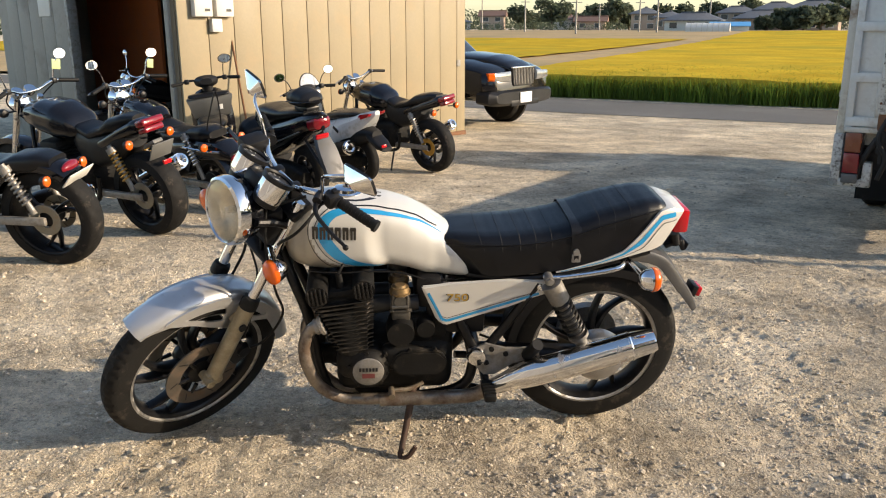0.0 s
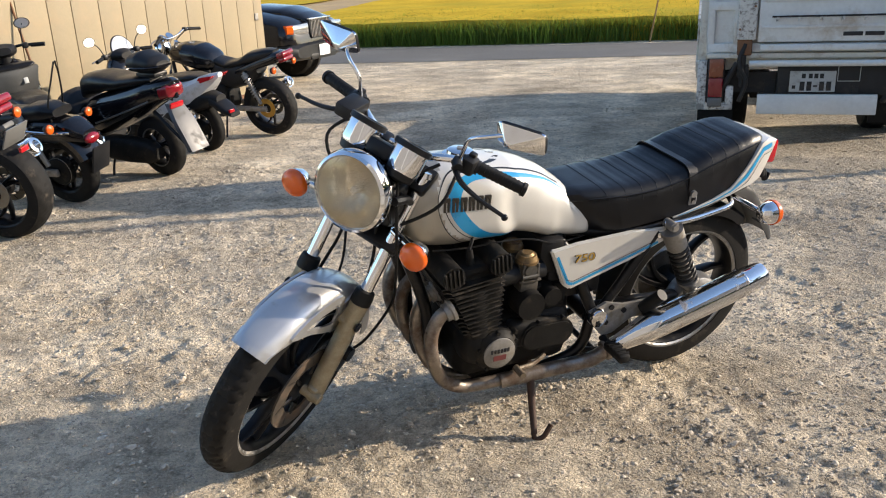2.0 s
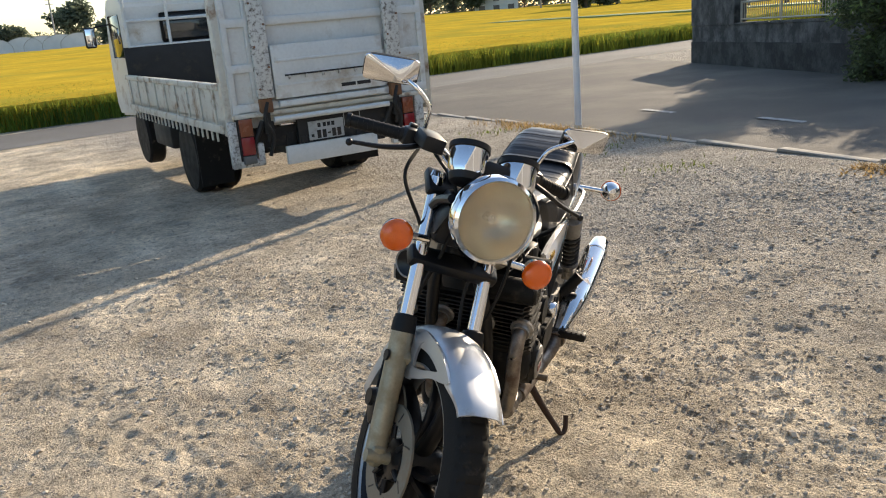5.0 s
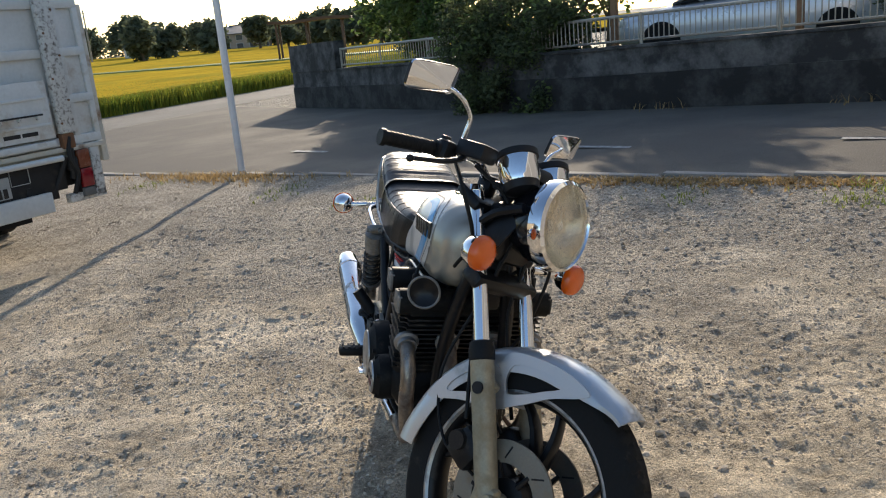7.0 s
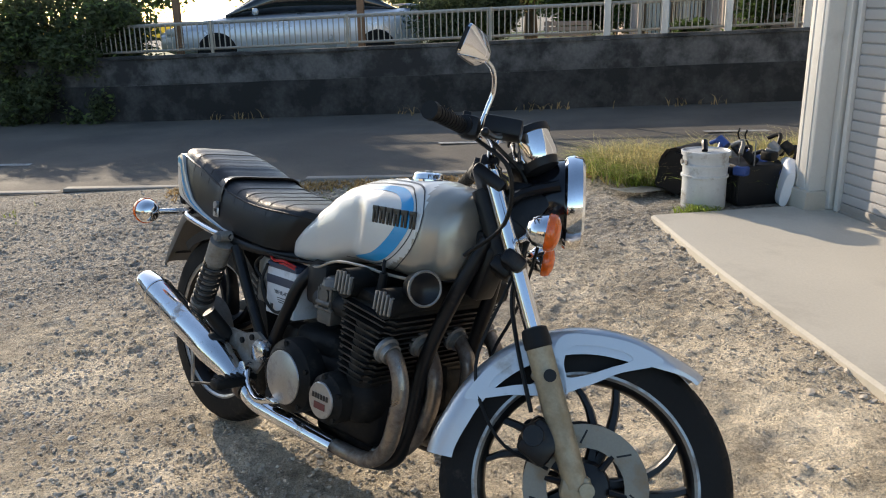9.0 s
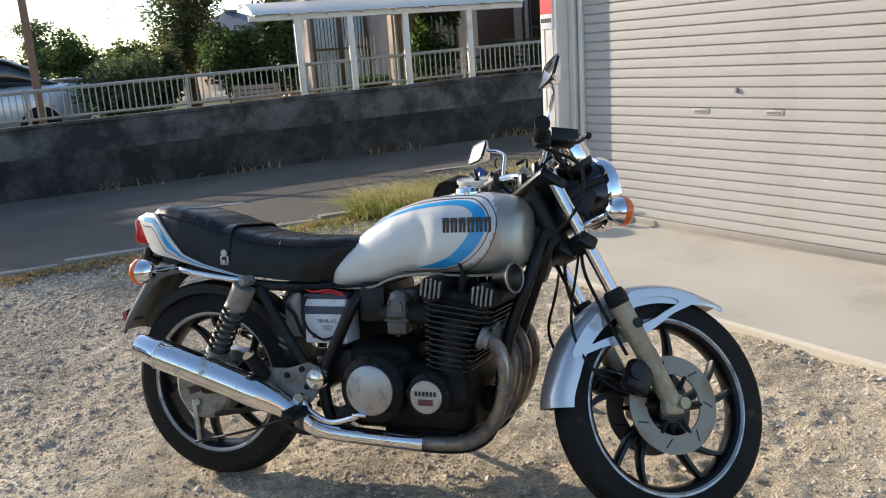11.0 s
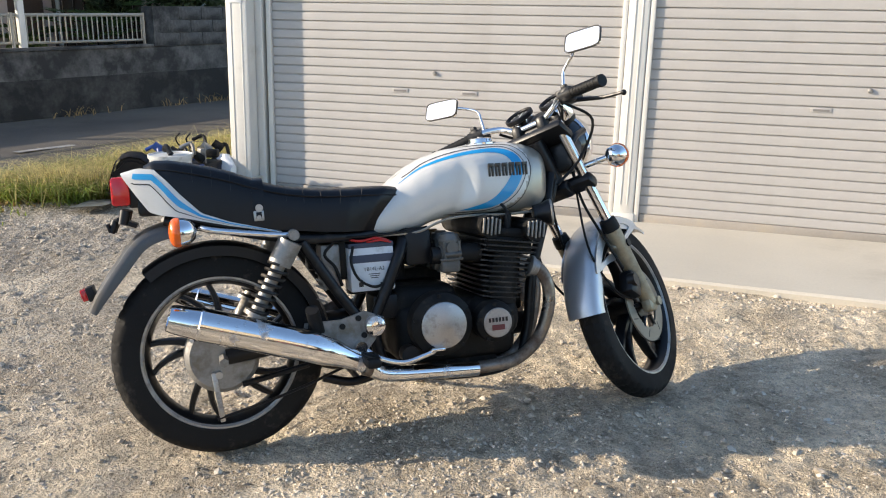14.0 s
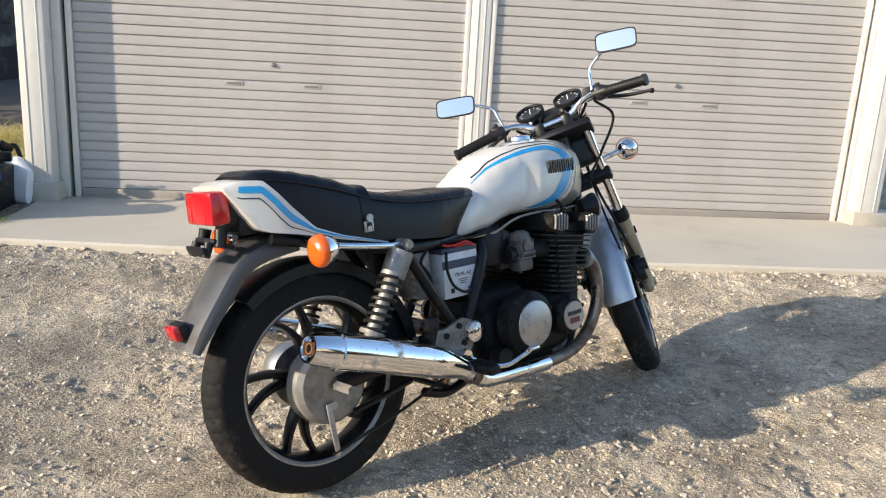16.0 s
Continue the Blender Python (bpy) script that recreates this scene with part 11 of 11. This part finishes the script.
for x in (-2.2, -0.2, 2.2):
    for y in (-0.9, 0.9):
        part("post", cbox(B(), (x, y, 1.15), (0.14, 0.14, 2.3), 0.01), "wood_dark", shelter)
bm = B()
loft(bm, [[Vector((x, y, 2.3 + 0.06 * math.sin(x * 1.3))) for y in (-1.3, 1.3)] + [Vector((x, y, 2.48 + 0.06 * math.sin(x * 1.3))) for y in (1.3, -1.3)] for x in np.linspace(-2.7, 2.9, 9)])
part("roof", bm, "wood_dark", shelter)

# ---- utility poles and pylons ----
for k, (az, r, h) in enumerate(((116.9, 200, 8.5), (113.9, 150, 6.5), (110.4, 130, 6.0), (109.0, 180, 5.5), (106.3, 150, 6.2), (105.1, 140, 8.0), (101.9, 170, 9.0), (78.5, 160, 9), (89, 170, 9), (39, 150, 9), (47, 150, 9))):
    x, y = polar(az, r)
    u = thing("utility_pole", pose(x, y, rise_at(y)), "grey concrete utility pole by the far houses", "utility pole", "utility poles")
    part("shaft", rod(B(), (0, 0, -0.3), (0, 0, h), 0.17, 0.12, 8), "alloy_dull", u)
    for z in (h - 0.5, h - 1.2):
        part("crossarm", cbox(B(), (0, 0, z), (1.6, 0.1, 0.12), 0.01, Matrix.Rotation(radians(30), 4, "Z")), "alloy_dull", u)


def pylon(az, r, h, w):
    x, y = polar(az, r)
    t = thing("pylon", pose(x, y, gz(y) if y < 40 else rise_at(y), 0, 0, az), "thin steel lattice power pylon far off", "pylon", "pylons")
    bm = B()
    q = w / 2
    for sx in (-1, 1):
        for sy in (-1, 1):
            rod(bm, (sx * q, sy * q, -0.5), (sx * q * 0.12, sy * q * 0.12, h), 0.11, 0.08, 5)
    n = 9
    for k in range(n):
        z0, z1 = h * k / n, h * (k + 1) / n
        a, b = q * (1 - 0.88 * k / n), q * (1 - 0.88 * (k + 1) / n)
        for s in (-1, 1):
            rod(bm, (-a, s * a, z0), (b, s * b, z1), 0.05, None, 4)
            rod(bm, (a, s * a, z0), (-b, s * b, z1), 0.05, None, 4)
            rod(bm, (s * a, -a, z0), (s * b, b, z1), 0.05, None, 4)
    part("tower", bm, "alloy_dull", t)
    for z in (0.62, 0.76, 0.90):
        bm = B()
        rod(bm, (0, -w * 0.75, h * z), (0, w * 0.75, h * z), 0.10, None, 5)
        rod(bm, (0, -w * 0.75, h * z), (0, 0, h * z + h * 0.05), 0.05, None, 4)
        rod(bm, (0, w * 0.75, h * z), (0, 0, h * z + h * 0.05), 0.05, None, 4)
        part("crossarm", bm, "alloy_dull", t)


for az, r, h, w in ((-14.6, 330, 36, 7), (-16.8, 420, 38, 7), (-23.2, 520, 42, 7), (-12.2, 480, 38, 7)):
    pylon(az, r, h, w)
